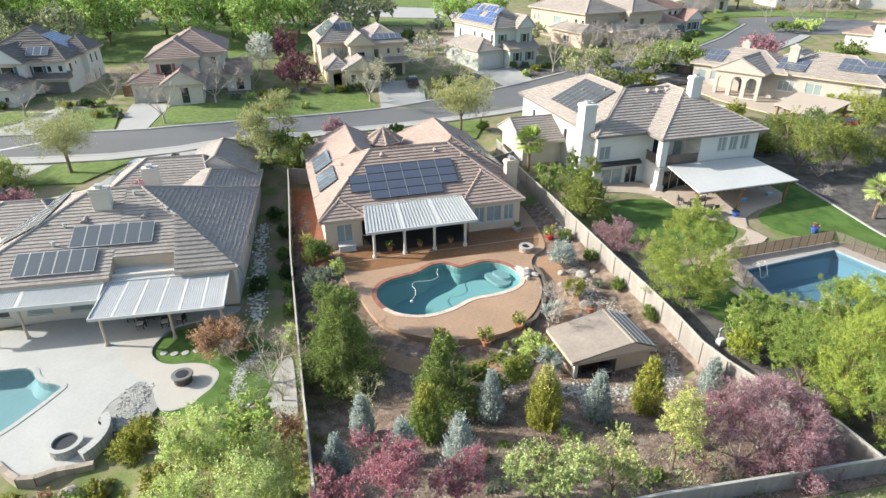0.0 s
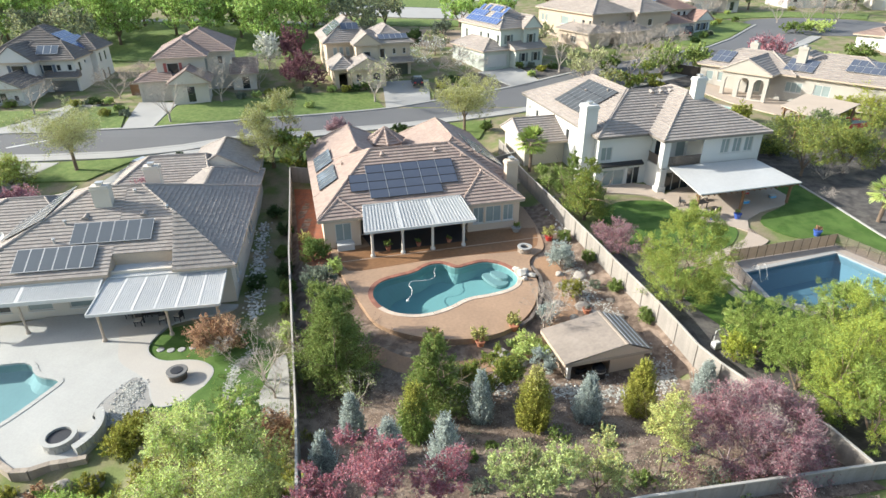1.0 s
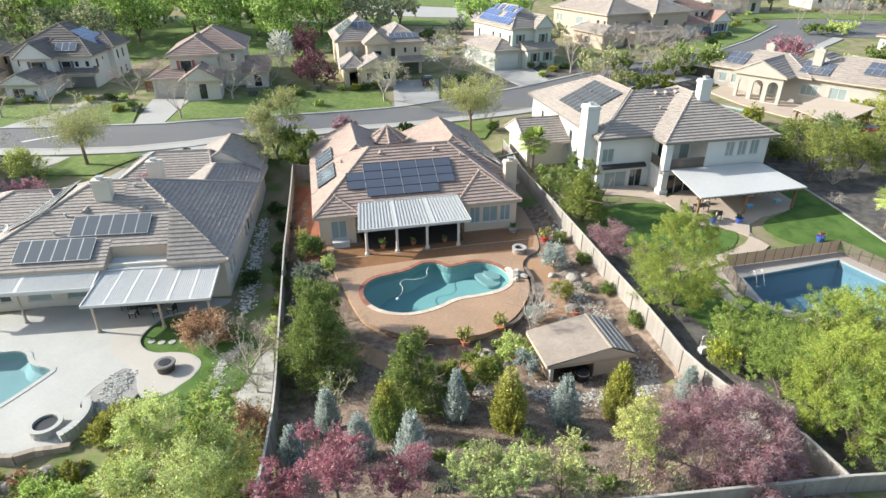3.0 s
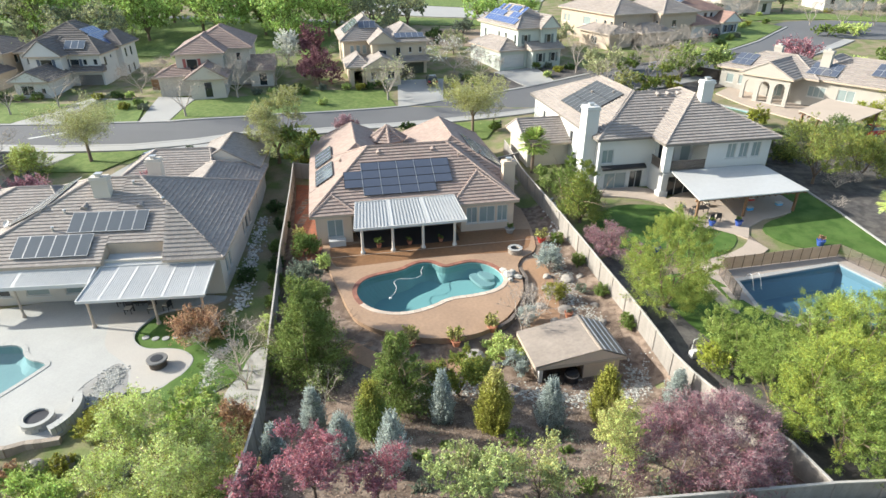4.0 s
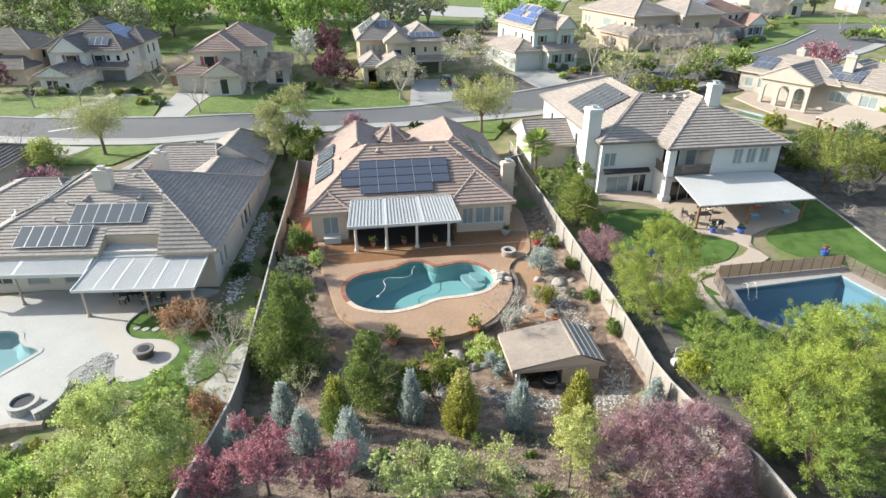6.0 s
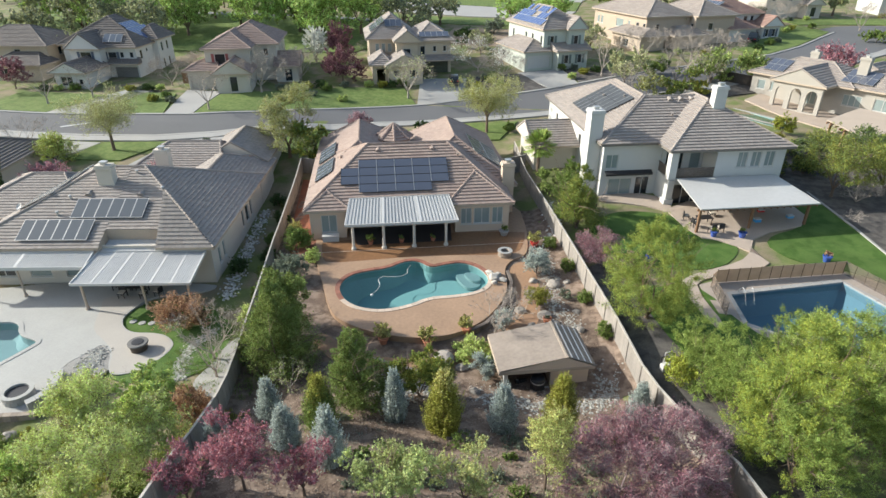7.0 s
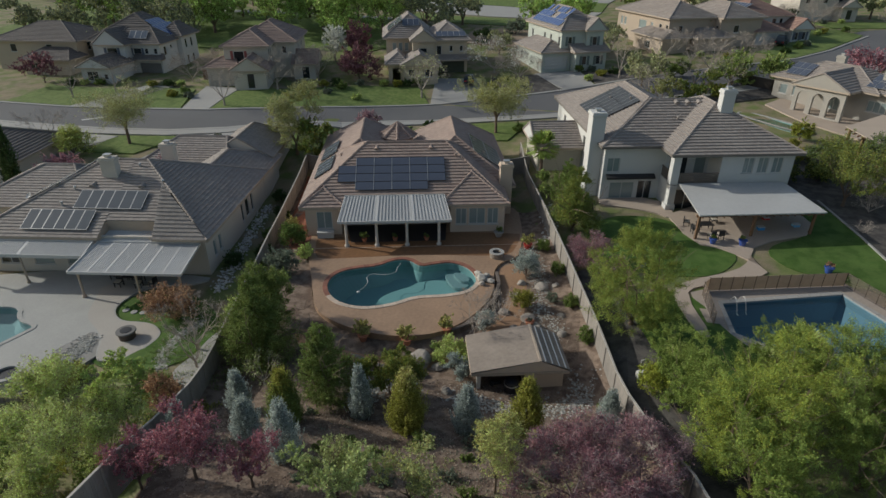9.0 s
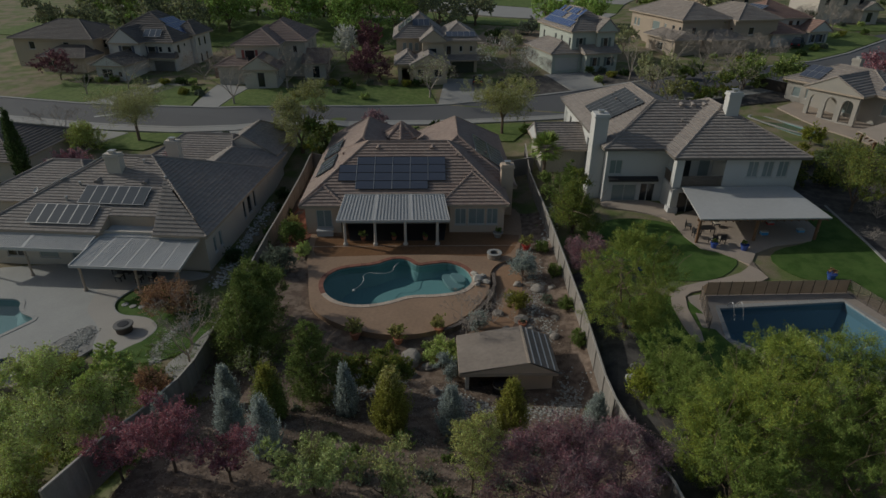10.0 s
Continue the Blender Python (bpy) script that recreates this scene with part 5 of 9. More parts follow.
tagged(part("patio", slab(world_loop(LEFT, NOSE), -1.055, -1.1), CONCRETE_CREAM), "cream concrete apron of the patio round the fire table", "patio", kind="structure")
pool("swimming_pool", LEFT, LEFT_POOL, 0.0, 1.2, 0.3, lambda c: CONCRETE_PALE, POOL_PALE, WATER, "curved pool with pale blue water in white concrete")

RIGHT_DECK = [(3.2, -16.0), (4.6, -15.6), (16.2, -15.3), (17.0, -19.6), (19.0, -26), (6.5, -27.2), (2.4, -21.8)]
RP_Z = 0.42
tagged(part("pool_deck", slab(world_loop(RIGHT, RIGHT_DECK), RP_Z, -0.6, [W_RIGHT_POOL]), material("pool_deck_taupe", (0.33, 0.28, 0.24), 0.85, 0.15, 6, 0.5, 0.2)), "taupe paved surround of the rectangular pool", "deck", kind="structure")
pool("swimming_pool", RIGHT @ Matrix.Translation((0, 0, RP_Z - 0.75)), RIGHT_POOL, 0.0, 1.8, 0.4, lambda c: CONCRETE, POOL_BLUE, WATER_DEEP, "straight-sided pool with deep blue water", 0.9)
sheet("patio", world_loop(RIGHT, rounded([(6.4, -1.0), (6.6, -8.4), (9.0, -9.6), (11.2, -13.2), (9.6, -14.2), (4.0, -15.2), (2.6, -16.4), (2.2, -22), (1.2, -22), (1.6, -15.6), (3.6, -14.4), (8.4, -13.0), (10.2, -11.6), (12.2, -8.8), (19.3, -7.4), (19.5, -1.4)], 1)), 0.12, CONCRETE_TAN, "warm tan concrete terrace and path to the pool", "patio", 1.0, 0.2)
sheet("patio", world_loop(RIGHT, rounded([(0.8, 1.4), (0.6, -0.2), (3, -0.9), (5.5, -2.2), (6.4, -3.6), (7.4, -3.0), (7.0, 1.2)], 1)), 0.13, CONCRETE_TAN, "tan concrete walk along the back of the house", "patio", 1.0, 0.2)


# ---------------------------------------------------------------- fences
def fence_line(name, line, label, height=1.8, step=2.4, boards=14, mat=FENCE, base=None):
    f = thing(name, Matrix.Identity(4), label, "fence", kind="structure")
    pts = [Vector((*p, 0)) for p in line]
    legs = [(b - a).length for a, b in zip(pts, pts[1:])]
    count = max(1, round(sum(legs) / step))

    def at(s):
        for a, b, g in zip(pts, pts[1:], legs):
            if s <= g + 1e-6:
                return a.lerp(b, s / g)
            s -= g
        return pts[-1].copy()

    stops = [at(sum(legs) * i / count) for i in range(count + 1)]
    for p in stops:
        p.z = base(p.y) if base else ground_z(p.x, p.y) - (max(0.0, 22.4 - p.y) * 0.3 if p.x > 18 and height > 1.5 else 0.0)
    for a, b in zip(stops, stops[1:]):
        d = (b - a)
        side = Vector((-d.y, d.x, 0)).normalized()
        pm = Mesh()
        up = Vector((0, 0, 1))
        for i in range(boards):
            p, q = a.lerp(b, (i + 0.012) / boards), a.lerp(b, (i + 0.988) / boards)
            w = 0.012 + random.uniform(0, 0.006)
            k = len(pm.v)
            for c in (p - side * w, q - side * w, q + side * w, p + side * w):
                pm.v += [tuple(c - up * 0.25), tuple(c + up * (height - 0.04))]
            pm.f += [tuple(k + j for j in t) for t in ((0, 2, 3, 1), (2, 4, 5, 3), (4, 6, 7, 5), (6, 0, 1, 7), (1, 3, 5, 7))]
        part("fence_panel", pm, mat, f)
        cm = Mesh()
        cm.beam(a + up * (height + 0.03), b + up * (height + 0.03), 0.12, 0.06)
        part("fence_cap", cm, FENCE_CAP, f)
    for p in stops:
        po = Mesh()
        po.box(p.x - 0.06, p.x + 0.06, p.y - 0.06, p.y + 0.06, p.z - 0.3, p.z + height + 0.02)
        part("fence_post", po, mat, f)
    return f


fence_line("fence", FENCE_L, "weathered grey board fence climbing the slope", 1.9, base=lambda y: float(np.interp(y, [12.9, 15, 16.7, 19.8, 21, 23.5, 26, 29, 34, 38, 48, 58, 63.4], [4.3, 3.5, 2.9, 1.45, 1.0, 0.0, -0.75, -0.95, -1.0, -1.05, -1.0, -0.4, 0.3])))
fence_line("fence", list(reversed(FENCE_R[1:])), "weathered grey board fence between the two gardens")
fence_line("fence", [(-4.9, 12.9), (7.9, 17.0), (19.95, 19.85), (24.0, 20.45), (34.0, 22.0)], "low weathered board fence along the top of the slope", 1.12)
fence_line("fence", [(-18.6, 63.4), (-13.4, 63.2)], "short grey fence beside the house")
fence_line("fence", [(4.0, 66.2), (7.4, 66.8)], "short grey fence beside the house")
# ---------------------------------------------------------------- houses across the street
def far_house(o, z, angle, label, wall, roof, blocks, roofs, trim=TRIM_WHITE):
    """A house from blocks (box, bottom, top, openings by side) and roofs (box, eaves, ridge ends, gables)."""
    h = thing("house", local((o[0], o[1], z), angle), label, "house")
    for box, z0, z1, holes in blocks:
        block(h, box, z0 - 0.9, z1, wall, frame_mat=trim, **{k: [(s, w, sill + 0.9, ht, kind) for s, w, sill, ht, kind in v] for k, v in holes.items()})
    for box, ez, p, q, gab in roofs:
        hip_roof(h, box, ez, (p, q), roof, course=0.45, width=0.9, gables=gab, wall=wall, cap=0.14)
    return h


# A: white two-storey house with a dark roof
A = far_house((-72.2, 93.3), 2.4, 8, "white two-storey house with dark brown tile roofs", STUCCO_WHITE, TILE_DARK,
    [((0.3, 5.4, 0.6, 7.0), 0, 5.7, dict(front=[(1.7, 1.9, 3.5, 1.7, "sb")])),
     ((2.6, 10.7, 2.6, 14.0), 0, 5.7, dict(front=[(3.1, 1.5, 3.6, 1.3, "sb"), (5.2, 0.7, 3.9, 1.0, "w"), (6.9, 0.7, 3.9, 1.0, "w"), (3.8, 4.0, 0.02, 2.3, "gb")], right=[(1.2, 0.9, 3.5, 1.5, "w"), (3.6, 0.6, 4.4, 0.6, "w")])),
     ((8.0, 11.7, 9.0, 15.0), 0, 6.2, dict(front=[(1.2, 0.6, 4.2, 1.1, "w")], right=[(1.0, 0.8, 3.9, 1.6, "w"), (3.2, 0.8, 3.9, 1.6, "w"), (1.0, 0.8, 1.0, 1.6, "w"), (3.2, 0.8, 1.0, 1.6, "w")])),
     ((-4.0, 2.8, 5.6, 14.4), 0, 5.7, dict(front=[(1.0, 1.0, 3.6, 1.3, "w"), (1.4, 1.6, 0.9, 1.4, "w")])),
     ((0.6, 5.8, -5.6, 0.8), 0, 2.9, dict(front=[(0.9, 2.0, 0.8, 1.5, "w"), (3.9, 0.7, 1.0, 0.9, "w")]))],
    [((-4.6, 11.3, 5.0, 15.2), 5.72, (3.9, 8.6, 10.1), (3.9, 11.4, 10.1), ()),
     ((2.0, 11.28, 2.0, 9.0), 5.7, (4.4, 5.0, 8.3), (8.5, 5.0, 8.3), ()),
     ((-0.3, 6.0, 0.0, 6.0), 5.74, (2.85, 0.0, 8.2), (2.85, 6.0, 8.2), ("front",)),
     ((7.4, 12.3, 8.4, 15.6), 6.2, (9.85, 11.0, 8.4), (9.85, 13.0, 8.4), ()),
     ((0.0, 6.4, -6.2, 1.2), 2.95, (3.2, -6.2, 4.5), (3.2, 1.2, 4.5), ("front",)),
     ((5.9, 11.2, 1.5, 2.9), 3.05, (5.9, 2.8, 3.9), (11.2, 2.8, 3.9), ())])
AZ = A.matrix_world.copy()
solar_array(AZ, on_slope(5.2, 2.75, 6.45, 0.867), [(c, 0) for c in range(3)], 1.1, 1.75, PV_SKY, "pale reflecting solar panels on the front roof")
solar_array(AZ, on_slope(10.4, 6.4, 6.4, 0.59, "right"), [(c, r) for c in range(7) for r in range(3) if not (r == 2 and c in (0, 6))], 1.0, 1.65, PV_BLUE, "blue solar panels on the dark side roof")

# B: cream two-storey house with arched door
B = far_house((-46.4, 91.8), 3.0, 17, "cream stucco two-storey house with red-brown tile roofs", STUCCO_CREAM, TILE_UMBER,
    [((0.5, 7.6, 0.6, 9.0), 0, 6.0, dict(front=[(1.5, 1.7, 3.5, 1.7, "sr")], right=[(1.2, 0.8, 3.7, 1.6, "sg")])),
     ((1.6, 11.4, 5.0, 17.8), 0, 6.0, dict(front=[(7.6, 0.8, 4.0, 1.3, "w")], right=[(4.0, 0.8, 4.2, 1.2, "w"), (8.0, 0.9, 3.8, 1.3, "w")])),
     ((-2.3, 2.6, -1.0, 4.4), 0, 2.9, dict(front=[(0.4, 4.0, 0.02, 2.2, "gc")])),
     ((2.7, 7.9, -4.0, 0.8), 0, 2.9, dict(front=[(2.1, 1.2, 0.02, 2.4, "d")], right=[(1.5, 0.8, 0.9, 1.4, "w")])),
     ((11.2, 14.9, 3.2, 9.8), 0, 2.6, dict(front=[(1.4, 1.3, 0.02, 2.1, "d")]))],
    [((0.0, 8.1, 0.0, 13.0), 6.0, (4.3, 4.2, 8.1), (4.3, 9.6, 8.1), ()),
     ((1.0, 12.0, 4.4, 18.4), 6.02, (6.5, 9.7, 8.9), (6.5, 13.2, 8.9), ()),
     ((-2.9, 2.9, -1.6, 4.6), 2.92, (0.4, 1.9, 4.4), (2.0, 1.9, 4.4), ()),
     ((2.1, 8.5, -4.5, 2.0), 2.9, (5.3, -4.5, 4.9), (5.3, 2.0, 4.9), ("front",)),
     ((11.0, 15.4, 2.5, 10.5), 2.6, (11.0, 6.5, 4.5), (15.4, 6.5, 4.5), ("right",))])

# C: beige two-storey house with a dark garage
C = far_house((-22.9, 106.4), 3.0, 18, "beige stucco two-storey house with taupe tile roofs", STUCCO_BEIGE, TILE_TAUPE,
    [((0.6, 9.0, 0.6, 13.0), 0, 6.1, dict(front=[(1.1, 0.7, 3.9, 1.4, "e"), (2.2, 0.7, 3.9, 1.4, "e"), (3.3, 0.7, 3.9, 1.4, "e")])),
     ((5.2, 9.0, -3.2, 0.8), 0, 6.1, dict(front=[(1.2, 1.3, 3.5, 1.4, "w")])),
     ((8.8, 14.9, -2.6, 10.0), 0, 6.1, dict(front=[(0.6, 0.9, 3.6, 1.6, "w"), (2.9, 0.6, 4.2, 1.0, "w"), (4.7, 0.6, 4.2, 1.0, "w"), (1.0, 4.6, 0.02, 2.5, "gd")])),
     ((0.8, 3.6, -6.6, 0.8), 0, 2.9, dict(front=[(0.7, 1.4, 0.02, 2.2, "o")])),
     ((3.4, 9.2, -8.0, -3.0), 0, 2.9, dict(front=[(0.8, 1.0, 0.9, 1.3, "w"), (3.6, 1.3, 0.9, 1.3, "w")]))],
    [((0.0, 9.6, 0.0, 13.6), 6.12, (4.9, 4.4, 9.7), (4.9, 9.0, 9.7), ()),
     ((4.7, 9.6, -3.8, 4.0), 6.1, (7.1, -3.8, 7.9), (7.1, 4.0, 7.9), ("front",)),
     ((8.2, 15.5, -3.2, 10.6), 6.14, (11.8, 2.4, 8.4), (11.8, 6.0, 8.4), ()),
     ((0.2, 4.4, -7.2, 1.0), 2.9, (2.6, -4.8, 4.5), (2.6, -1.0, 4.5), ()),
     ((2.8, 9.8, -8.6, -2.0), 2.92, (6.2, -8.6, 4.7), (6.2, -2.0, 4.7), ("front",)),
     ((8.9, 15.2, -3.9, -2.5), 2.95, (8.9, -2.6, 3.6), (15.2, -2.6, 3.6), ())])
CZ = C.matrix_world.copy()
solar_array(CZ, on_slope(9.4, -2.3, 6.6, 0.4), [(c, 0) for c in range(5)], 1.02, 1.65, PV_GLASS, "dark solar panels on the front roof")
solar_array(CZ, on_slope(3.6, 2.1, 7.9, 0.81), [(c, 0) for c in range(3)], 1.0, 1.6, PV_GLASS, "dark solar panels high on the front roof")
solar_array(CZ, on_slope(1.0, 9.5, 6.95, 0.73, "left"), [(c, r) for c in range(7) for r in range(2)], 1.0, 1.6, PV_SKY, "pale reflecting solar panels on the side roof")

# D: pale green two-storey house with blue solar roof
D = far_house((8.05, 111.2), 4.25, 29, "pale green two-storey house with a taupe tile roof", STUCCO_GREEN, TILE_TAUPE,
    [((0.5, 8.7, 0.5, 15.0), 0, 6.5, dict(front=[(1.3, 0.8, 3.9, 1.5, "sg"), (6.3, 0.9, 3.9, 1.6, "sg")], left=[(1.6, 0.7, 3.8, 1.6, "w"), (7.0, 0.7, 3.8, 1.6, "w"), (9.6, 0.7, 3.8, 1.6, "w"), (13.0, 0.7, 3.8, 1.6, "w")])),
     ((5.0, 8.3, -0.2, 4.0), 0, 6.5, dict(front=[(1.2, 0.9, 3.8, 1.6, "sg")])),
     ((-3.1, 2.4, 0.2, 12.0), 0, 2.95, dict(front=[(0.6, 4.4, 0.02, 2.2, "gw")], left=[(2.0, 0.8, 0.9, 1.2, "w")])),
     ((2.5, 8.4, -1.7, 0.8), 0, 3.05, dict(front=[(1.2, 0.9, 0.9, 1.5, "sg"), (3.9, 0.9, 0.9, 1.5, "sg")]))],
    [((0.0, 9.2, 0.0, 15.5), 6.55, (4.5, 5.3, 9.7), (4.7, 11.0, 9.7), ()),
     ((4.6, 8.7, -0.7, 5.0), 6.5, (6.65, -0.7, 8.5), (6.65, 5.0, 8.5), ("front",)),
     ((-3.6, 2.2, -0.3, 12.6), 3.0, (-0.2, 3.0, 4.6), (-0.2, 9.4, 4.6), ()),
     ((2.0, 8.9, -2.2, 0.7), 3.1, (2.0, 0.6, 4.2), (8.9, 0.6, 4.2), ())])
DZ = D.matrix_world.copy()
solar_array(DZ, on_slope(0.5, 13.4, 6.98, 0.7, "left"), [(c, r) for c in range(11) for r in range(3) if (c, r) not in ((2, 2), (4, 2), (5, 1), (8, 2), (10, 2), (0, 2), (10, 1), (6, 1))], 1.02, 1.5, PV_BLUE, "bright blue solar panels covering the side roof")

# E: peach two-storey house
far_house((18.0, 143.5), 5.2, -62, "peach stucco two-storey house with taupe tile roofs", STUCCO_PEACH, TILE_TAUPE,
    [((0.6, 19.3, 0.6, 10.6), 0, 6.4, dict(front=[(1.2, 0.9, 3.7, 1.5, "e"), (2.6, 0.9, 3.7, 1.5, "e"), (8.4, 2.6, 3.7, 1.6, "e"), (12.6, 0.8, 3.8, 1.4, "e"), (15.4, 0.9, 3.8, 1.4, "w"), (17.6, 0.8, 3.8, 1.4, "w")], right=[(2.0, 0.9, 3.7, 1.4, "w")])),
     ((8.0, 21.1, 10.6, 20.0), 0, 6.4, dict(right=[(3.0, 1.2, 3.7, 1.4, "w")], front=[(11.8, 0.8, 3.8, 1.2, "w")])),
     ((12.0, 21.8, -2.0, 3.4), 0, 3.2, dict(front=[(4.2, 1.6, 1.0, 1.3, "w")])),
     ((17.0, 23.0, 5.0, 12.0), 0, 3.2, {})],
    [((0.0, 19.9, 0.0, 11.2), 6.45, (5.4, 5.6, 9.0), (14.4, 5.6, 9.0), ()),
     ((7.0, 21.7, 10.6, 20.6), 6.43, (11.8, 15.6, 8.8), (16.6, 15.6, 8.8), ()),
     ((11.4, 22.4, -2.6, 4.0), 3.25, (13.0, 0.7, 4.4), (20.6, 0.7, 4.4), ()),
     ((16.4, 23.6, 4.4, 12.6), 3.22, (20.0, 7.0, 4.6), (20.0, 10.2, 4.6), ())])

# G: white house with red roofs at the corner
G2 = far_house((47.6, 137.4), 6.1, 28, "white stucco house with red tile roofs", STUCCO_WHITE, TILE_RED,
    [((-4.0, 7.0, 2.0, 14.0), 0, 5.2, dict(front=[(6.6, 1.0, 3.4, 1.3, "w"), (8.4, 0.8, 3.4, 1.3, "w")], left=[(3.0, 1.2, 3.4, 1.4, "w")])),
     ((5.0, 9.4, -1.4, 7.0), 0, 3.0, dict(front=[(0.8, 0.8, 0.9, 1.5, "sb"), (2.6, 0.8, 0.9, 1.5, "sb")])),
     ((-4.0, 2.6, -2.0, 2.2), 0, 2.8, {}),
     ((0.0, 5.2, 0.4, 2.2), 0, 2.8, dict(front=[(0.6, 4.0, 0.02, 2.2, "gb")]))],
    [((-4.6, 7.6, 1.4, 14.6), 5.2, (1.2, 7.6, 8.0), (1.8, 7.6, 8.0), ()),
     ((4.5, 9.9, -2.0, 7.6), 3.0, (7.2, -2.0, 4.9), (7.2, 7.6, 4.9), ("front",)),
     ((-4.6, 3.0, -2.6, 3.0), 2.85, (-1.0, 0.6, 4.6), (-0.6, 2.9, 4.6), ()),
     ((-0.4, 5.0, -0.2, 3.0), 2.8, (-0.4, 2.6, 4.0), (5.0, 2.6, 4.0), ())])
solar_array(G2.matrix_world.copy(), on_slope(-3.9, 9.5, 5.8, 0.47, "left"), [(c, r) for c in range(5) for r in range(2)], 1.0, 1.65, PV_GLASS, "dark solar panels on the red roof")

# houses further off
WIN3 = dict(front=[(1.5, 1.2, 3.5, 1.4, "w"), (6, 1.2, 3.5, 1.4, "w"), (10, 1.2, 3.5, 1.4, "w"), (2, 4.6, 0.02, 2.2, "gw")])
LOW3 = dict(front=[(1.5, 1.2, 3.5, 1.4, "w"), (6, 1.2, 3.5, 1.4, "w"), (10, 1.2, 3.5, 1.4, "w"), (1.5, 1.2, 0.9, 1.4, "w"), (10, 1.2, 0.9, 1.4, "w")])
BIG = [((-0.6, 14.6, 1.4, 13.6), 5.5, (5, 7.5, 8.0), (9, 7.5, 8.0), ())]
far_house((62.0, 166.0), 8.0, 20, "grey stone-fronted two-storey house beyond the turning circle", STUCCO_GREY, TILE_BROWN, [((0, 14, 2, 13), 0, 5.5, WIN3), ((9.6, 13.6, -0.6, 2.2), 0, 2.8, dict(front=[(1.2, 1.4, 0.02, 2.2, "d")]))], BIG + [((9.0, 14.2, -1.2, 2.6), 2.8, (11.6, -1.2, 4.4), (11.6, 2.6, 4.4), ("front",))])
far_house((92.0, 176.0), 8.4, 5, "white two-storey house beyond the turning circle", STUCCO_WHITE, TILE_RED, [((0, 14, 2, 13), 0, 5.5, LOW3)], BIG)
far_house((112.0, 172.0), 8.4, -20, "cream two-storey house beyond the turning circle", STUCCO_CREAM, TILE_TAUPE, [((0, 14, 2, 13), 0, 5.5, WIN3)], BIG)
far_house((38.0, 170.0), 7.6, 22, "tan two-storey house behind the red roofs", STUCCO_TAN, TILE_BROWN, [((0, 15, 2, 13), 0, 5.5, LOW3)], BIG)
far_house((80.0, 118.0), 5.4, -50, "white stucco house with red-brown roofs beside the turning circle", STUCCO_WHITE, TILE_UMBER, [((0, 14, 2, 13), 0, 5.5, dict(front=[(1.5, 1.2, 3.5, 1.4, "w"), (6, 1.2, 3.5, 1.4, "w"), (10, 1.2, 3.5, 1.4, "w")], left=[(2, 1.2, 3.5, 1.4, "w")])), ((-5.0, 0.2, 3, 12), 0, 2.9, dict(left=[(1.0, 1.0, 0.9, 1.5, "w"), (3.0, 1.0, 0.9, 1.5, "w"), (5.0, 1.0, 0.9, 1.5, "w")]))], BIG + [((-5.6, 0.4, 2.4, 12.6), 2.9, (-2.4, 6, 3.9), (-2.4, 9, 3.9), ())])
far_house((-94.0, 92.0), 2.6, 8, "tan two-storey house with a dark brown tile roof", STUCCO_BEIGE, TILE_DARK, [((0, 16, 2, 14), 0, 5.5, dict(front=[(3, 1.2, 3.5, 1.4, "w"), (10, 1.2, 3.5, 1.4, "w"), (11.5, 2.0, 0.9, 1.5, "w")], right=[(3, 1.0, 3.5, 1.4, "w")])), ((8.0, 16.6, -2.0, 2.2), 0, 2.9, dict(front=[(1.0, 2.0, 0.9, 1.4, "w")]))], [((-0.6, 16.6, 1.4, 14.6), 5.5, (6, 8, 8.2), (10, 8, 8.2), ()), ((7.4, 17.2, -2.6, 3.0), 2.9, (10.0, 1.8, 4.4), (14.6, 1.8, 4.4), ())])
far_house((-66.0, 47.0), ground_z(-66.0, 47.0), 12, "low house with a dark grey tile roof", STUCCO_GREY, TILE_DARK, [((0, 16, 2, 14), 0, 2.9, {})], [((-0.6, 16.6, 1.4, 14.6), 2.9, (6.6, 8, 5.8), (9.4, 8, 5.8), ())])


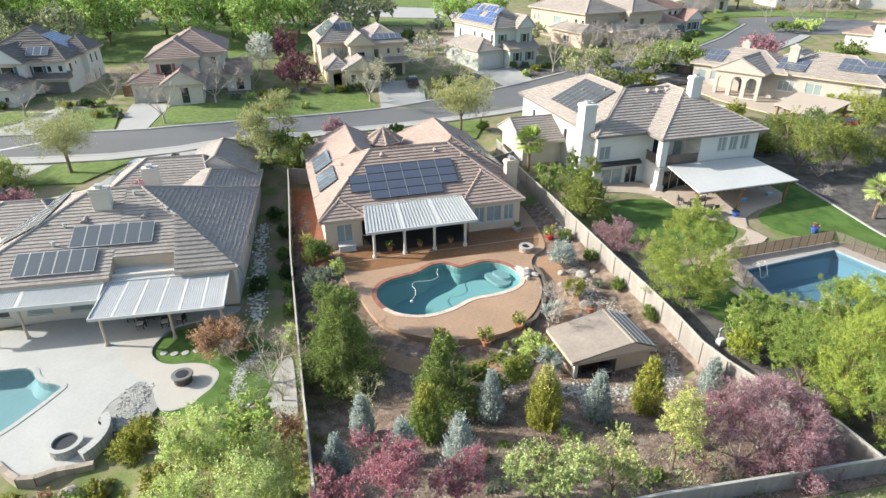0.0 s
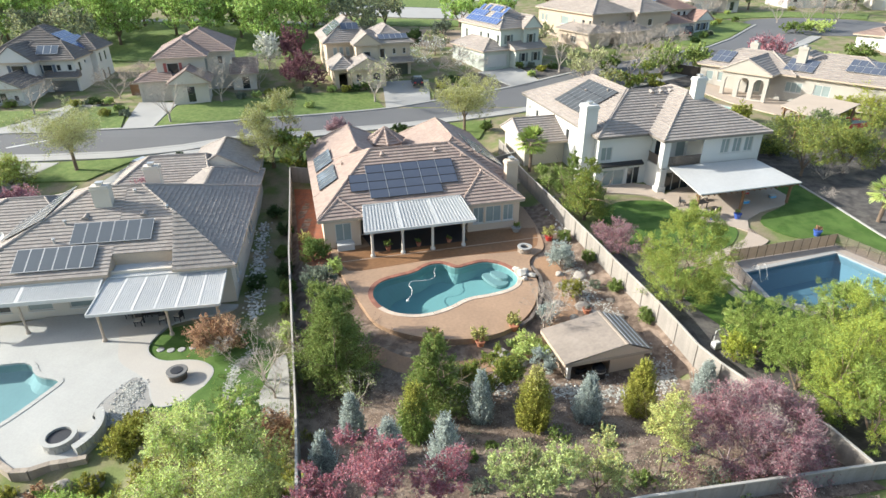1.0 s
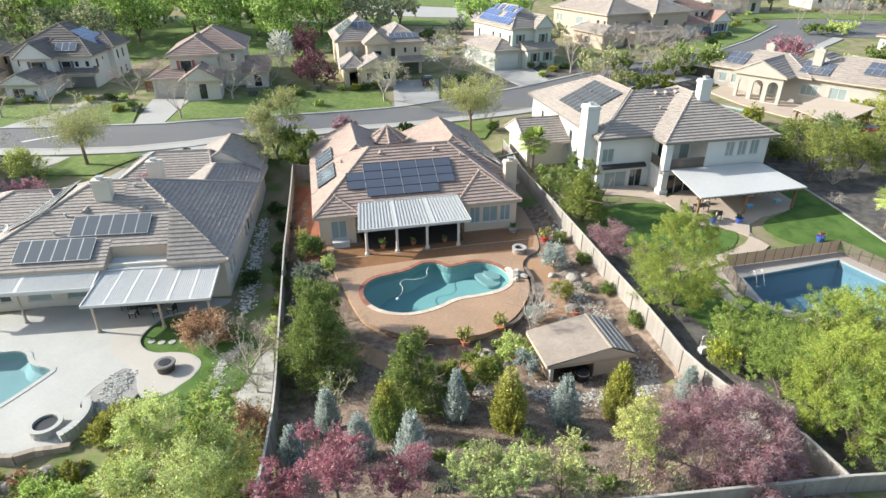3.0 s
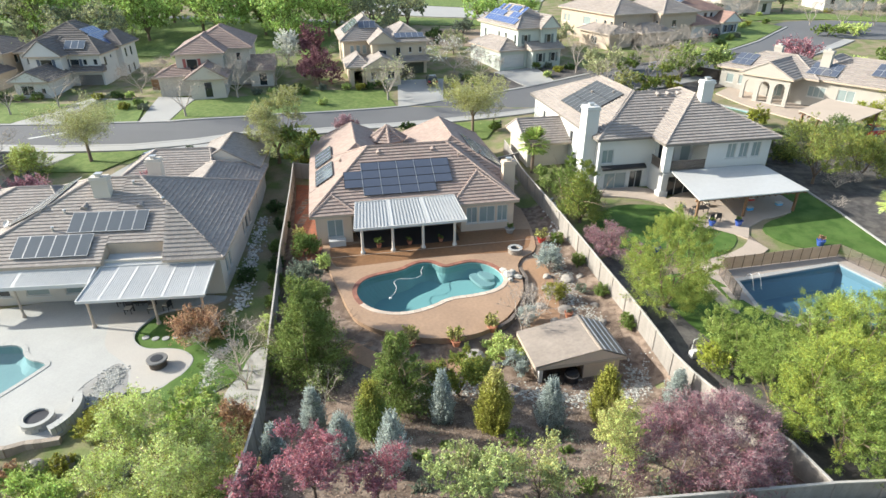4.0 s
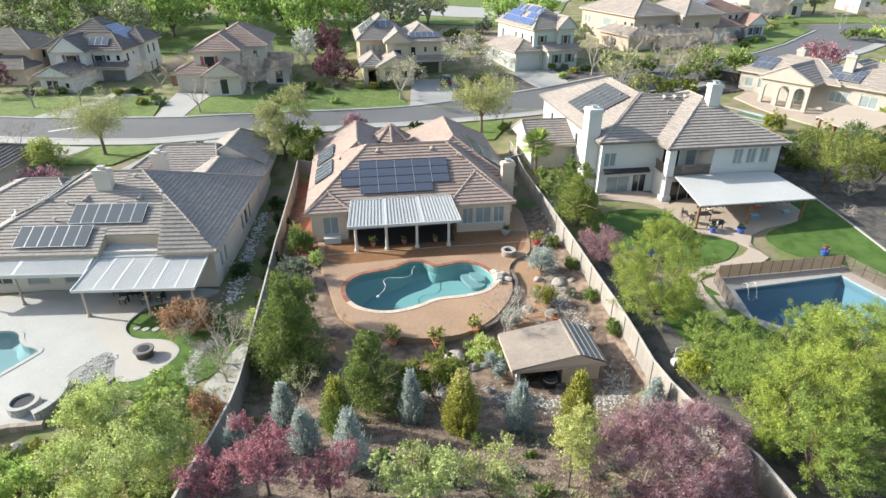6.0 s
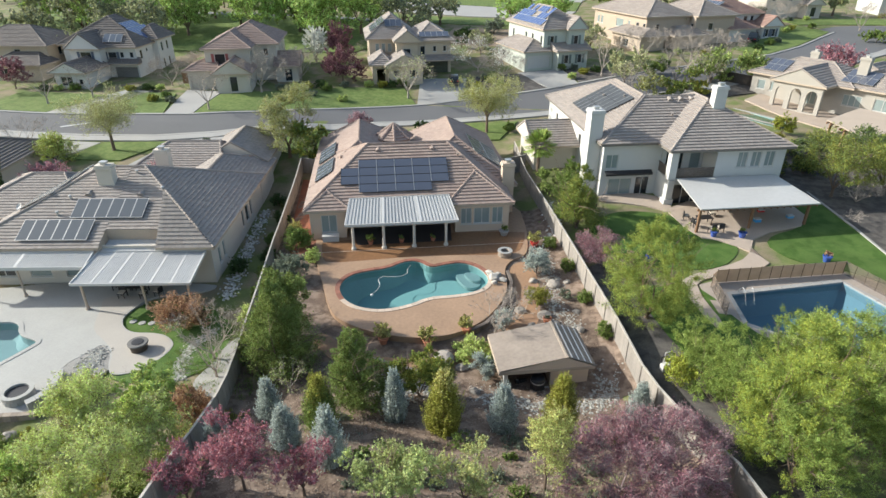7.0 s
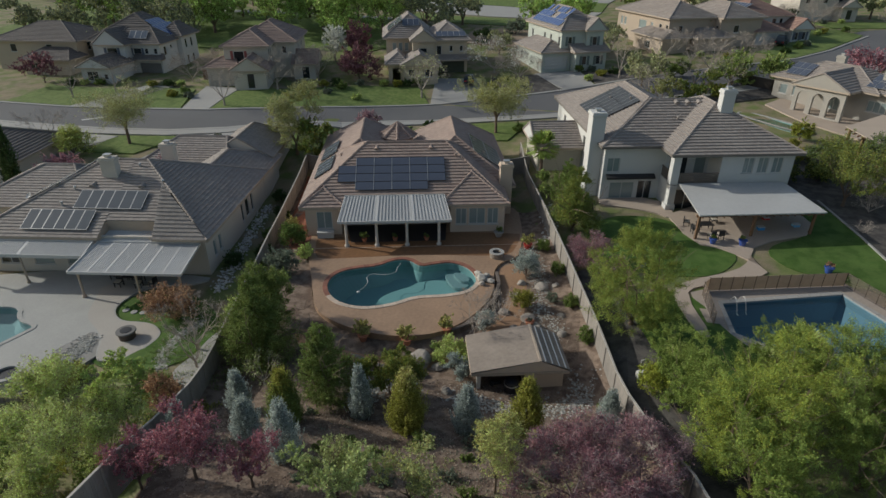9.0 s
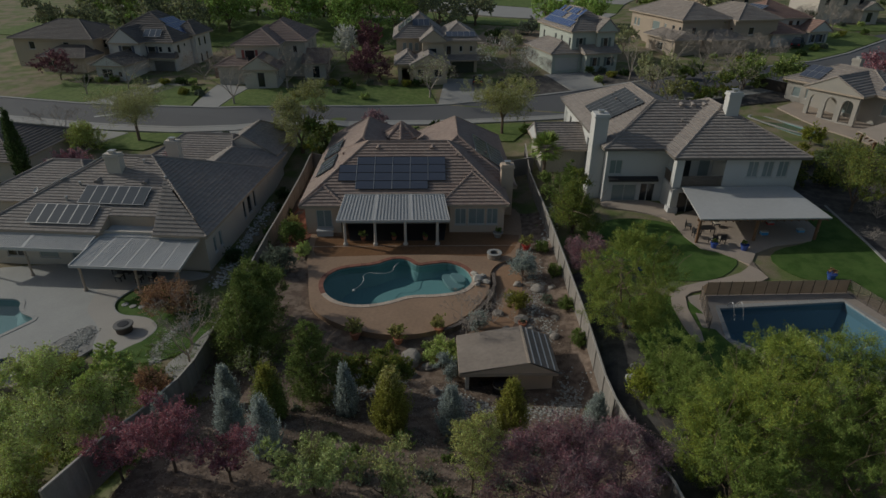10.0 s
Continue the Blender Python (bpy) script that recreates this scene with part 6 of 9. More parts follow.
# H: cream house with an arched loggia
def arch_house():
    o = (40.9, 97.8)
    z = ground_z(*o) + 0.3
    base = local((o[0], o[1], z), -45) @ Matrix.Diagonal((1, 1, 1.08, 1))
    h = thing("house", base, "cream stucco house with an arched loggia and taupe roofs", "house")
    S, R = material("stucco_sand", (0.37, 0.345, 0.31), 0.9, 0.08, 30, 0.4, 0.3), TILE_TAUPE
    kw = dict(frame_mat=TRIM_WHITE, glass_mat=GLASS_GREEN)
    block(h, (-2.8, 5.0, 3.2, 12.0), -0.6, 3.1, S, front=[(1.0, 1.2, 1.5, 1.3, "w"), (3.0, 1.2, 1.5, 1.3, "w")], **kw)
    block(h, (9.0, 24.0, 3.6, 14.0), -0.6, 3.1, S, front=[(1.5, 2.4, 1.3, 1.4, "w"), (5.5, 2.2, 1.3, 1.5, "w")], **kw)
    wall_run(h, (2.4, 3.6), (9.0, 3.6), -0.6, 3.1, S, [(2.2, 2.4, 0.62, 2.2, "d")], **kw)
    # loggia front: three arches
    bm = bmesh.new()
    loops = [[(2.2, -0.6), (9.2, -0.6), (9.2, 3.2), (5.7, 4.9), (2.2, 3.2)]]
    for c in (3.5, 5.7, 7.9):
        loops.append([(c - 0.75, -0.4)] + [(c + 0.75 * math.cos(a), 1.65 + 0.75 * math.sin(a)) for a in np.linspace(math.pi, 0, 9)] + [(c + 0.75, -0.4)])
    edges = []
    for lp in loops:
        vs = [bm.verts.new((x, 0, y)) for x, y in lp]
        edges += [bm.edges.new((a, b)) for a, b in zip(vs, vs[1:] + vs[:1])]
    bmesh.ops.triangle_fill(bm, edges=edges, use_beauty=True)
    ext = bmesh.ops.extrude_face_region(bm, geom=bm.faces[:])["geom"]
    bmesh.ops.translate(bm, verts=[v for v in ext if isinstance(v, bmesh.types.BMVert)], vec=(0, 0.4, 0))
    bmesh.ops.recalc_face_normals(bm, faces=bm.faces[:])
    part("loggia_wall", bm, S, h)
    hip_roof(h, (1.7, 9.7, -0.35, 9.0), 3.15, ((5.7, -0.35, 5.0), (5.7, 9.0, 5.0)), R, gables=("front",), wall=S, course=0.5, width=0.8)
    hip_roof(h, (-3.4, 12.0, 2.6, 12.6), 3.1, ((1.6, 7.6, 5.2), (6.4, 7.6, 5.2)), R, course=0.5, width=0.8)
    hip_roof(h, (8.4, 24.6, 3.0, 14.6), 3.12, ((14, 8.8, 5.6), (18.8, 8.8, 5.6)), R, course=0.5, width=0.8)
    hip_roof(h, (6.0, 14.0, 11.0, 19.0), 3.2, ((10, 11, 5.0), (10, 15.5, 5.0)), R, course=0.5, width=0.8)
    chimney(h, 11.2, 6.0, 1.3, 0.9, 3.0, 6.6, S)
    chimney(h, 2.4, 10.6, 1.2, 0.9, 3.0, 5.9, S)
    solar_array(base, on_slope(9.6, 3.6, 3.55, 0.4), [(c, r) for c in range(4) for r in range(2)], 1.0, 1.65, PV_GLASS, "dark solar panels over the rear eaves")
    solar_array(base, on_slope(-1.6, 3.4, 3.55, 0.42), [(c, r) for c in range(3) for r in range(2)], 1.0, 1.65, PV_GLASS, "dark solar panels on the low roof")
    solar_array(base, on_slope(17.5, 5.0, 4.1, 0.4), [(c, r) for c in range(6) for r in range(2)], 1.0, 1.65, PV_GLASS, "dark solar panels on the end roof")
    fl = thing("patio", Matrix.Identity(4), "warm concrete terrace before the loggia", "patio", kind="structure")
    part("paving", drape(world_loop(base, [(-1, -1.0), (3, -2.2), (7, -3.4), (14, -4.2), (18, 3.6), (-1, 3.2)]), 0.2, 2.0, 0.5), CONCRETE_TAN, fl)


arch_house()

HP = local((38.9, 90.2, ground_z(38.9, 90.2) + 0.25), -52)
pool("swimming_pool", HP, rounded([(-5.0, -1.2), (4.6, -1.4), (5.2, 0.2), (4.2, 1.4), (-4.6, 1.3), (-5.6, 0.2)], 1), 0.0, 1.4, 0.3, lambda c: CONCRETE, POOL_AQUA, WATER, "small pale turquoise pool below the loggia", 1.2)
def slatted_cover():
    """A tan sheet roof on rafters, standing before the loggia house."""
    t = thing("patio_cover", Matrix.Identity(4), "broad tan patio cover on brown posts before the loggia", "patio cover")
    q = [Vector((43.6, 79.2, 5.1)), Vector((44.9, 71.6, 5.0)), Vector((53.4, 78.4, 5.5)), Vector((49.2, 84.0, 5.6))]
    top, up = Mesh(), Vector((0, 0, 0.1))
    top.poly([p + up for p in q])
    top.poly(q[::-1])
    for p, r in zip(q, q[1:] + q[:1]):
        top.poly([p, r, r + up, p + up])
    part("cover_sheet", top, TRIM_TAN, t)
    for i in range(9):
        m = Mesh()
        p, r = q[0].lerp(q[1], (i + 0.5) / 9), q[3].lerp(q[2], (i + 0.5) / 9)
        m.beam(p + (p - r).normalized() * 0.4 - Vector((0, 0, 0.02)), r - Vector((0, 0, 0.02)), 0.09, 0.18)
        part("rafter", m, WOOD, t)
    for p in (q[0].lerp(q[2], 0.06), q[1].lerp(q[3], 0.06), q[2].lerp(q[0], 0.06), q[0].lerp(q[1], 0.5)):
        m = Mesh()
        m.box(p.x - 0.12, p.x + 0.12, p.y - 0.12, p.y + 0.12, ground_z(p.x, p.y) - 0.3, p.z - 0.03)
        part("post", m, WOOD, t)


slatted_cover()
# ---------------------------------------------------------------- plants
def leaf_cards(rng, centres, size, slim=0.62):
    """Small pointed leaves at the centres, turned at random."""
    n = len(centres)
    d = rng.normal(size=(n, 3))
    d /= np.linalg.norm(d, axis=1)[:, None]
    e = rng.normal(size=(n, 3))
    e -= d * (d * e).sum(1)[:, None]
    e /= np.linalg.norm(e, axis=1)[:, None]
    s = size * rng.uniform(0.55, 1.35, (n, 1))
    d, e = d * s, e * s * slim
    return np.stack([centres - d + e * 0.5, centres - e * 0.9, centres + d + e * 0.5], axis=1)


def crown_points(rng, lobes, count, fill=0.55, rise=0.7, length=0.75, tufts=9, spread=0.2):
    """Leaf places in tufts on branch ends: each tuft is a fan of sprays that grow outwards and up from its lobe (x, y, z, rx, ry, rz)."""
    per = 16
    L = np.array(lobes)
    vol = L[:, 3] * (L[:, 4] + L[:, 5])
    m = max(6, tufts * len(lobes))
    own = rng.choice(len(lobes), m, p=vol / vol.sum())
    d = rng.normal(size=(m, 3))
    d[:, 2] = np.where(d[:, 2] < -0.3, d[:, 2] * 0.5, d[:, 2])
    d /= np.linalg.norm(d, axis=1)[:, None]
    r = (fill + (1 - fill) * rng.uniform(0, 1, (m, 1)) ** 0.5) * rng.uniform(0.65, 1.12, (m, 1))
    centre = L[own, :3] + d * r * L[own, 3:]
    scale = L[own, 3:].mean(1)
    n = max(8, count // per)
    t = rng.integers(0, m, n)
    start = centre[t] + rng.normal(size=(n, 3)) * scale[t][:, None] * np.array([spread, spread, spread * 0.65])
    way = d[t] * 0.8 + np.array([0, 0, rise]) + rng.normal(size=(n, 3)) * 0.4
    way /= np.linalg.norm(way, axis=1)[:, None]
    reach = scale[t][:, None] * length * rng.uniform(0.35, 1.0, (n, 1))
    s = rng.uniform(-0.45, 0.75, (n * per, 1))
    wide = np.repeat(scale[t][:, None], per, axis=0) * 0.06 * (1.1 - np.abs(s))
    return np.repeat(start, per, axis=0) + np.repeat(way * reach, per, axis=0) * s + rng.normal(size=(n * per, 3)) * wide


def limb(shape, rng, p, d, length, r, depth, spread=0.6, twist=0.25, tips=None, split=3):
    """A limb that bends, tapers and forks."""
    p, d = Vector(p), Vector(d).normalized()
    steps = 3
    for i in range(steps):
        q = p + d * (length / steps)
        r1 = r * 0.86
        shape.tube(p, q, r, r1, 5 if depth > 2 else 3, False)
        p, r = q, r1
        d = (d + Vector(rng.normal(size=3) * twist * 0.5) + Vector((0, 0, 0.05))).normalized()
    if tips is not None:
        tips.append(tuple(p))
    if depth > 0:
        for i in range(split):
            n = (d + Vector(rng.normal(size=3)) * spread).normalized()
            if n.z < -0.1:
                n.z *= -0.5
            limb(shape, rng, p, n, length * rng.uniform(0.6, 0.82), r * 0.66, depth - 1, spread, twist, tips, split)


def tree(at, height, width, leaf, count, size, label, seed, name="tree", bark=BARK, clear=0.25, lobes=9, category="tree", group="", trunk=None, second=None, lean=0.0, shape="round", fill=0.55, slim=0.62, plume=False):
    """A broad-leaved tree: tapered trunk, limbs into the crown, many small leaves in uneven lobes."""
    rng = np.random.default_rng(seed)
    airy = fill < 0.35 and size < 0.21 and not plume
    count, size = (int(count * 4.6), size * 0.37) if plume else (int(count * 4.2), size * 0.4) if airy else (int(count * 3.4), size * 0.47) if size < 0.16 else (int(count * 1.1), size * 0.74)
    z = ground_z(*at[:2]) if len(at) < 3 else at[2]
    t = thing(name, pose(at[0], at[1], z - 0.05), label, category, group)
    r = trunk or max(0.05, height * 0.022)
    wood, tips = Mesh(), []
    base = height * clear
    wood.tube((0, 0, -0.15), (0, 0, 0.25), r * 1.5, r * 1.05, 8)
    wood.tube((0, 0, 0.25), (lean * 0.3, 0, max(0.3, base)), r * 1.05, r * 0.85, 8)
    for i in range(5):
        a = 2 * math.pi * (i + rng.uniform(-0.3, 0.3)) / 5
        limb(wood, rng, (lean * 0.3, 0, base * 0.95), (math.cos(a) * (0.42 if airy else 0.6), math.sin(a) * (0.42 if airy else 0.6), 1.0), (height - base) * (0.3 if airy else 0.38), r * 0.55, 3 if airy else 2 if size < 0.16 else 1, 0.5, 0.3, tips, 3 if airy else 2)
    part("trunk", wood, bark, t)
    lb = []
    hw, hc = width / 2, (height - base)
    for i in range(lobes):
        a, k = 2.4 * i + rng.uniform(-0.4, 0.4), (i + 0.5) / lobes
        if shape == "round":
            rad = hw * 0.68 * math.sin(math.pi * min(0.92, 0.28 + 0.62 * k)) * rng.uniform(0.45, 1.15)
            zc = base + hc * (0.2 + 0.62 * k)
            q = hw * rng.uniform(0.36, 0.52)
        elif shape == "cone":
            rad = hw * 0.6 * (1 - k) * rng.uniform(0.8, 1.1)
            zc = base + hc * (0.1 + 0.8 * k)
            q = hw * (0.62 - 0.42 * k) * rng.uniform(0.9, 1.1)
        elif shape == "egg":
            rad = hw * 0.72 * math.sin(math.pi * (0.26 + 0.68 * k)) * rng.uniform(0.7, 1.08)
            zc = base + hc * (0.12 + 0.76 * k)
            q = hw * (0.4 - 0.16 * k) * rng.uniform(0.85, 1.1)
        elif shape == "vase":
            rad = hw * (0.25 + 0.55 * k) * rng.uniform(0.6, 1.05)
            zc = base + hc * (0.25 + 0.6 * k * rng.uniform(0.75, 1.1))
            q = hw * rng.uniform(0.3, 0.45)
        else:
            rad = hw * 0.78 * math.sqrt(rng.uniform(0.05, 1))
            zc = base + hc * rng.uniform(0.15, 0.84) * (1.05 - 0.35 * (rad / hw) ** 2)
            q = hw * rng.uniform(0.22, 0.4)
        lb.append((math.cos(a) * rad + lean, math.sin(a) * rad, zc, q, q, min(q * rng.uniform(0.75, 1.0), hc * 0.35)))
    pts = crown_points(rng, lb, count, fill, 0.85, 0.66, 11, 0.095) if plume else crown_points(rng, lb, count, fill, length=0.6 if airy else 0.75, tufts=22 if airy else 18, spread=0.14 if airy else 0.18)
    pts[:, 2] = np.maximum(pts[:, 2], 0.08)
    if second is not None:
        cut = rng.uniform(size=len(pts)) < second[1]
        quads("crown", leaf_cards(rng, pts[cut], size, slim), 3, second[0], t)
        pts = pts[~cut]
    quads("crown", leaf_cards(rng, pts, size, slim), 3, leaf, t)
    return t


def conifer(at, height, width, leaf, count, size, label, seed, name="conifer", category="conifer", tip=0.06, waist=0.3, second=None, group=""):
    """A dense conical evergreen: trunk and upswept sprays from the ground to the tip."""
    rng = np.random.default_rng(seed)
    count, size = int(count * 2.7), size * 0.62
    z = ground_z(*at[:2])
    t = thing(name, pose(at[0], at[1], z - 0.04), label, category, group)
    wood = Mesh()
    wood.tube((0, 0, -0.15), (0, 0, height * 0.9), max(0.03, width * 0.045), 0.012, 6)
    for i in range(26):
        k = rng.uniform(0.05, 0.85)
        a = rng.uniform(0, 6.28)
        rr = width / 2 * 0.7 * (1 - k)
        wood.tube((0, 0, height * k), (math.cos(a) * rr, math.sin(a) * rr, height * k + rr * 0.6), 0.018, 0.008, 4, False)
    part("trunk", wood, BARK, t)
    m = 16
    n = count // m
    k = rng.uniform(0, 1, n) ** 1.2
    prof = np.where(k < waist, 0.7 + 0.3 * k / waist, (1 - (k - waist) / (1 - waist)) ** 0.8 * (1 - tip) + tip)
    a = rng.uniform(0, 2 * math.pi, n)
    # sprays gather into upright plumes, with gaps between them
    plume = rng.uniform(0, 2 * math.pi, 26)
    lump = 0.86 + 0.2 * np.cos(a * 7 + plume[(k * 8).astype(int)]) * np.cos(a * 3 + seed) + rng.normal(size=n) * 0.13
    r = width / 2 * prof * lump * rng.uniform(0.7, 1.0, n)
    c = np.stack([np.cos(a) * r, np.sin(a) * r, 0.05 + height * 0.93 * k], axis=1)
    s = np.tile(np.linspace(-0.5, 0.7, m), n)
    reach = rng.uniform(0.6, 1.35, (n, 1)) * width * 0.15
    out = np.stack([np.cos(a) * 0.75, np.sin(a) * 0.75, np.full(n, 2.3)], axis=1) * reach
    wide = (0.75 - s)[:, None] * width * 0.02
    pts = np.repeat(c, m, axis=0) + np.repeat(out, m, axis=0) * s[:, None] + rng.normal(size=(n * m, 3)) * wide
    pts[:, 2] = np.maximum(pts[:, 2], 0.05)
    if second is not None:
        cut = pts[:, 2] + rng.normal(size=len(pts)) * height * 0.12 > height * second[1]
        quads("foliage", leaf_cards(rng, pts[cut], size), 3, second[0], t)
        pts = pts[~cut]
    quads("foliage", leaf_cards(rng, pts, size), 3, leaf, t)
    return t


def bush(at, height, width, leaf, count, size, label, seed, name="shrub", category="shrub", group="", fill=0.6):
    """A low shrub: short stems under an uneven dome of leaves."""
    rng = np.random.default_rng(seed)
    count, size = int(count * 1.8), size * 0.71
    z = ground_z(*at[:2]) if len(at) < 3 else at[2]
    t = thing(name, pose(at[0], at[1], z - 0.03), label, category, group)
    wood = Mesh()
    for i in range(6):
        a = rng.uniform(0, 6.28)
        wood.tube((0, 0, -0.1), (math.cos(a) * width * 0.25, math.sin(a) * width * 0.25, height * 0.6), 0.02 + width * 0.008, 0.01, 5, False)
    part("stem", wood, BARK, t)
    lb = [(0, 0, height * 0.45, width * 0.4, width * 0.4, height * 0.47)]
    for i in range(5):
        a = 2.4 * i + rng.uniform(-0.5, 0.5)
        q = width * rng.uniform(0.2, 0.28)
        lb.append((math.cos(a) * width * 0.26, math.sin(a) * width * 0.26, height * rng.uniform(0.3, 0.62), q, q, height * 0.34))
    pts = crown_points(rng, lb, count, fill)
    pts[:, 2] = np.maximum(pts[:, 2], 0.04)
    quads("foliage", leaf_cards(rng, pts, size), 3, leaf, t)
    return t


def bare_tree(at, height, spread, label, seed, bark=BARK_PALE, depth=4, name="bare_tree", leaf=None, count=0, size=0.1, clear=0.2, r=None, category="tree", twigs=4):
    """A leafless tree of forking twigs, with a few buds where there are any."""
    rng = np.random.default_rng(seed)
    z = ground_z(*at[:2])
    t = thing(name, pose(at[0], at[1], z - 0.05), label, category)
    wood, tips = Mesh(), []
    r = r or height * 0.02
    wood.tube((0, 0, -0.15), (0, 0, height * clear), r * 1.4, r, 7)
    for i in range(5):
        a = 2 * math.pi * i / 5 + rng.uniform(-0.4, 0.4)
        k = spread / height
        limb(wood, rng, (0, 0, height * clear * 0.95), (math.cos(a) * k, math.sin(a) * k, 0.9), height * 0.32, r * 0.6, depth - 1, 0.42, 0.22, tips, 3)
    part("trunk", wood, bark, t)
    tp = np.array(tips)
    n = min(len(tp) * twigs, 5000)
    root = tp[rng.integers(0, len(tp), n)]
    way = root * np.array([1, 1, 0.4]) / np.maximum(np.linalg.norm(root, axis=1), 0.3)[:, None] + rng.normal(size=(n, 3)) * 0.6
    way = way / np.linalg.norm(way, axis=1)[:, None] * height * rng.uniform(0.05, 0.13, (n, 1))
    side = np.cross(way, rng.normal(size=(n, 3)))
    side *= (0.006 + height * 0.0011) / np.linalg.norm(side, axis=1)[:, None]
    tagged(quads("twig_spray", np.stack([root - side, root + side, root + way], axis=1), 3, bark, t), kind="stuff")
    if leaf is not None and count:
        tp = np.array(tips)
        pts = tp[rng.integers(0, len(tp), count)] + rng.normal(size=(count, 3)) * height * 0.045
        quads("blossom", leaf_cards(rng, pts, size), 3, leaf, t)
    return t


# the slope behind the pool
tree((-7.4, 30.4), 7.3, 5.2, LEAF_OAK, 18000, 0.12, "dense dark green broad-leaved tree by the fence", 1, clear=0.03, lobes=26, shape="cone", second=(LEAF_GREEN, 0.4), fill=0.6)
tree((-8.2, 33.4), 5.6, 3.6, LEAF_OAK, 8000, 0.13, "dense dark green broad-leaved tree by the fence", 2, clear=0.05, lobes=10, second=(LEAF_GREEN, 0.35), fill=0.7)
tree((-0.8, 26.4), 6.3, 4.0, LEAF_OAK, 14000, 0.11, "mid-green conical evergreen tree on the slope", 3, clear=0.04, lobes=14, shape="cone", second=(LEAF_GREEN, 0.5), fill=0.7)
conifer((-1.7, 23.3), 3.6, 2.1, LEAF_GREEN, 8000, 0.08, "dark green juniper on the mulch slope", 4, second=(LEAF_OLIVE, 0.75))
SPRUCE = [((-5.3, 24.4), 2.9, 1.7), ((-5.9, 20.2), 2.5, 1.4), ((0.0, 20.0), 3.4, 2.0), ((-2.8, 21.2), 2.6, 1.8), ((1.9, 25.3), 3.6, 1.6), ((8.0, 25.6), 3.2, 1.9), ((15.8, 28.5), 2.5, 1.7)]
for i, (p, hh, ww) in enumerate(SPRUCE):
    conifer(p, hh * 1.04, ww * 0.9, LEAF_BLUE, 6500, 0.075, "blue-grey young spruce on the mulch slope", 10 + i, name="spruce", group="blue spruces on the slope")
conifer((4.8, 24.7), 4.0, 2.2, LEAF_OLIVE, 9000, 0.085, "olive-gold upright arborvitae on the mulch slope", 20, name="arborvitae", waist=0.35, second=(LEAF_YELLOW, 0.9), group="arborvitae on the slope")
conifer((11.2, 26.5), 3.8, 2.0, LEAF_OLIVE, 8000, 0.085, "olive-gold upright arborvitae on the mulch slope", 21, name="arborvitae", waist=0.35, group="arborvitae on the slope")
tree((2.7, 28.2), 4.4, 4.0, LEAF_GREEN, 10000, 0.12, "yellow-green spreading shrub tree", 22, clear=0.04, lobes=12, shape="cloud", second=(LEAF_OLIVE, 0.5), fill=0.6)
tree((10.3, 20.3), 5.4, 2.9, LEAF_YELLOW, 4000, 0.1, "young tree with yellow spring leaves", 23, clear=0.2, lobes=15, trunk=0.06, second=(LEAF_LIME, 0.35), fill=0.3, shape="round")
tree((3.6, 17.9), 4.5, 4.2, LEAF_PALE, 4200, 0.14, "young tree with pale green spring leaves", 24, clear=0.15, lobes=13, trunk=0.07, second=(LEAF_LIME, 0.15), fill=0.2, shape="cloud")
tree((6.8, 18.3), 3.5, 3.4, LEAF_PALE, 2100, 0.13, "sparse young tree with pale green leaves", 25, clear=0.15, lobes=11, trunk=0.06, second=(LEAF_YELLOW, 0.4), fill=0.2, shape="cloud")
tree((-2.9, 17.2), 4.6, 3.9, LEAF_PURPLE, 4600, 0.11, "purple-leaved plum tree on the slope", 26, clear=0.2, lobes=11, trunk=0.07, second=(LEAF_PINK, 0.3), fill=0.25, shape="vase")
tree((-0.2, 17.4), 3.2, 2.9, LEAF_PURPLE, 2500, 0.11, "small purple-leaved plum tree on the slope", 27, clear=0.2, lobes=9, trunk=0.06, second=(LEAF_PINK, 0.3), fill=0.25, shape="vase")
tree((-5.2, 16.4), 3.4, 3.2, LEAF_PURPLE, 2300, 0.11, "small purple-leaved plum tree by the fence", 28, clear=0.2, lobes=9, trunk=0.06, second=(LEAF_PINK, 0.3), fill=0.25, shape="vase")
for i, (p, hh, sp) in enumerate([((13.8, 21.0), 3.9, 3.2), ((15.5, 22.2), 4.0, 3.3), ((17.0, 23.0), 3.5, 2.8), ((14.9, 20.2), 3.0, 2.8)]):
    bare_tree(p, hh, sp, "dusky mauve plum tree with tiny blossoms on bare twigs", 29 + i, bark=BARK_MAUVE, depth=5, name="plum_tree", leaf=LEAF_PINK if i == 2 else LEAF_MAUVE, count=12000, size=0.045, clear=0.06, twigs=7)
bush((6.4, 31.3), 1.9, 1.7, LEAF_BLUE, 4000, 0.07, "blue-grey rounded juniper beside the shed", 31)
bush((7.3, 36.5), 1.6, 1.5, LEAF_BLUE, 3200, 0.07, "blue-grey rounded shrub below the deck", 32)
bush((5.2, 33.3), 1.2, 2.6, LEAF_LIME, 4000, 0.09, "low bright green shrub below the deck", 33)
bush((6.6, 32.6), 1.0, 1.4, LEAF_LIME, 2500, 0.09, "low bright green shrub below the deck", 34)
for i, p in enumerate([(12.0, 45.3), (13.3, 40.7), (14.5, 36.3), (10.5, 49.1)]):
    bush(p, 1.25, 1.25, LEAF_GREEN, 3000, 0.07, "clipped round green box bush on mulch", 40 + i, name="box_bush", group="clipped box bushes by the fence", fill=0.85)
bush((9.4, 44.7), 2.4, 2.3, LEAF_BLUE, 4500, 0.09, "pale blue-grey spruce shrub beside the deck", 45)
bush((9.6, 40.0), 1.7, 1.8, LEAF_OLIVE, 3500, 0.08, "golden-olive shrub among rocks", 46)
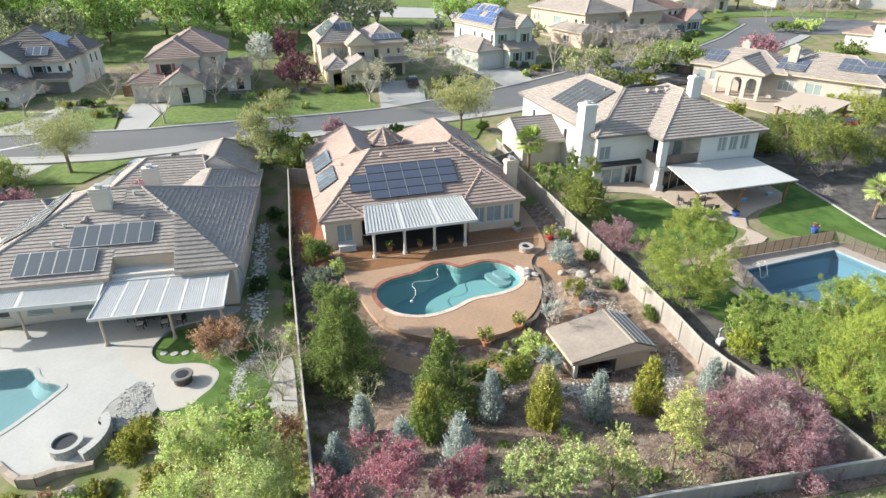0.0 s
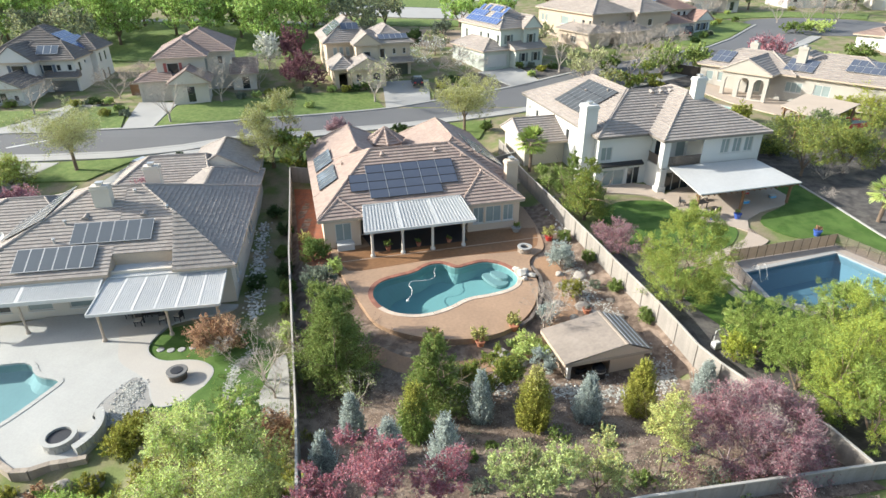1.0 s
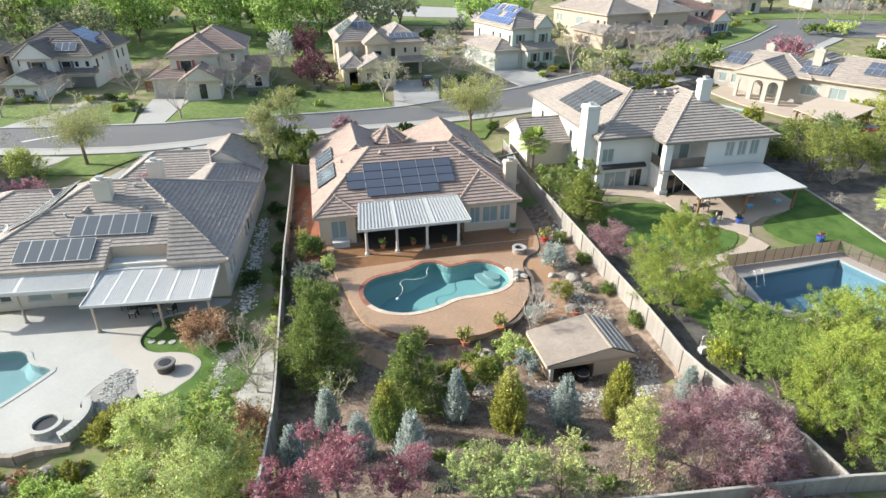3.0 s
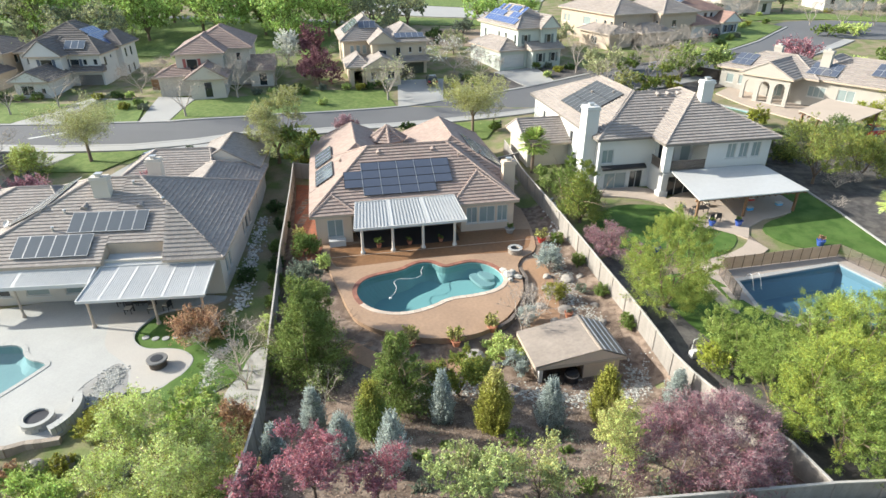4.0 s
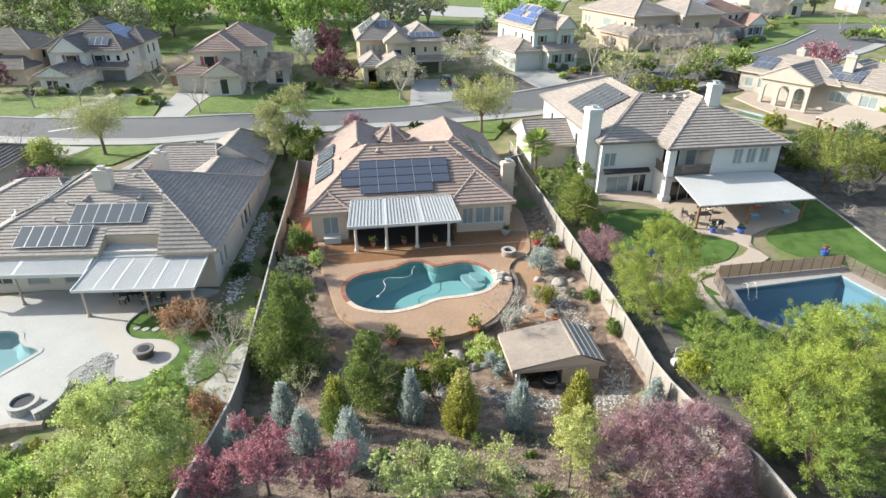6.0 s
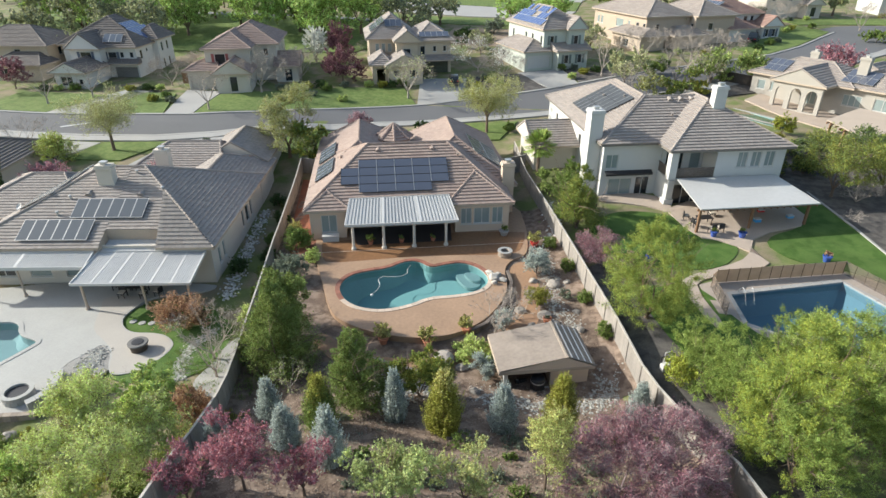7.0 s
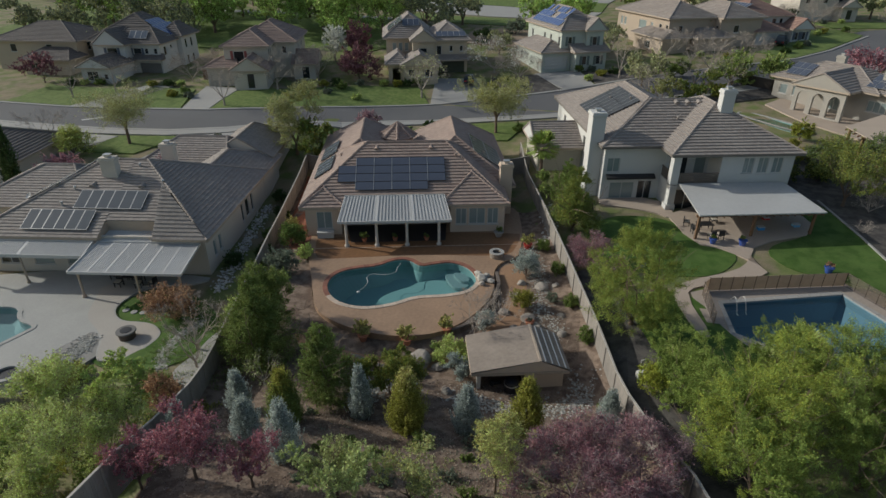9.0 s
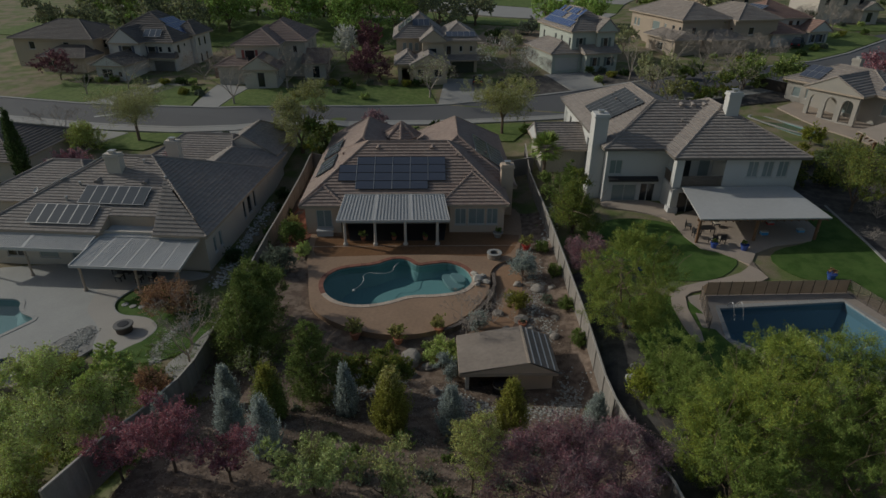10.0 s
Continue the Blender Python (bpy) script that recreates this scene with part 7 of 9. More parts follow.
bush((11.8, 41.4), 0.7, 1.1, LEAF_GREY, 1200, 0.07, "low grey-green shrub on mulch", 47)
bush((-10.7, 40.4), 2.7, 2.6, LEAF_GREY, 6000, 0.1, "grey-green rounded shrub beside the deck", 48)
bush((-12.0, 45.2), 2.6, 2.4, LEAF_GREEN, 4500, 0.12, "leafy green shrub by the fence", 49)
bush((-9.9, 43.2), 1.5, 1.5, LEAF_LIME, 2500, 0.1, "yellow-green shrub beside the deck", 50)
bush((-13.6, 48.6), 1.5, 1.2, LEAF_YELLOW, 800, 0.1, "sparse yellow-leaved shrub on red bark", 51, fill=0.2)
bare_tree((-5.6, 27.6), 2.8, 2.0, "small bare tree with cream buds", 52, leaf=LEAF_PALE, count=420, size=0.055, depth=3)
bare_tree((8.2, 37.6), 3.2, 2.4, "bare grey-twigged shrub below the deck", 53, depth=4, clear=0.05)
bare_tree((6.8, 35.0), 3.6, 1.6, "bare grey-twigged tree beside the shed", 54, depth=4, clear=0.25)
for i, (x, y, w) in enumerate([(4.0, 21.6, 0.9), (5.8, 21.2, 0.7), (8.0, 20.6, 1.1), (8.6, 22.6, 0.8), (1.6, 18.6, 1.1), (12.4, 18.6, 2.2), (2.4, 22.4, 0.8), (12.9, 25.2, 1.2), (11.5, 21.4, 1.0), (6.0, 23.2, 1.5), (-1.0, 24.6, 0.8), (-4.2, 22.6, 0.8)]):
    bush((x, y), w * 0.5, w, LEAF_GREY if i % 3 else LEAF_GREEN, 900, 0.07, "low green ground shrub on mulch", 60 + i, name="ground_shrub", group="low shrubs on the slope")

# the pale-patio garden
tree((-10.9, 18.2), 6.2, 6.8, LEAF_LIME, 15000, 0.14, "large tree with fresh lime-green leaves", 80, clear=0.1, lobes=22, second=(LEAF_SPRING, 0.25), fill=0.15, shape="cloud", lean=0.4)
tree((-10.5, 21.5), 6.1, 3.4, LEAF_LIME, 5500, 0.14, "young tree with fresh lime-green leaves", 82, clear=0.35, lobes=12, trunk=0.08, second=(LEAF_BRIGHT, 0.3), fill=0.3, shape="cloud")
tree((-18.3, 19.0), 3.6, 3.8, LEAF_BRIGHT, 6000, 0.14, "bushy bright green tree below the wall", 83, clear=0.1, lobes=10, second=(LEAF_LIME, 0.4), shape="cloud")
bush((-9.3, 23.2), 3.2, 2.0, LEAF_RUST, 3500, 0.1, "dark reddish-brown shrub by the fence", 84)
bush((-16.6, 33.6), 2.9, 3.9, LEAF_RUST, 6500, 0.1, "large rust-brown shrub beside the patio cover", 85, fill=0.5)
bare_tree((-12.2, 30.2), 4.4, 3.6, "bare many-stemmed tree on the lawn", 86, depth=4, clear=0.12, twigs=5)
bare_tree((-10.9, 28.2), 3.4, 2.2, "bare many-stemmed tree in gravel", 87, depth=4, clear=0.2)
bush((-18.6, 24.6), 1.6, 2.6, LEAF_OLIVE, 4000, 0.1, "olive-brown shrub below the patio wall", 88)
bush((-20.5, 20.6), 1.4, 2.6, LEAF_GREEN, 3000, 0.1, "green shrub below the patio wall", 89)
for i, (x, y, w, hh, mt) in enumerate([(-11.8, 34.6, 1.6, 1.8, LEAF_LIME), (-12.8, 38.4, 1.4, 1.2, LEAF_GREEN), (-13.3, 41.2, 1.6, 1.5, LEAF_GREEN), (-14.4, 44.0, 1.5, 1.4, LEAF_DARK), (-16.4, 51.6, 1.6, 1.6, LEAF_DARK), (-15.6, 47.6, 1.5, 1.3, LEAF_GREEN), (-18.2, 55.4, 1.8, 1.6, LEAF_DARK), (-16.3, 42.2, 1.8, 1.5, LEAF_DARK)]):
    bush((x, y), hh, w, mt, 2200, 0.1, "green shrub in the side garden", 90 + i, group="side garden shrubs")

# the white house's garden
tree((17.5, 38.2), 8.6, 7.6, LEAF_PINE, 26000, 0.14, "large feathery yellow-green tree behind the fence", 110, clear=0.03, lobes=46, second=(LEAF_OLIVE, 0.3), fill=0.6, shape="egg", slim=0.36, plume=True)
PINES = [((19.9, 31.0), 4.6, 4.6), ((24.6, 28.0), 7.4, 6.4), ((21.6, 24.4), 7.0, 6.0), ((28.4, 31.2), 6.6, 6.0), ((27.2, 25.0), 6.6, 5.4), ((31.5, 27.5), 7.5, 6.0), ((25.2, 31.4), 5.8, 5.4), ((30.4, 30.6), 6.4, 5.6), ((34.4, 29.0), 7.2, 6.2), ((20.6, 27.4), 5.2, 5.2), ((22.0, 22.8), 5.6, 5.2)]
for i, (p, hh, ww) in enumerate(PINES):
    tree(p, hh, ww, LEAF_PINE, 13000, 0.14, "spreading bright green pine beside the pool", 111 + i, name="pine_tree", clear=0.03, lobes=38, second=(LEAF_PINE_GOLD if i in (1, 2, 5) else LEAF_GREEN, 0.45), fill=0.5, shape="cloud", group="pines beside the pool", slim=0.32, plume=True)
tree((12.9, 52.4), 7.0, 4.8, LEAF_GREEN, 10000, 0.13, "green conical tree behind the fence", 120, clear=0.04, lobes=12, shape="cone", second=(LEAF_OLIVE, 0.35))
tree((12.0, 55.6), 6.6, 3.6, LEAF_GREEN, 6000, 0.14, "slim dark green tree behind the fence", 121, clear=0.04, lobes=9, shape="cone", second=(LEAF_GREEN, 0.4))
tree((10.2, 59.2), 3.6, 3.6, LEAF_GREEN, 4000, 0.14, "green shrubby tree behind the fence", 122, clear=0.05, lobes=9, second=(LEAF_LIME, 0.3), shape="cloud")
for i, p in enumerate([(14.3, 47.4), (15.3, 45.2), (14.8, 46.3)]):
    bare_tree(p, 2.7, 2.4, "dusky mauve twiggy plum shrub behind the fence", 123 + i, bark=BARK_MAUVE, depth=5, name="plum_shrub", leaf=LEAF_MAUVE, count=2600, size=0.06, clear=0.05, category="shrub")
bush((18.3, 30.4), 2.4, 2.0, LEAF_PINE_GOLD, 3000, 0.08, "golden-green shrub beside the fence", 129)
bush((20.3, 34.6), 1.6, 2.2, LEAF_LIME, 2500, 0.1, "lime-green shrub behind the fence", 125)


def palm(at, height, label, seed, big=1.0):
    rng = np.random.default_rng(seed)
    t = thing("palm", pose(at[0], at[1], ground_z(*at) - 0.05), label, "palm")
    tr = Mesh()
    for i in range(8):
        tr.tube((0, 0, height * 0.55 * i / 8 - 0.1), (0, 0, height * 0.55 * (i + 1) / 8), 0.2, 0.17, 8)
    part("trunk", tr, BARK, t)
    fr = []
    for k in range(84):
        a, e = rng.uniform(0, 6.28), rng.uniform(-0.7, 1.3)
        d = Vector((math.cos(a) * math.cos(e), math.sin(a) * math.cos(e), math.sin(e)))
        side = d.cross(Vector((0, 0, 1))).normalized()
        o = Vector((0, 0, height * 0.55)) + d * 0.8 * big
        for j in range(9):
            f = (j - 4) / 4
            tip = o + (d + side * f * 0.8).normalized() * rng.uniform(0.75, 1.05) * big - Vector((0, 0, 0.15 * abs(f)))
            fr += [o - side * 0.05 * big, o + side * 0.05 * big, tip + side * 0.03 * big, tip - side * 0.03 * big]
    quads("frond_crown", [tuple(p) for p in fr], 4, LEAF_PINE if big > 1 else LEAF_LIME, t)


palm((8.9, 64.6), 6.4, "fan palm with bright green fronds beside the fence", 130, 1.15)
palm((41.0, 52.2), 5.6, "slender palm with yellow-green fronds on dark soil", 131)
palm((26.4, 33.4), 4.6, "short yellow-green palm among the pines", 132)

# street trees
tree((-44.8, 65.4), 7.4, 10.8, LEAF_SPRING, 7000, 0.17, "spreading street tree with olive spring leaves", 140, clear=0.34, lobes=20, trunk=0.2, fill=0.25, shape="vase", second=(LEAF_OLIVE, 0.25))
tree((-21.4, 66.4), 9.8, 8.2, LEAF_SPRING, 8000, 0.2, "spreading street tree with olive spring leaves", 141, clear=0.15, lobes=16, second=(LEAF_OLIVE, 0.3), fill=0.25, shape="cloud")
tree((-18.2, 65.2), 6.0, 5.6, LEAF_GREEN, 5000, 0.22, "green tree beside the house front", 142, clear=0.1, lobes=11, second=(LEAF_OLIVE, 0.4), shape="cloud")
tree((1.5, 80.8), 7.6, 10.8, LEAF_SPRING, 7000, 0.2, "spreading street tree with golden-olive leaves", 143, clear=0.3, lobes=20, trunk=0.2, second=(LEAF_OLIVE, 0.35), fill=0.25, shape="vase")
tree((-15.2, 76.0), 3.6, 3.6, LEAF_PINK, 2500, 0.18, "small mauve blossoming tree", 144, clear=0.25, lobes=8, fill=0.2, bark=BARK_PALE)
tree((-34.6, 112.0), 6.6, 5.6, LEAF_WHITE, 3500, 0.26, "white blossoming tree behind the houses", 145, clear=0.15, lobes=10)
tree((-25.8, 101.2), 5.6, 7.6, LEAF_PLUM, 6000, 0.24, "dark purple plum tree beside the house", 146, clear=0.12, lobes=12)
tree((-30.4, 114.0), 7.0, 6.0, LEAF_PLUM, 4500, 0.26, "dark purple plum tree behind the house", 147, clear=0.15, lobes=10)
tree((57.6, 113.6), 4.4, 9.0, LEAF_PINK, 3500, 0.24, "mauve plum tree at the street corner", 148, clear=0.1, lobes=12, second=(LEAF_PURPLE, 0.5), fill=0.2)
tree((22.1, 104.4), 5.8, 8.6, LEAF_SPRING, 4500, 0.26, "olive-green tree by the street", 149, clear=0.12, lobes=12, fill=0.25, shape="cloud")
tree((36.0, 105.5), 5.4, 6.8, LEAF_GREEN, 5000, 0.26, "dense green tree by the street", 150, clear=0.05, lobes=12, second=(LEAF_LIME, 0.25))
tree((42.4, 108.0), 4.6, 5.8, LEAF_GREEN, 4000, 0.26, "dense green tree by the street", 151, clear=0.05, lobes=10, second=(LEAF_LIME, 0.35))
tree((49.6, 110.6), 2.6, 3.6, LEAF_LIME, 1800, 0.22, "round lime-green tree by the street", 152, clear=0.05, lobes=7)
tree((-50.6, 62.0), 3.8, 4.8, LEAF_LIME, 5000, 0.155, "round yellow-green tree beside a grey roof", 153, clear=0.03, lobes=14, second=(LEAF_OLIVE, 0.4), fill=0.65)
bare_tree((-39.8, 80.6), 6.2, 4.0, "bare street tree on the lawn", 160, depth=4)
bare_tree((-36.0, 90.5), 6.4, 6.0, "bare spreading tree before the house", 161, depth=5)
bare_tree((-12.8, 95.0), 7.0, 4.6, "bare street tree with pale twigs", 162, depth=4, leaf=LEAF_SPRING, count=500, size=0.16)
bare_tree((-3.0, 109.0), 7.0, 9.0, "bare spreading grey tree between the drives", 163, depth=5, clear=0.1, leaf=LEAF_WHITE, count=900, size=0.14)
bare_tree((1.8, 106.0), 5.5, 6.0, "bare spreading grey tree beside the garage", 164, depth=5, clear=0.1)
bare_tree((18.6, 108.0), 7.0, 4.0, "bare street tree with thin grey twigs", 165, depth=4)
bare_tree((30.7, 114.8), 6.5, 5.0, "bare street tree with thin grey twigs", 166, depth=4)
bare_tree((35.0, 118.0), 6.0, 5.0, "bare street tree with thin grey twigs", 167, depth=4)
bare_tree((-47.5, 96.0), 6.5, 6.5, "bare grey tree between two houses", 168, depth=5, clear=0.1)
bare_tree((-61.0, 83.5), 6.0, 5.0, "bare street tree before the white house", 169, depth=4)
bare_tree((-66.0, 79.8), 6.0, 4.0, "bare street tree with thin grey twigs", 170, depth=4)
bare_tree((-55.5, 63.0), 5.5, 4.0, "bare tree beside the forecourt", 171, depth=4)
tree((-31.5, 54.5), 4.6, 4.6, LEAF_PINK, 3500, 0.18, "mauve blossoming tree beside the house", 172, clear=0.2, lobes=9, second=(LEAF_PURPLE, 0.4), fill=0.2)
tree((-42.5, 52.0), 5.0, 5.4, LEAF_PINK, 4000, 0.18, "mauve blossoming tree beside the house", 173, clear=0.2, lobes=10, second=(LEAF_PURPLE, 0.4), fill=0.2)

# right-hand bank
for i, (p, hh, ww, lf) in enumerate([((39.2, 63.4), 7.4, 8.0, LEAF_OAK), ((44.5, 64.5), 7.0, 7.0, LEAF_OAK), ((49, 66), 7.0, 7.0, LEAF_OAK), ((45, 71), 5.6, 6.0, LEAF_GREEN), ((53.0, 62), 6.5, 7.0, LEAF_GREEN), ((59.0, 84.0), 5.0, 7.0, LEAF_PINE_GOLD), ((64.0, 86.0), 5.0, 7.0, LEAF_PINE_GOLD), ((54.5, 82.5), 4.4, 4.0, LEAF_PINE_GOLD), ((48.5, 83.5), 3.6, 2.2, LEAF_PINE_GOLD), ((40.4, 83.2), 3.4, 3.2, LEAF_PINE_GOLD), ((37.6, 76), 2.4, 4.0, LEAF_OLIVE), ((40.5, 74.5), 2.6, 4.0, LEAF_GREEN), ((35, 70), 2.4, 4.6, LEAF_DARK), ((38.5, 69.5), 2.0, 3.6, LEAF_DARK), ((43.5, 78), 2.4, 3.6, LEAF_GREY)]):
    tree(p, hh, ww, lf, 6000 if hh > 5.5 else 3500, 0.155, "leafy yellow-green tree on the bank" if hh > 4.5 else "low leafy shrub on the bank", 180 + i, clear=0.12 if hh > 3 else 0.03, lobes=16, second=(LEAF_GREY if lf is LEAF_GREEN else LEAF_OLIVE, 0.35), group="trees on the bank", fill=0.55, shape="cloud")
bare_tree((41.2, 62.4), 3.0, 3.4, "bare pale shrub on dark soil", 190, depth=5, clear=0.05)
bare_tree((44.6, 57.4), 2.2, 3.0, "bare pale shrub on dark soil", 191, depth=4, clear=0.05)
bare_tree((39.0, 57.5), 1.6, 2.2, "bare pale shrub on dark soil", 193, depth=4, clear=0.05)
bare_tree((31.2, 22.6), 3.6, 3.4, "bare tangled shrub beside the pines", 192, depth=5, clear=0.05)

# the park beyond and woods to the horizon
OAKS = [(-118, 141), (-104, 134), (-92, 129), (-82, 138), (-72, 131), (-64, 141), (-56, 132), (-48, 138), (-40, 129), (-33, 137), (-98, 149), (-76, 151), (-58, 153), (-44, 151), (-34, 149), (-88, 159)]
for i, (x, y) in enumerate(OAKS):
    tree((x, y), 12.5 + (i * 7 % 4), 13 + (i * 5 % 5), LEAF_BRIGHT, 12000, 0.34, "tall spreading oak with fresh green leaves", 200 + i, name="oak_tree", clear=0.14, lobes=28, trunk=0.34, group="oaks in the park", second=(LEAF_GREEN, 0.3), shape="cloud", fill=0.5)
for i, (x, y) in enumerate([(-104, 122), (-96, 128), (-112, 134), (-86, 124), (-120, 126), (-100, 136), (-76, 122), (-24, 142), (-17, 150), (-27, 154)]):
    tree((x, y), 8.0 + (i * 3 % 4), 10 + (i * 5 % 4), LEAF_SPRING, 5000, 0.36, "hazy grey-olive tree in early leaf", 230 + i, clear=0.15, lobes=14, trunk=0.3, group="grey-olive trees in the park", second=(LEAF_GREY, 0.4), shape="cloud", fill=0.3)
for i, (x, y) in enumerate([(1, 150), (6, 156), (10, 148)]):
    tree((x, y), 9.0, 9.0, LEAF_BRIGHT, 5000, 0.36, "bright green tree behind the pale green house", 245 + i, clear=0.1, lobes=14, trunk=0.3, group="bright trees behind the houses", shape="cloud", fill=0.45)
bush((-3.2, 141.0), 4.2, 4.6, LEAF_GREY, 2500, 0.22, "grey-green rounded shrub on bare earth", 250)
bush((-8.6, 136.0), 2.6, 2.8, LEAF_DARK, 1500, 0.2, "dark green shrub at the edge of bare earth", 251)


def far_woods():
    """Crowns of far trees out to the hills."""
    rng = np.random.default_rng(300)
    for mat, count, lab, keep in ((LEAF_SPRING, 150, "hazy grey-olive woodland beyond the houses", 0), (LEAF_GREEN, 110, "green woodland beyond the houses", 1)):
        pts, wood = [], Mesh()
        for i in range(count):
            y = rng.uniform(165, 420)
            x = rng.uniform(-0.95, 0.9) * y
            if -36 < x < 14 and y < 235:
                continue
            z, hh, ww = ground_z(x, y), rng.uniform(6, 12), rng.uniform(7, 13)
            lb = [(x + rng.normal() * ww * 0.2, y + rng.normal() * ww * 0.2, z + hh * rng.uniform(0.4, 0.8), ww * 0.28, ww * 0.28, hh * 0.22) for _ in range(7)]
            pts.append(crown_points(rng, lb, 520, 0.4))
            wood.tube((x, y, z - 0.3), (x, y, z + hh * 0.55), 0.3, 0.18, 5)
        pts = np.concatenate(pts)
        t = thing("woodland", Matrix.Identity(4), lab, "woodland", kind="stuff")
        quads("crowns", leaf_cards(rng, pts, 0.62), 3, mat, t)
        part("trunks", wood, BARK, t)


far_woods()


# foundation planting and street shrubs across the road
SHRUBS = [(-72, 86.5), (-69.8, 86.9), (-67.2, 87.4), (-57.6, 88.0), (-56.2, 89.0), (-54.6, 88.6), (-53.0, 89.4), (-48.9, 84.4), (-50.6, 83.4), (-47.4, 83.0), (-40.8, 90.6), (-39.0, 91.2), (-33.8, 93.0), (-31.6, 93.8), (-30.0, 95.4), (-28.2, 96.4), (-26.6, 95.0), (-24.4, 97.6), (-20.4, 98.8), (-18.2, 99.0), (-16.6, 99.6), (-14.9, 100.2), (-27.8, 91.4), (-22.4, 90.4), (-2.2, 101.0), (-0.2, 103.6), (1.6, 101.8), (-1.6, 104.8), (13.6, 106.4), (15.6, 109.0), (17.8, 110.4), (11.8, 111.2), (14.0, 111.8), (24.5, 110.5), (27.0, 112.4), (29.6, 113.2), (52.4, 132.0), (54.6, 134.6), (60.0, 146.6), (61.6, 148.6), (49.0, 127.2), (66.6, 151.0), (66.0, 163.5), (70.2, 165.0), (90.5, 172.5), (-7.6, 80.2), (4.6, 82.0), (-33.5, 68.0), (33.2, 121.4), (38.0, 121.0)]
SHRUB_KINDS = [(LEAF_DARK, 1.2, 1.9), (LEAF_GREEN, 1.1, 1.7), (LEAF_GREY, 0.9, 1.6), (LEAF_LIME, 1.0, 1.5), (LEAF_OLIVE, 1.0, 1.8)]
models = []
for i, (x, y) in enumerate(SHRUBS):
    lf, hh, ww = SHRUB_KINDS[i * 3 % 5]
    if i < 10:
        models.append(bush((x, y), hh * (1 + 0.06 * (i % 4)), ww * (1 + 0.08 * (i % 3)), lf, 900, 0.2, "rounded shrub planted along the street", 700 + i, group="street front shrubs", fill=0.7))
    else:
        copy_thing(models[i * 7 % 10], pose(x, y, ground_z(x, y) + 0.08, 0, 0, 37 * i))
for i, (x, y, hh, ww) in enumerate([(26.0, 117.0, 6.5, 5.5), (33.5, 112.5, 6.0, 5.5), (-22.0, 112.5, 6.0, 6.0), (40.5, 118.5, 5.5, 5.0), (58.0, 153.0, 7.0, 8.0), (63.0, 160.0, 6.5, 8.0), (52.0, 151.0, 6.0, 6.0), (-33.0, 100.0, 6.0, 6.0), (76.0, 150.0, 6.0, 5.0), (82.0, 148.0, 6.0, 5.0), (90.0, 150.0, 6.0, 5.0), (-53.0, 92.6, 5.0, 4.5)]):
    bare_tree((x, y), hh, ww, "bare grey-twigged tree between the houses", 760 + i, depth=5, clear=0.12)
for i, (x, y, hh, ww, lf) in enumerate([(17.5, 128.0, 6.0, 6.5, LEAF_SPRING), (34.0, 133.0, 6.0, 6.0, LEAF_SPRING), (-77.6, 86.6, 4.8, 7.4, LEAF_PLUM), (-80.0, 104.0, 7.0, 7.0, LEAF_SPRING), (47.5, 151.5, 4.0, 4.5, LEAF_GREEN), (56.5, 158.0, 4.5, 5.0, LEAF_DARK), (80.0, 140.0, 3.0, 6.5, LEAF_LIME), (74.0, 137.0, 2.6, 5.5, LEAF_GREEN), (-4.0, 122.0, 5.5, 6.0, LEAF_SPRING), (-8.5, 127.0, 5.0, 3.0, LEAF_DARK), (27.5, 108.8, 3.0, 4.0, LEAF_GREEN), (72, 110, 4.5, 5.5, LEAF_GREEN), (64, 106, 4.0, 5.0, LEAF_LIME)]):
    tree((x, y), hh, ww, lf, 3000, 0.26, "leafy tree among the houses", 780 + i, clear=0.12, lobes=12, fill=0.35, shape="cloud", group="trees among the houses")


def weeds(region, count, mat, label, seed, height=0.28):
    """Thin tufts of weeds and dry grass over a stretch of ground."""
    rng = np.random.default_rng(seed)
    x0, x1, y0, y1 = region
    out = []
    for _ in range(count):
        x, y = rng.uniform(x0, x1), rng.uniform(y0, y1)
        if noise.noise(Vector((x * 0.5, y * 0.5, seed))) < -0.05:
            continue
        z = ground_z(x, y)
        for _ in range(9):
            a, l = rng.uniform(0, 6.28), height * rng.uniform(0.5, 1.2)
            b = np.array([x + rng.normal() * 0.09, y + rng.normal() * 0.09, z])
            s = np.array([math.cos(a + 1.57), math.sin(a + 1.57), 0]) * 0.022
            out += [b - s, b + s, b + np.array([math.cos(a) * l * 0.6, math.sin(a) * l * 0.6, l])]
    t = thing("weeds", Matrix.Identity(4), label, "weeds", kind="stuff")
    quads("blades", np.array(out), 3, mat, t)


def bark_chips(box, count, mat, label, seed, size=0.034):
    """Loose flat chips lying on the ground within a box, thicker in patches."""
    rng = np.random.default_rng(seed)
    x0, x1, y0, y1 = box
    out = []
    for _ in range(count):
        x, y = rng.uniform(x0, x1), rng.uniform(y0, y1)
        if not -18.2 + (62 - y) * 0.279 + 0.5 < x < np.interp(y, FR_Y, FR_X) - 0.4:
            continue
        c = np.array([x, y, ground_z(x, y) + 0.075 + rng.uniform(0, 0.02)])
        a, l = rng.uniform(0, 6.28), size * rng.uniform(0.5, 1.5)
        d = np.array([math.cos(a), math.sin(a), rng.normal() * 0.3]) * l
        e = np.array([-math.sin(a), math.cos(a), rng.normal() * 0.3]) * l * rng.uniform(0.3, 0.7)
        out += [c - d - e, c + d - e, c + d + e, c - d + e]
    t = thing("bark_chips", Matrix.Identity(4), label, "mulch", kind="stuff")
    quads("chip_layer", np.array(out), 4, mat, t)


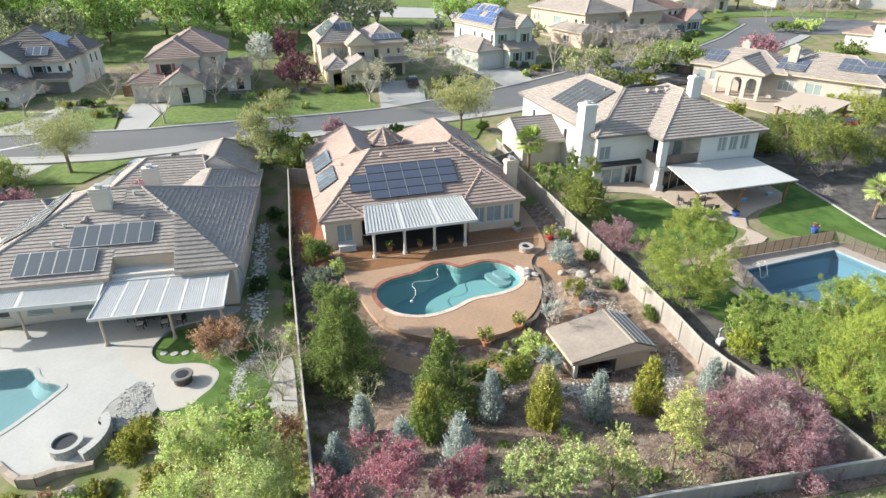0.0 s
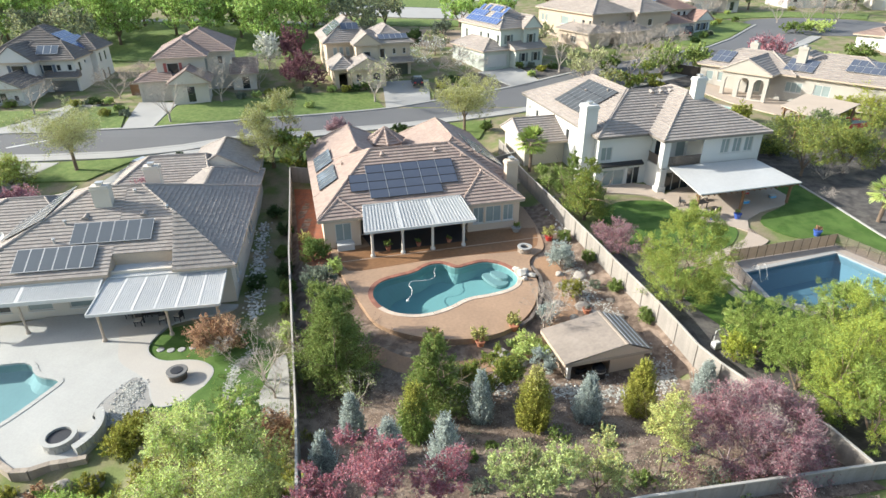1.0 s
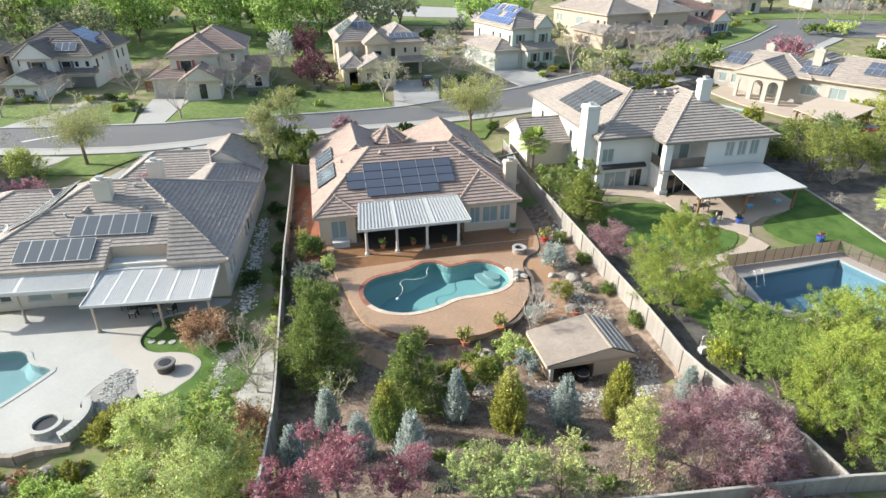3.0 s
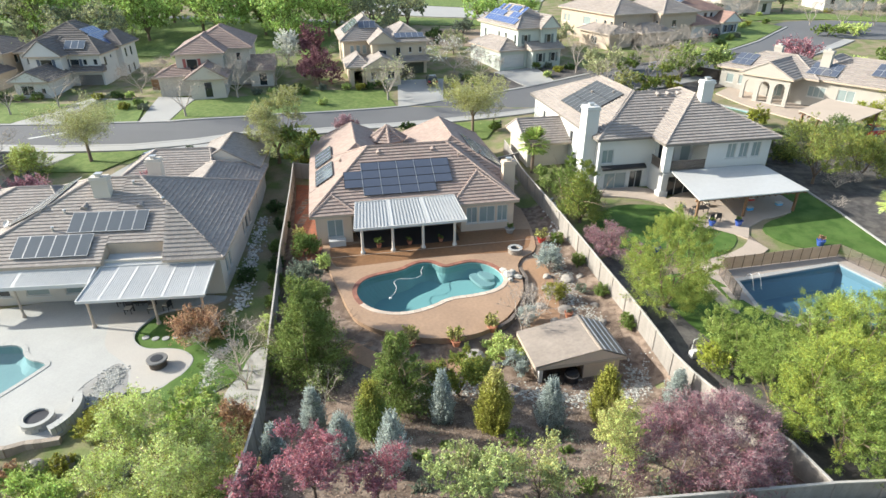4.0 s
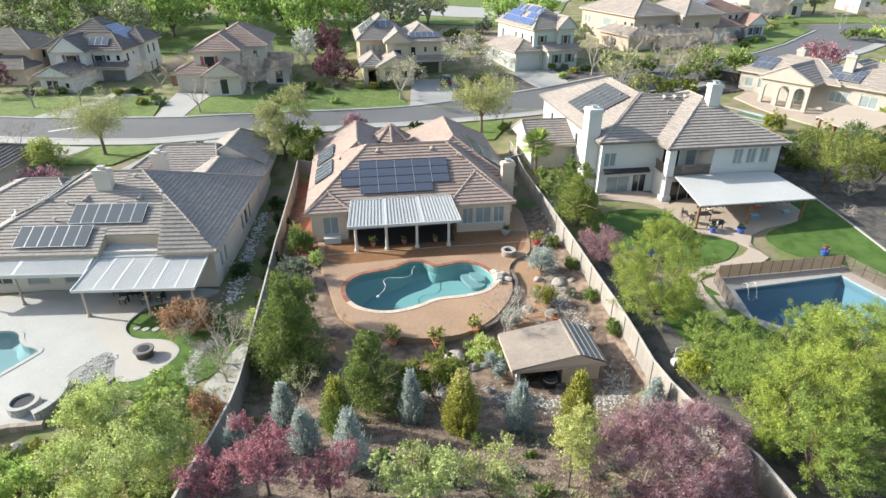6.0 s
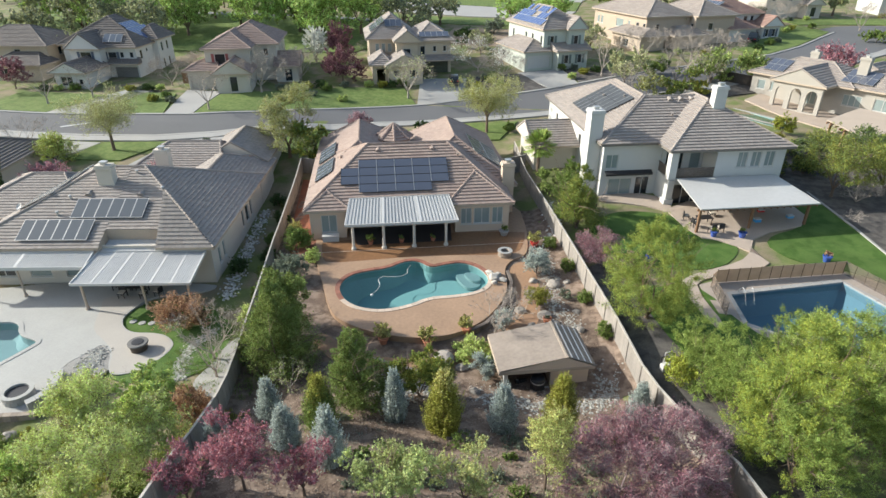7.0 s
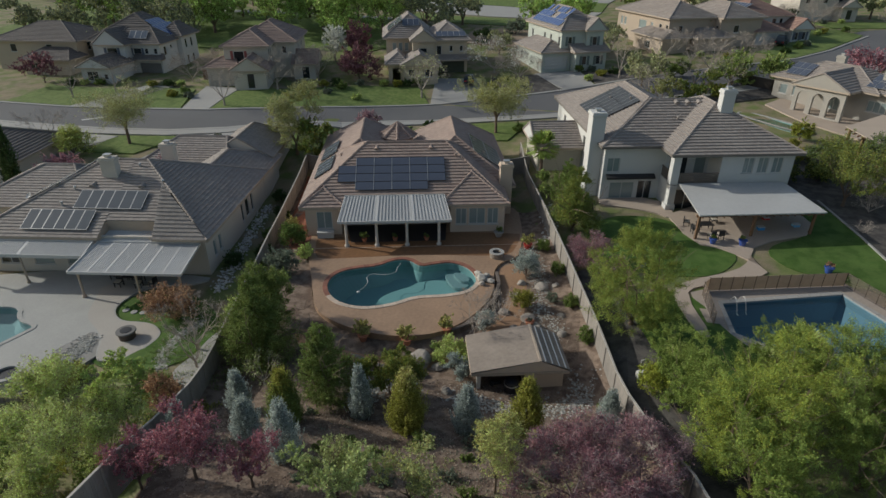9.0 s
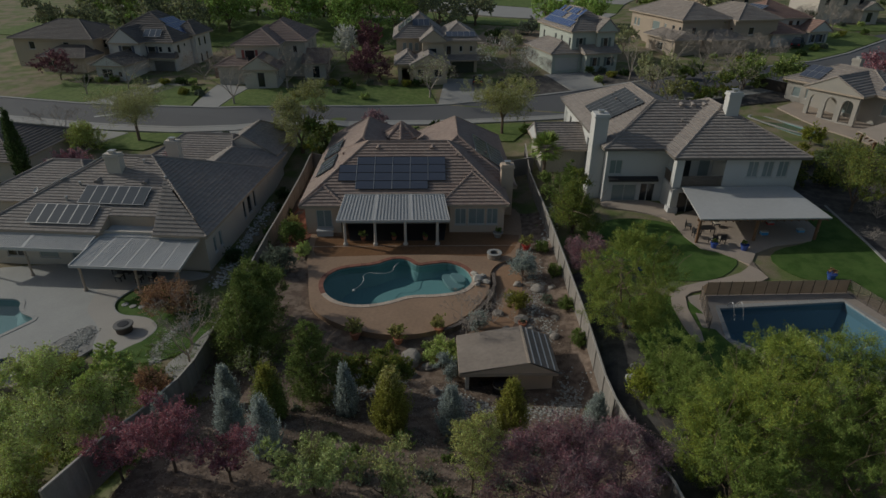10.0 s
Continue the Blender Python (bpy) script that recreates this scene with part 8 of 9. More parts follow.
CHIPS = material("bark_chip", (0.22, 0.16, 0.125), 0.9, 0.2, 20, 1, 0, island=0.55, hue=0.015)
CHIPS_PALE = material("pale_bark_chip", (0.31, 0.245, 0.2), 0.9, 0.2, 20, 1, 0, island=0.4, hue=0.01)
bark_chips((-8, 20, 14, 31), 22000, CHIPS, "loose brown bark chips over the slope", 41)
bark_chips((-8, 20, 14, 31), 9000, CHIPS_PALE, "loose pale bark chips over the slope", 42)
bark_chips((10.2, 16, 31, 52), 6000, CHIPS, "loose brown bark chips beside the deck", 43)
weeds((-19, -7, 13, 25), 2600, LEAF_OLIVE, "rough dry grass and weeds on the slope", 1)
weeds((-16, -8, 22, 31), 700, LEAF_GREEN, "green weeds beside the fence", 2)
weeds((-4, 17, 18, 25), 900, LEAF_GREY, "sparse grey-green weeds on the mulch", 3, 0.16)
weeds((2, 14, 18.5, 22.5), 500, LEAF_PALE, "pale green seedlings on the mulch", 4, 0.2)
bush((-15.5, 21.5), 1.3, 2.4, LEAF_OLIVE, 3000, 0.1, "olive-brown shrub on the dry slope", 830)
bush((-13.4, 23.6), 1.0, 2.0, LEAF_GREEN, 2500, 0.09, "spreading green juniper beside the fence", 831)
bush((-12.2, 25.4), 0.9, 2.2, LEAF_GREEN, 2500, 0.09, "spreading green juniper beside the fence", 832)
bush((-18.8, 25.8), 1.2, 2.2, LEAF_OLIVE, 3000, 0.1, "dry olive shrub beside the gravel", 833)
bush((-23.5, 19.6), 1.0, 2.2, LEAF_OLIVE, 2200, 0.1, "dry shrub below the patio wall", 834)
bush((-26.5, 19.0), 1.2, 2.4, LEAF_GREEN, 2200, 0.1, "green shrub below the patio wall", 835)
for i, (x, y, hh, w, lf) in enumerate([(-19.4, 21.8, 1.0, 1.8, LEAF_OLIVE), (-21.9, 21.2, 0.8, 1.8, LEAF_RUST), (-23.9, 20.9, 0.9, 2.0, LEAF_OLIVE), (-20.4, 17.4, 2.0, 2.8, LEAF_BRIGHT), (-15.4, 17.6, 1.0, 2.0, LEAF_GREEN), (-14.2, 20.0, 0.9, 1.8, LEAF_GREY), (-9.0, 17.6, 1.0, 2.4, LEAF_GREEN), (-8.6, 19.6, 0.7, 1.6, LEAF_PALE), (-13.6, 15.6, 1.2, 2.4, LEAF_PALE)]):
    bush((x, y), hh, w, lf, 1800, 0.1, "wild shrub on the rough slope", 850 + i, group="wild shrubs on the slope", fill=0.35)
for i, (x, y, w) in enumerate([(9.2, 19.4, 1.3), (12.6, 22.4, 1.2), (13.2, 18.9, 1.8), (5.2, 19.6, 1.2), (1.2, 21.2, 0.9), (8.6, 24.0, 1.4), (14.6, 25.8, 1.3), (-3.6, 19.4, 0.8)]):
    bush((x, y), w * 0.5, w, LEAF_GREY if i % 2 else LEAF_GREEN, 1000, 0.07, "low green ground shrub on mulch", 870 + i, name="ground_shrub", group="low shrubs on the slope")
for i, (x, y, hh, w, lf) in enumerate([(17.5, 92.6, 2.0, 3.4, LEAF_GREY), (20.5, 95.0, 3.6, 4.6, LEAF_SPRING), (24.5, 97.0, 4.6, 5.4, LEAF_SPRING), (28.5, 99.2, 3.2, 4.4, LEAF_GREEN), (31.5, 101.4, 3.8, 4.8, LEAF_GREEN), (26.5, 95.6, 1.6, 3.0, LEAF_DARK), (33.5, 100.0, 2.2, 3.2, LEAF_OLIVE)]):
    tree((x, y), hh, w, lf, 3200, 0.2, "leafy tree in the bed along the street", 900 + i, clear=0.06, lobes=12, fill=0.4, shape="cloud", second=(LEAF_OLIVE, 0.3), group="trees in the street bed")
for i, (x, y) in enumerate([(22.6, 98.0), (30.0, 103.6), (35.2, 104.0)]):
    bare_tree((x, y), 5.6, 4.6, "bare street tree with thin grey twigs", 910 + i, depth=4)
# ---------------------------------------------------------------- the garden shed
def shed():
    base = local((7.8, 30.35, -0.95), 16)
    s = thing("garden_shed", base, "tan stucco garden shed with a taupe tile roof and open bay", "shed")
    wall_run(s, (3.0, 0.0), (5.5, 0.0), -0.3, 1.75, STUCCO_TAN)
    wall_run(s, (5.5, 0.22), (5.5, 3.1), -0.3, 1.75, STUCCO_TAN)
    wall_run(s, (5.5, 3.32), (0.0, 3.32), -0.3, 1.75, STUCCO_TAN)
    wall_run(s, (0.0, 3.1), (0.0, 0.3), -0.3, 1.75, STUCCO_TAN, thick=0.15)
    wall_run(s, (3.0, 3.1), (3.0, 0.22), -0.3, 1.75, STUCCO_TAN, thick=0.15)
    p = Mesh()
    p.box(-0.05, 0.2, 0.0, 0.25, -0.3, 1.75)
    part("post", p, TRIM_WHITE, s)
    hip_roof(s, (-0.45, 5.75, -0.35, 3.6), 1.72, ((3.85, -0.35, 2.55), (3.85, 3.6, 2.55)), material("worn_tan_roofing", (0.27, 0.225, 0.19), 0.9, 0.2, 4, 0.7, 0.3), gables=("front", "back"), wall=STUCCO_TAN, course=4.6, width=9.0, cap=0)
    rd = Mesh()
    rd.beam((3.85, -0.38, 2.6), (3.85, 3.63, 2.6), 0.16, 0.07)
    part("ridge", rd, TRIM_TAN, s)
    lead = Mesh()
    for i in range(4):
        x = 4.2 + i * 0.44
        lead.beam((x, -0.3, 2.55 - (x - 3.85) * 0.437 + 0.12), (x, 3.5, 2.55 - (x - 3.85) * 0.437 + 0.12), 0.07, 0.03)
        part("batten", lead, METAL_GREY, s)
        lead = Mesh()
    f = Mesh()
    f.box(0.0, 5.5, 0.0, 3.3, -0.3, 0.02)
    part("floor", f, CONCRETE, s)
    t = thing("pool_filter", base @ pose(2.15, -0.15, 0.02), "dark grey pool filter tank in the shed bay", "filter")
    m = Mesh()
    m.lathe(0, 0, [(0.42, -0.3), (0.46, 0.1), (0.46, 0.8), (0.4, 0.95), (0.12, 1.02)], 16)
    part("tank", m, METAL_DARK, t)
    m = Mesh()
    m.lathe(0, 0, [(0.47, 0.66), (0.48, 0.7), (0.47, 0.74)], 16)
    part("clamp_band", m, METAL_GREY, t)
    m = Mesh()
    m.tube((0.3, -0.1, 0.2), (0.7, -0.1, 0.2), 0.04, 0.04, 8)
    m.tube((0.7, -0.1, 0.2), (0.7, -0.1, 0.0), 0.04, 0.04, 8)
    part("pipe", m, METAL_GREY, t)
    t = thing("pool_pump", base @ pose(1.1, 0.5, 0.02), "dark pool pump on the shed floor", "pump")
    m = Mesh()
    m.tube((0, 0, 0.2), (0.5, 0.1, 0.2), 0.14, 0.13, 12)
    m.lathe(-0.1, 0, [(0.15, 0), (0.15, 0.34), (0.1, 0.4)], 12)
    part("housing", m, METAL_DARK, t)


shed()


def pump_unit():
    """A white pump housing with upright pipes."""
    t = thing("pump_unit", pose(17.7, 31.9, ground_z(17.7, 31.9) + 0.09, 0, 0, 20), "white pump housing with dark upright pipes by the fence", "pump")
    m = Mesh()
    m.box(-0.25, 0.25, -0.2, 0.2, 0.0, 0.42)
    m.box(-0.2, 0.2, -0.15, 0.15, 0.42, 0.5)
    part("housing", m, TRIM_WHITE, t)
    for x, h in ((-0.15, 0.8), (0.05, 1.1)):
        m = Mesh()
        m.tube((x, 0.3, 0), (x, 0.3, h), 0.035, 0.035, 8)
        m.tube((x, 0.3, h), (x + 0.3, 0.3, h + 0.05), 0.035, 0.035, 8)
        part("pipe", m, TRIM_WHITE if h > 1 else METAL_DARK, t)


pump_unit()


def potted(at, z, pot_mat, leaf, h, w, label, seed, pot_r=0.3, pot_h=0.45, count=900):
    """A turned pot with soil and a leafy plant."""
    t = thing("potted_plant", pose(at[0], at[1], z), label, "potted plant")
    m = Mesh()
    m.lathe(0, 0, [(pot_r * 0.62, 0), (pot_r * 0.8, pot_h * 0.4), (pot_r * 0.95, pot_h * 0.85), (pot_r * 1.08, pot_h * 0.88), (pot_r * 1.08, pot_h), (pot_r * 0.9, pot_h), (pot_r * 0.88, pot_h - 0.06)], 16)
    part("pot", m, pot_mat, t)
    rng = np.random.default_rng(seed)
    lb = [(0, 0, pot_h + h * 0.45, w * 0.36, w * 0.36, h * 0.46)] + [(math.cos(a) * w * 0.25, math.sin(a) * w * 0.25, pot_h + h * rng.uniform(0.35, 0.7), w * 0.24, w * 0.24, h * 0.3) for a in np.linspace(0, 5.2, 5)]
    pts = crown_points(rng, lb, count, 0.35)
    st = Mesh()
    for a in np.linspace(0, 5.5, 5):
        st.tube((0, 0, pot_h - 0.1), (math.cos(a) * w * 0.2, math.sin(a) * w * 0.2, pot_h + h * 0.6), 0.015, 0.008, 4, False)
    part("stem", st, BARK, t)
    quads("foliage", leaf_cards(rng, pts, 0.1), 3, leaf, t)
    return t


potted((-0.95, 33.35), ground_z(-0.95, 33.35) + 0.05, TERRACOTTA, LEAF_YELLOW, 1.1, 1.5, "yellow-green plant in a terracotta pot below the deck edge", 400, 0.36, 0.5, 1400)
potted((2.2, 33.6), ground_z(2.2, 33.6) + 0.05, TERRACOTTA, LEAF_YELLOW, 1.1, 1.5, "yellow-green plant in a terracotta pot below the deck edge", 401, 0.36, 0.5, 1400)
potted((4.7, 35.3), ground_z(4.7, 35.3) + 0.05, TERRACOTTA, LEAF_YELLOW, 1.0, 1.3, "yellow-green plant in a terracotta pot below the deck edge", 402, 0.34, 0.5, 1200)
potted((9.1, 49.3, ), ground_z(9.1, 49.3) + 0.03, RED_GLAZE, LEAF_YELLOW, 0.9, 1.5, "yellow-green plant in a bright red glazed pot", 403, 0.38, 0.5)
potted((6.2, 51.0), 0.0, CONCRETE, LEAF_GREEN, 0.5, 0.8, "small green plant in a pale stone bowl", 404, 0.45, 0.5, 400)
potted((-5.7, 47.0), 0.0, TERRACOTTA, LEAF_GREEN, 0.7, 0.9, "green plant in a clay pot under the cover", 405, 0.25, 0.35, 500)
potted((-3.0, 47.9), 0.0, TERRACOTTA, LEAF_GREEN, 0.35, 0.5, "small plant in a clay pot under the cover", 406, 0.25, 0.35, 250)
potted((-0.2, 48.7), 0.0, TERRACOTTA, LEAF_GREEN, 0.35, 0.5, "small plant in a clay pot under the cover", 407, 0.25, 0.35, 250)
potted((10.4, 37.6), ground_z(10.4, 37.6) + 0.03, TERRACOTTA, LEAF_GREY, 0.25, 0.4, "clay pot with a small plant among rocks", 408, 0.32, 0.45, 150)
potted((25.2, 52.4), ground_z(25.2, 52.4) + 0.12, BLUE_GLAZE, LEAF_GREEN, 0.35, 0.6, "small plant in a blue glazed pot", 409, 0.32, 0.5, 250)
potted((27.7, 52.6), ground_z(27.7, 52.6) + 0.12, BLUE_GLAZE, LEAF_GREEN, 0.35, 0.6, "small plant in a blue glazed pot", 410, 0.36, 0.55, 250)
potted((33.7, 49.4), ground_z(33.7, 49.4) + 0.06, BLUE_GLAZE, LEAF_RUST, 0.4, 0.7, "rust-red plant in a blue glazed pot on the lawn", 411, 0.36, 0.55, 300)
potted((18.9, 47.2), ground_z(18.9, 47.2) + 0.06, BLUE_GLAZE, LEAF_GREEN, 0.35, 0.6, "small plant in a blue glazed pot on the lawn", 412, 0.36, 0.5, 250)


def ring_of_stones(name, at, z, r, h, courses, count, label, category, top=None, bowl=None, mat=STONE_GREY):
    """A round fire pit of single blocks with a rim."""
    t = thing(name, pose(at[0], at[1], z), label, category)
    for c in range(courses):
        for i in range(count):
            a0 = 2 * math.pi * (i + (0.5 if c % 2 else 0) + 0.03) / count
            a1 = 2 * math.pi * (i + (0.5 if c % 2 else 0) + 0.97) / count
            z0, z1 = h * c / courses + (0.006 if c else 0), h * (c + 1) / courses
            s = Mesh()
            pts = [(rr * math.cos(a), rr * math.sin(a)) for rr, a in ((r, a0), (r, a1), (r - 0.25, a1), (r - 0.25, a0))]
            lo, hi = [(x, y, z0) for x, y in pts], [(x, y, z1) for x, y in pts]
            s.poly(hi)
            s.poly(lo[::-1])
            for k in range(4):
                s.poly([lo[k], lo[(k + 1) % 4], hi[(k + 1) % 4], hi[k]])
            part("block", s, mat, t)
    if top:
        s = Mesh()
        s.lathe(0, 0, [(r - 0.24, h + 0.001), (r + 0.04, h + 0.001), (r + 0.04, h + 0.06), (r - 0.24, h + 0.06), (r - 0.24, h + 0.001)], 24, False)
        part("rim", s, top, t)
    if bowl:
        s = Mesh()
        s.lathe(0, 0, [(r - 0.28, 0.0), (r - 0.28, h - 0.08)], 18)
        part("ash_bed", s, bowl, t)
    return t


BLOCKS = material("fire_pit_block", (0.3, 0.25, 0.205), 0.9, 0.2, 9, 1, 0.3, obrand=0.2)
ring_of_stones("fire_pit", (6.6, 46.95), 0.0, 0.62, 0.45, 3, 12, "round stone-block fire pit with a pale rim on the deck", "fire pit", CONCRETE, METAL_DARK, BLOCKS)
ring_of_stones("fire_pit", (-22.5, 24.6), -1.06, 0.92, 0.55, 2, 14, "pale round stone fire pit with dark gravel", "fire pit", CONCRETE_PALE, METAL_DARK, CONCRETE)


def round_table():
    t = thing("fire_table", pose(-18.1, 30.45, -1.06), "dark grey round stone table on the patio", "table")
    m = Mesh()
    m.lathe(0, 0, [(0.56, 0), (0.6, 0.5)], 20)
    part("pedestal", m, TRIM_DARK, t)
    m = Mesh()
    m.lathe(0, 0, [(0.66, 0.5), (0.7, 0.53), (0.7, 0.6), (0.67, 0.63), (0.4, 0.63)], 28)
    part("tabletop", m, material("dark_slate_top", (0.14, 0.135, 0.13), 0.6, 0.15, 6, 1), t)
    m = Mesh()
    m.lathe(0, 0, [(0.4, 0.63), (0.4, 0.66), (0.1, 0.67)], 18)
    part("burner_cover", m, METAL_DARK, t)


round_table()


def curved_wall(name, pts, z, h, w, mat, label, piece=0.5):
    """A low curved wall of separate blocks with a cap."""
    t = thing(name, Matrix.Identity(4), label, "wall", kind="structure")
    ps = [Vector((x, y, z)) for x, y in pts]
    for a, b in zip(ps, ps[1:]):
        n = max(1, round((b - a).length / piece))
        side = Vector((-(b - a).y, (b - a).x, 0)).normalized() * w / 2
        for i in range(n):
            p, q = a.lerp(b, (i + 0.01) / n), a.lerp(b, (i + 0.99) / n)
            s = Mesh()
            lo = [p - side, q - side, q + side, p + side]
            hi = [c + Vector((0, 0, h)) for c in lo]
            s.poly(hi)
            s.poly(lo[::-1])
            for k in range(4):
                s.poly([lo[k], lo[(k + 1) % 4], hi[(k + 1) % 4], hi[k]])
            part("block", s, mat, t)


def arc(cx, cy, r, a0, a1, n):
    return [(cx + r * math.cos(radians(a)), cy + r * math.sin(radians(a))) for a in np.linspace(a0, a1, n)]


curved_wall("seat_wall", arc(-23.2, 25.2, 2.45, -35, 45, 14), -1.5, 0.98, 0.5, CONCRETE_PALE, "curved white seat wall beside the fire pit", 0.28)
curved_wall("retaining_wall", [(-20.4, 23.5), (-21.3, 23.2), (-22.2, 23.0), (-23.1, 22.5), (-24.0, 22.4), (-24.9, 22.85), (-25.9, 23.5), (-27.5, 23.4), (-33, 22.6)], -2.3, 1.36, 0.34, BLOCKS, "pale stone retaining wall below the patio")
wp = [MAIN @ Vector((u, v, 0)) for u, v in ((12.95, -5.2), (12.9, -7.0), (12.3, -9.1), (11.15, -11.0), (9.8, -12.55), (8.6, -13.35))]
curved_wall("retaining_wall", [(p.x, p.y) for p in wp], -0.8, 0.86, 0.26, material("dark_block", (0.13, 0.105, 0.09), 0.9, 0.25, 8, 1, 0.4, obrand=0.3), "dark block wall with dead vines round the deck", 0.4)
curved_wall("retaining_wall", arc(2.2, 38.3, 7.2, 200, 268, 10), -1.2, 0.5, 0.3, BLOCKS, "low brown block edging below the deck", 0.4)

# storage box, chairs and tables
def storage_box():
    t = thing("storage_box", MAIN @ pose(-2.9, 1.85, 0.0), "white plastic storage box against the wall", "storage box")
    m = Mesh()
    m.box(0, 1.5, 0, 0.6, 0, 0.5)
    part("body", m, TRIM_WHITE, t)
    m = Mesh()
    m.box(-0.03, 1.53, -0.03, 0.63, 0.505, 0.58)
    part("lid", m, TRIM_WHITE, t)


storage_box()


def chair(base, mat, cush, label, group):
    t = thing("patio_chair", base, label, "chair", group)
    for x in (0.03, 0.5):
        for y in (0.03, 0.5):
            m = Mesh()
            m.box(x, x + 0.05, y, y + 0.05, 0, 0.4 if y < 0.2 else 0.85)
            part("leg", m, mat, t)
    m = Mesh()
    m.box(0.0, 0.58, 0.0, 0.58, 0.4, 0.45)
    part("seat", m, mat, t)
    m = Mesh()
    m.box(0.06, 0.52, 0.02, 0.5, 0.452, 0.53)
    part("cushion", m, cush, t)
    m = Mesh()
    m.box(0.081, 0.499, 0.52, 0.56, 0.5, 0.9)
    part("backrest", m, mat, t)
    return t


def table(base, w, d, top, leg, label):
    t = thing("patio_table", base, label, "table")
    m = Mesh()
    m.box(-w / 2, w / 2, -d / 2, d / 2, 0.7, 0.75)
    part("tabletop", m, top, t)
    for x in (-1, 1):
        for y in (-1, 1):
            m = Mesh()
            m.box(x * (w / 2 - 0.1) - 0.03, x * (w / 2 - 0.1) + 0.03, y * (d / 2 - 0.1) - 0.03, y * (d / 2 - 0.1) + 0.03, 0, 0.699)
            part("leg", m, leg, t)


c0 = chair(LEFT @ pose(1.6, 1.6, 0.0), METAL_DARK, CUSHION, "dark metal patio chair with beige cushion", "chairs under the left cover")
for u, v, a in ((3.4, 1.5, 10), (2.6, 3.4, 180), (4.6, 2.4, 250), (1.2, 2.8, 90)):
    copy_thing(c0, LEFT @ pose(u, v, 0, 0, 0, a))
table(LEFT @ pose(2.9, 2.5, 0.0), 1.6, 1.0, METAL_DARK, METAL_DARK, "dark metal table under the patio cover")
rz = ground_z(*(RIGHT @ Vector((8.5, -6.6, 0)))[:2]) + 0.12 - 0.75
c1 = chair(RIGHT @ pose(7.8, -6.9, rz, 0, 0, 90), METAL_DARK, CUSHION, "dark wicker patio chair with pale cushion", "chairs on the terrace")
for u, v, a in ((9.6, -7.6, 180), (9.9, -5.0, 0), (7.6, -5.4, 70), (8.7, -7.7, 190)):
    copy_thing(c1, RIGHT @ pose(u, v, rz, 0, 0, a))
table(RIGHT @ pose(8.6, -6.2, rz), 1.4, 0.9, METAL_DARK, METAL_DARK, "dark low table between patio chairs")


def cooler(base, mat, label):
    t = thing("cool_box", base, label, "box")
    m = Mesh()
    m.box(0, 0.6, 0, 0.4, 0, 0.35)
    part("body", m, mat, t)
    m = Mesh()
    m.box(-0.02, 0.62, -0.02, 0.42, 0.352, 0.42)
    part("lid", m, TRIM_WHITE, t)


cooler(RIGHT @ pose(13.6, -6.6, rz), material("blue_plastic", (0.05, 0.3, 0.6), 0.4), "blue and white plastic box on the terrace")
cooler(RIGHT @ pose(15.2, -4.6, rz), material("red_plastic", (0.55, 0.04, 0.04), 0.4), "red plastic box on the terrace")
cooler(RIGHT @ pose(17.2, -6.2, rz), material("sky_plastic", (0.15, 0.4, 0.65), 0.4), "light blue plastic box on the terrace")

# pool cleaner hose
def hose():
    t = thing("pool_cleaner", MAIN, "white pool cleaner hose floating on the water", "pool cleaner")
    pts = [(1.6, -7.4), (2.0, -6.8), (2.2, -6.0), (2.1, -5.3), (2.5, -4.8), (3.2, -4.9), (3.9, -4.9), (4.5, -4.5), (4.6, -3.8), (4.9, -3.1)]
    m = Mesh()
    for i in range(len(pts) - 1):
        p0, p1, p2, p3 = [Vector((*pts[max(0, min(len(pts) - 1, j))], -0.13)) for j in (i - 1, i, i + 1, i + 2)]
        last = p1
        for k in range(1, 6):
            s = k / 5
            q = 0.5 * (2 * p1 + (p2 - p0) * s + (2 * p0 - 5 * p1 + 4 * p2 - p3) * s * s + (3 * p1 - p0 - 3 * p2 + p3) * s ** 3)
            m.tube(last, q, 0.025, 0.025, 6, False)
            last = q
    part("hose", m, TRIM_WHITE, t)
    m = Mesh()
    m.lathe(1.55, -7.5, [(0.07, -0.3), (0.13, -0.25), (0.13, -0.14), (0.07, -0.1)], 12)
    part("cleaner_head", m, TRIM_WHITE, t)


hose()

# pool steps and rails
POOL_STEP = material("pool_step_plaster", (0.31, 0.36, 0.36), 0.7, 0.08, 4, 0.4)


def steps(base, loops, label):
    t = thing("pool_step", base, label, "pool step")
    for lp, z in loops:
        m = Mesh()
        lo, hi = [(x, y, z - 0.25) for x, y in lp], [(x, y, z) for x, y in lp]
        m.poly(hi)
        for a, b, c, d in zip(lo, lo[1:] + lo[:1], hi[1:] + hi[:1], hi):
            m.poly([a, b, c, d])
        part("tread", m, POOL_STEP, t)


steps(MAIN, [(rounded([(8.6, -3.9), (10.4, -4.4), (10.7, -6.2), (9.4, -6.6), (8.8, -5.2)], 2), -0.72), (rounded([(9.2, -4.1), (10.5, -4.6), (10.7, -5.8), (9.8, -5.8)], 2), -0.48)], "pale curved entry steps under the water")

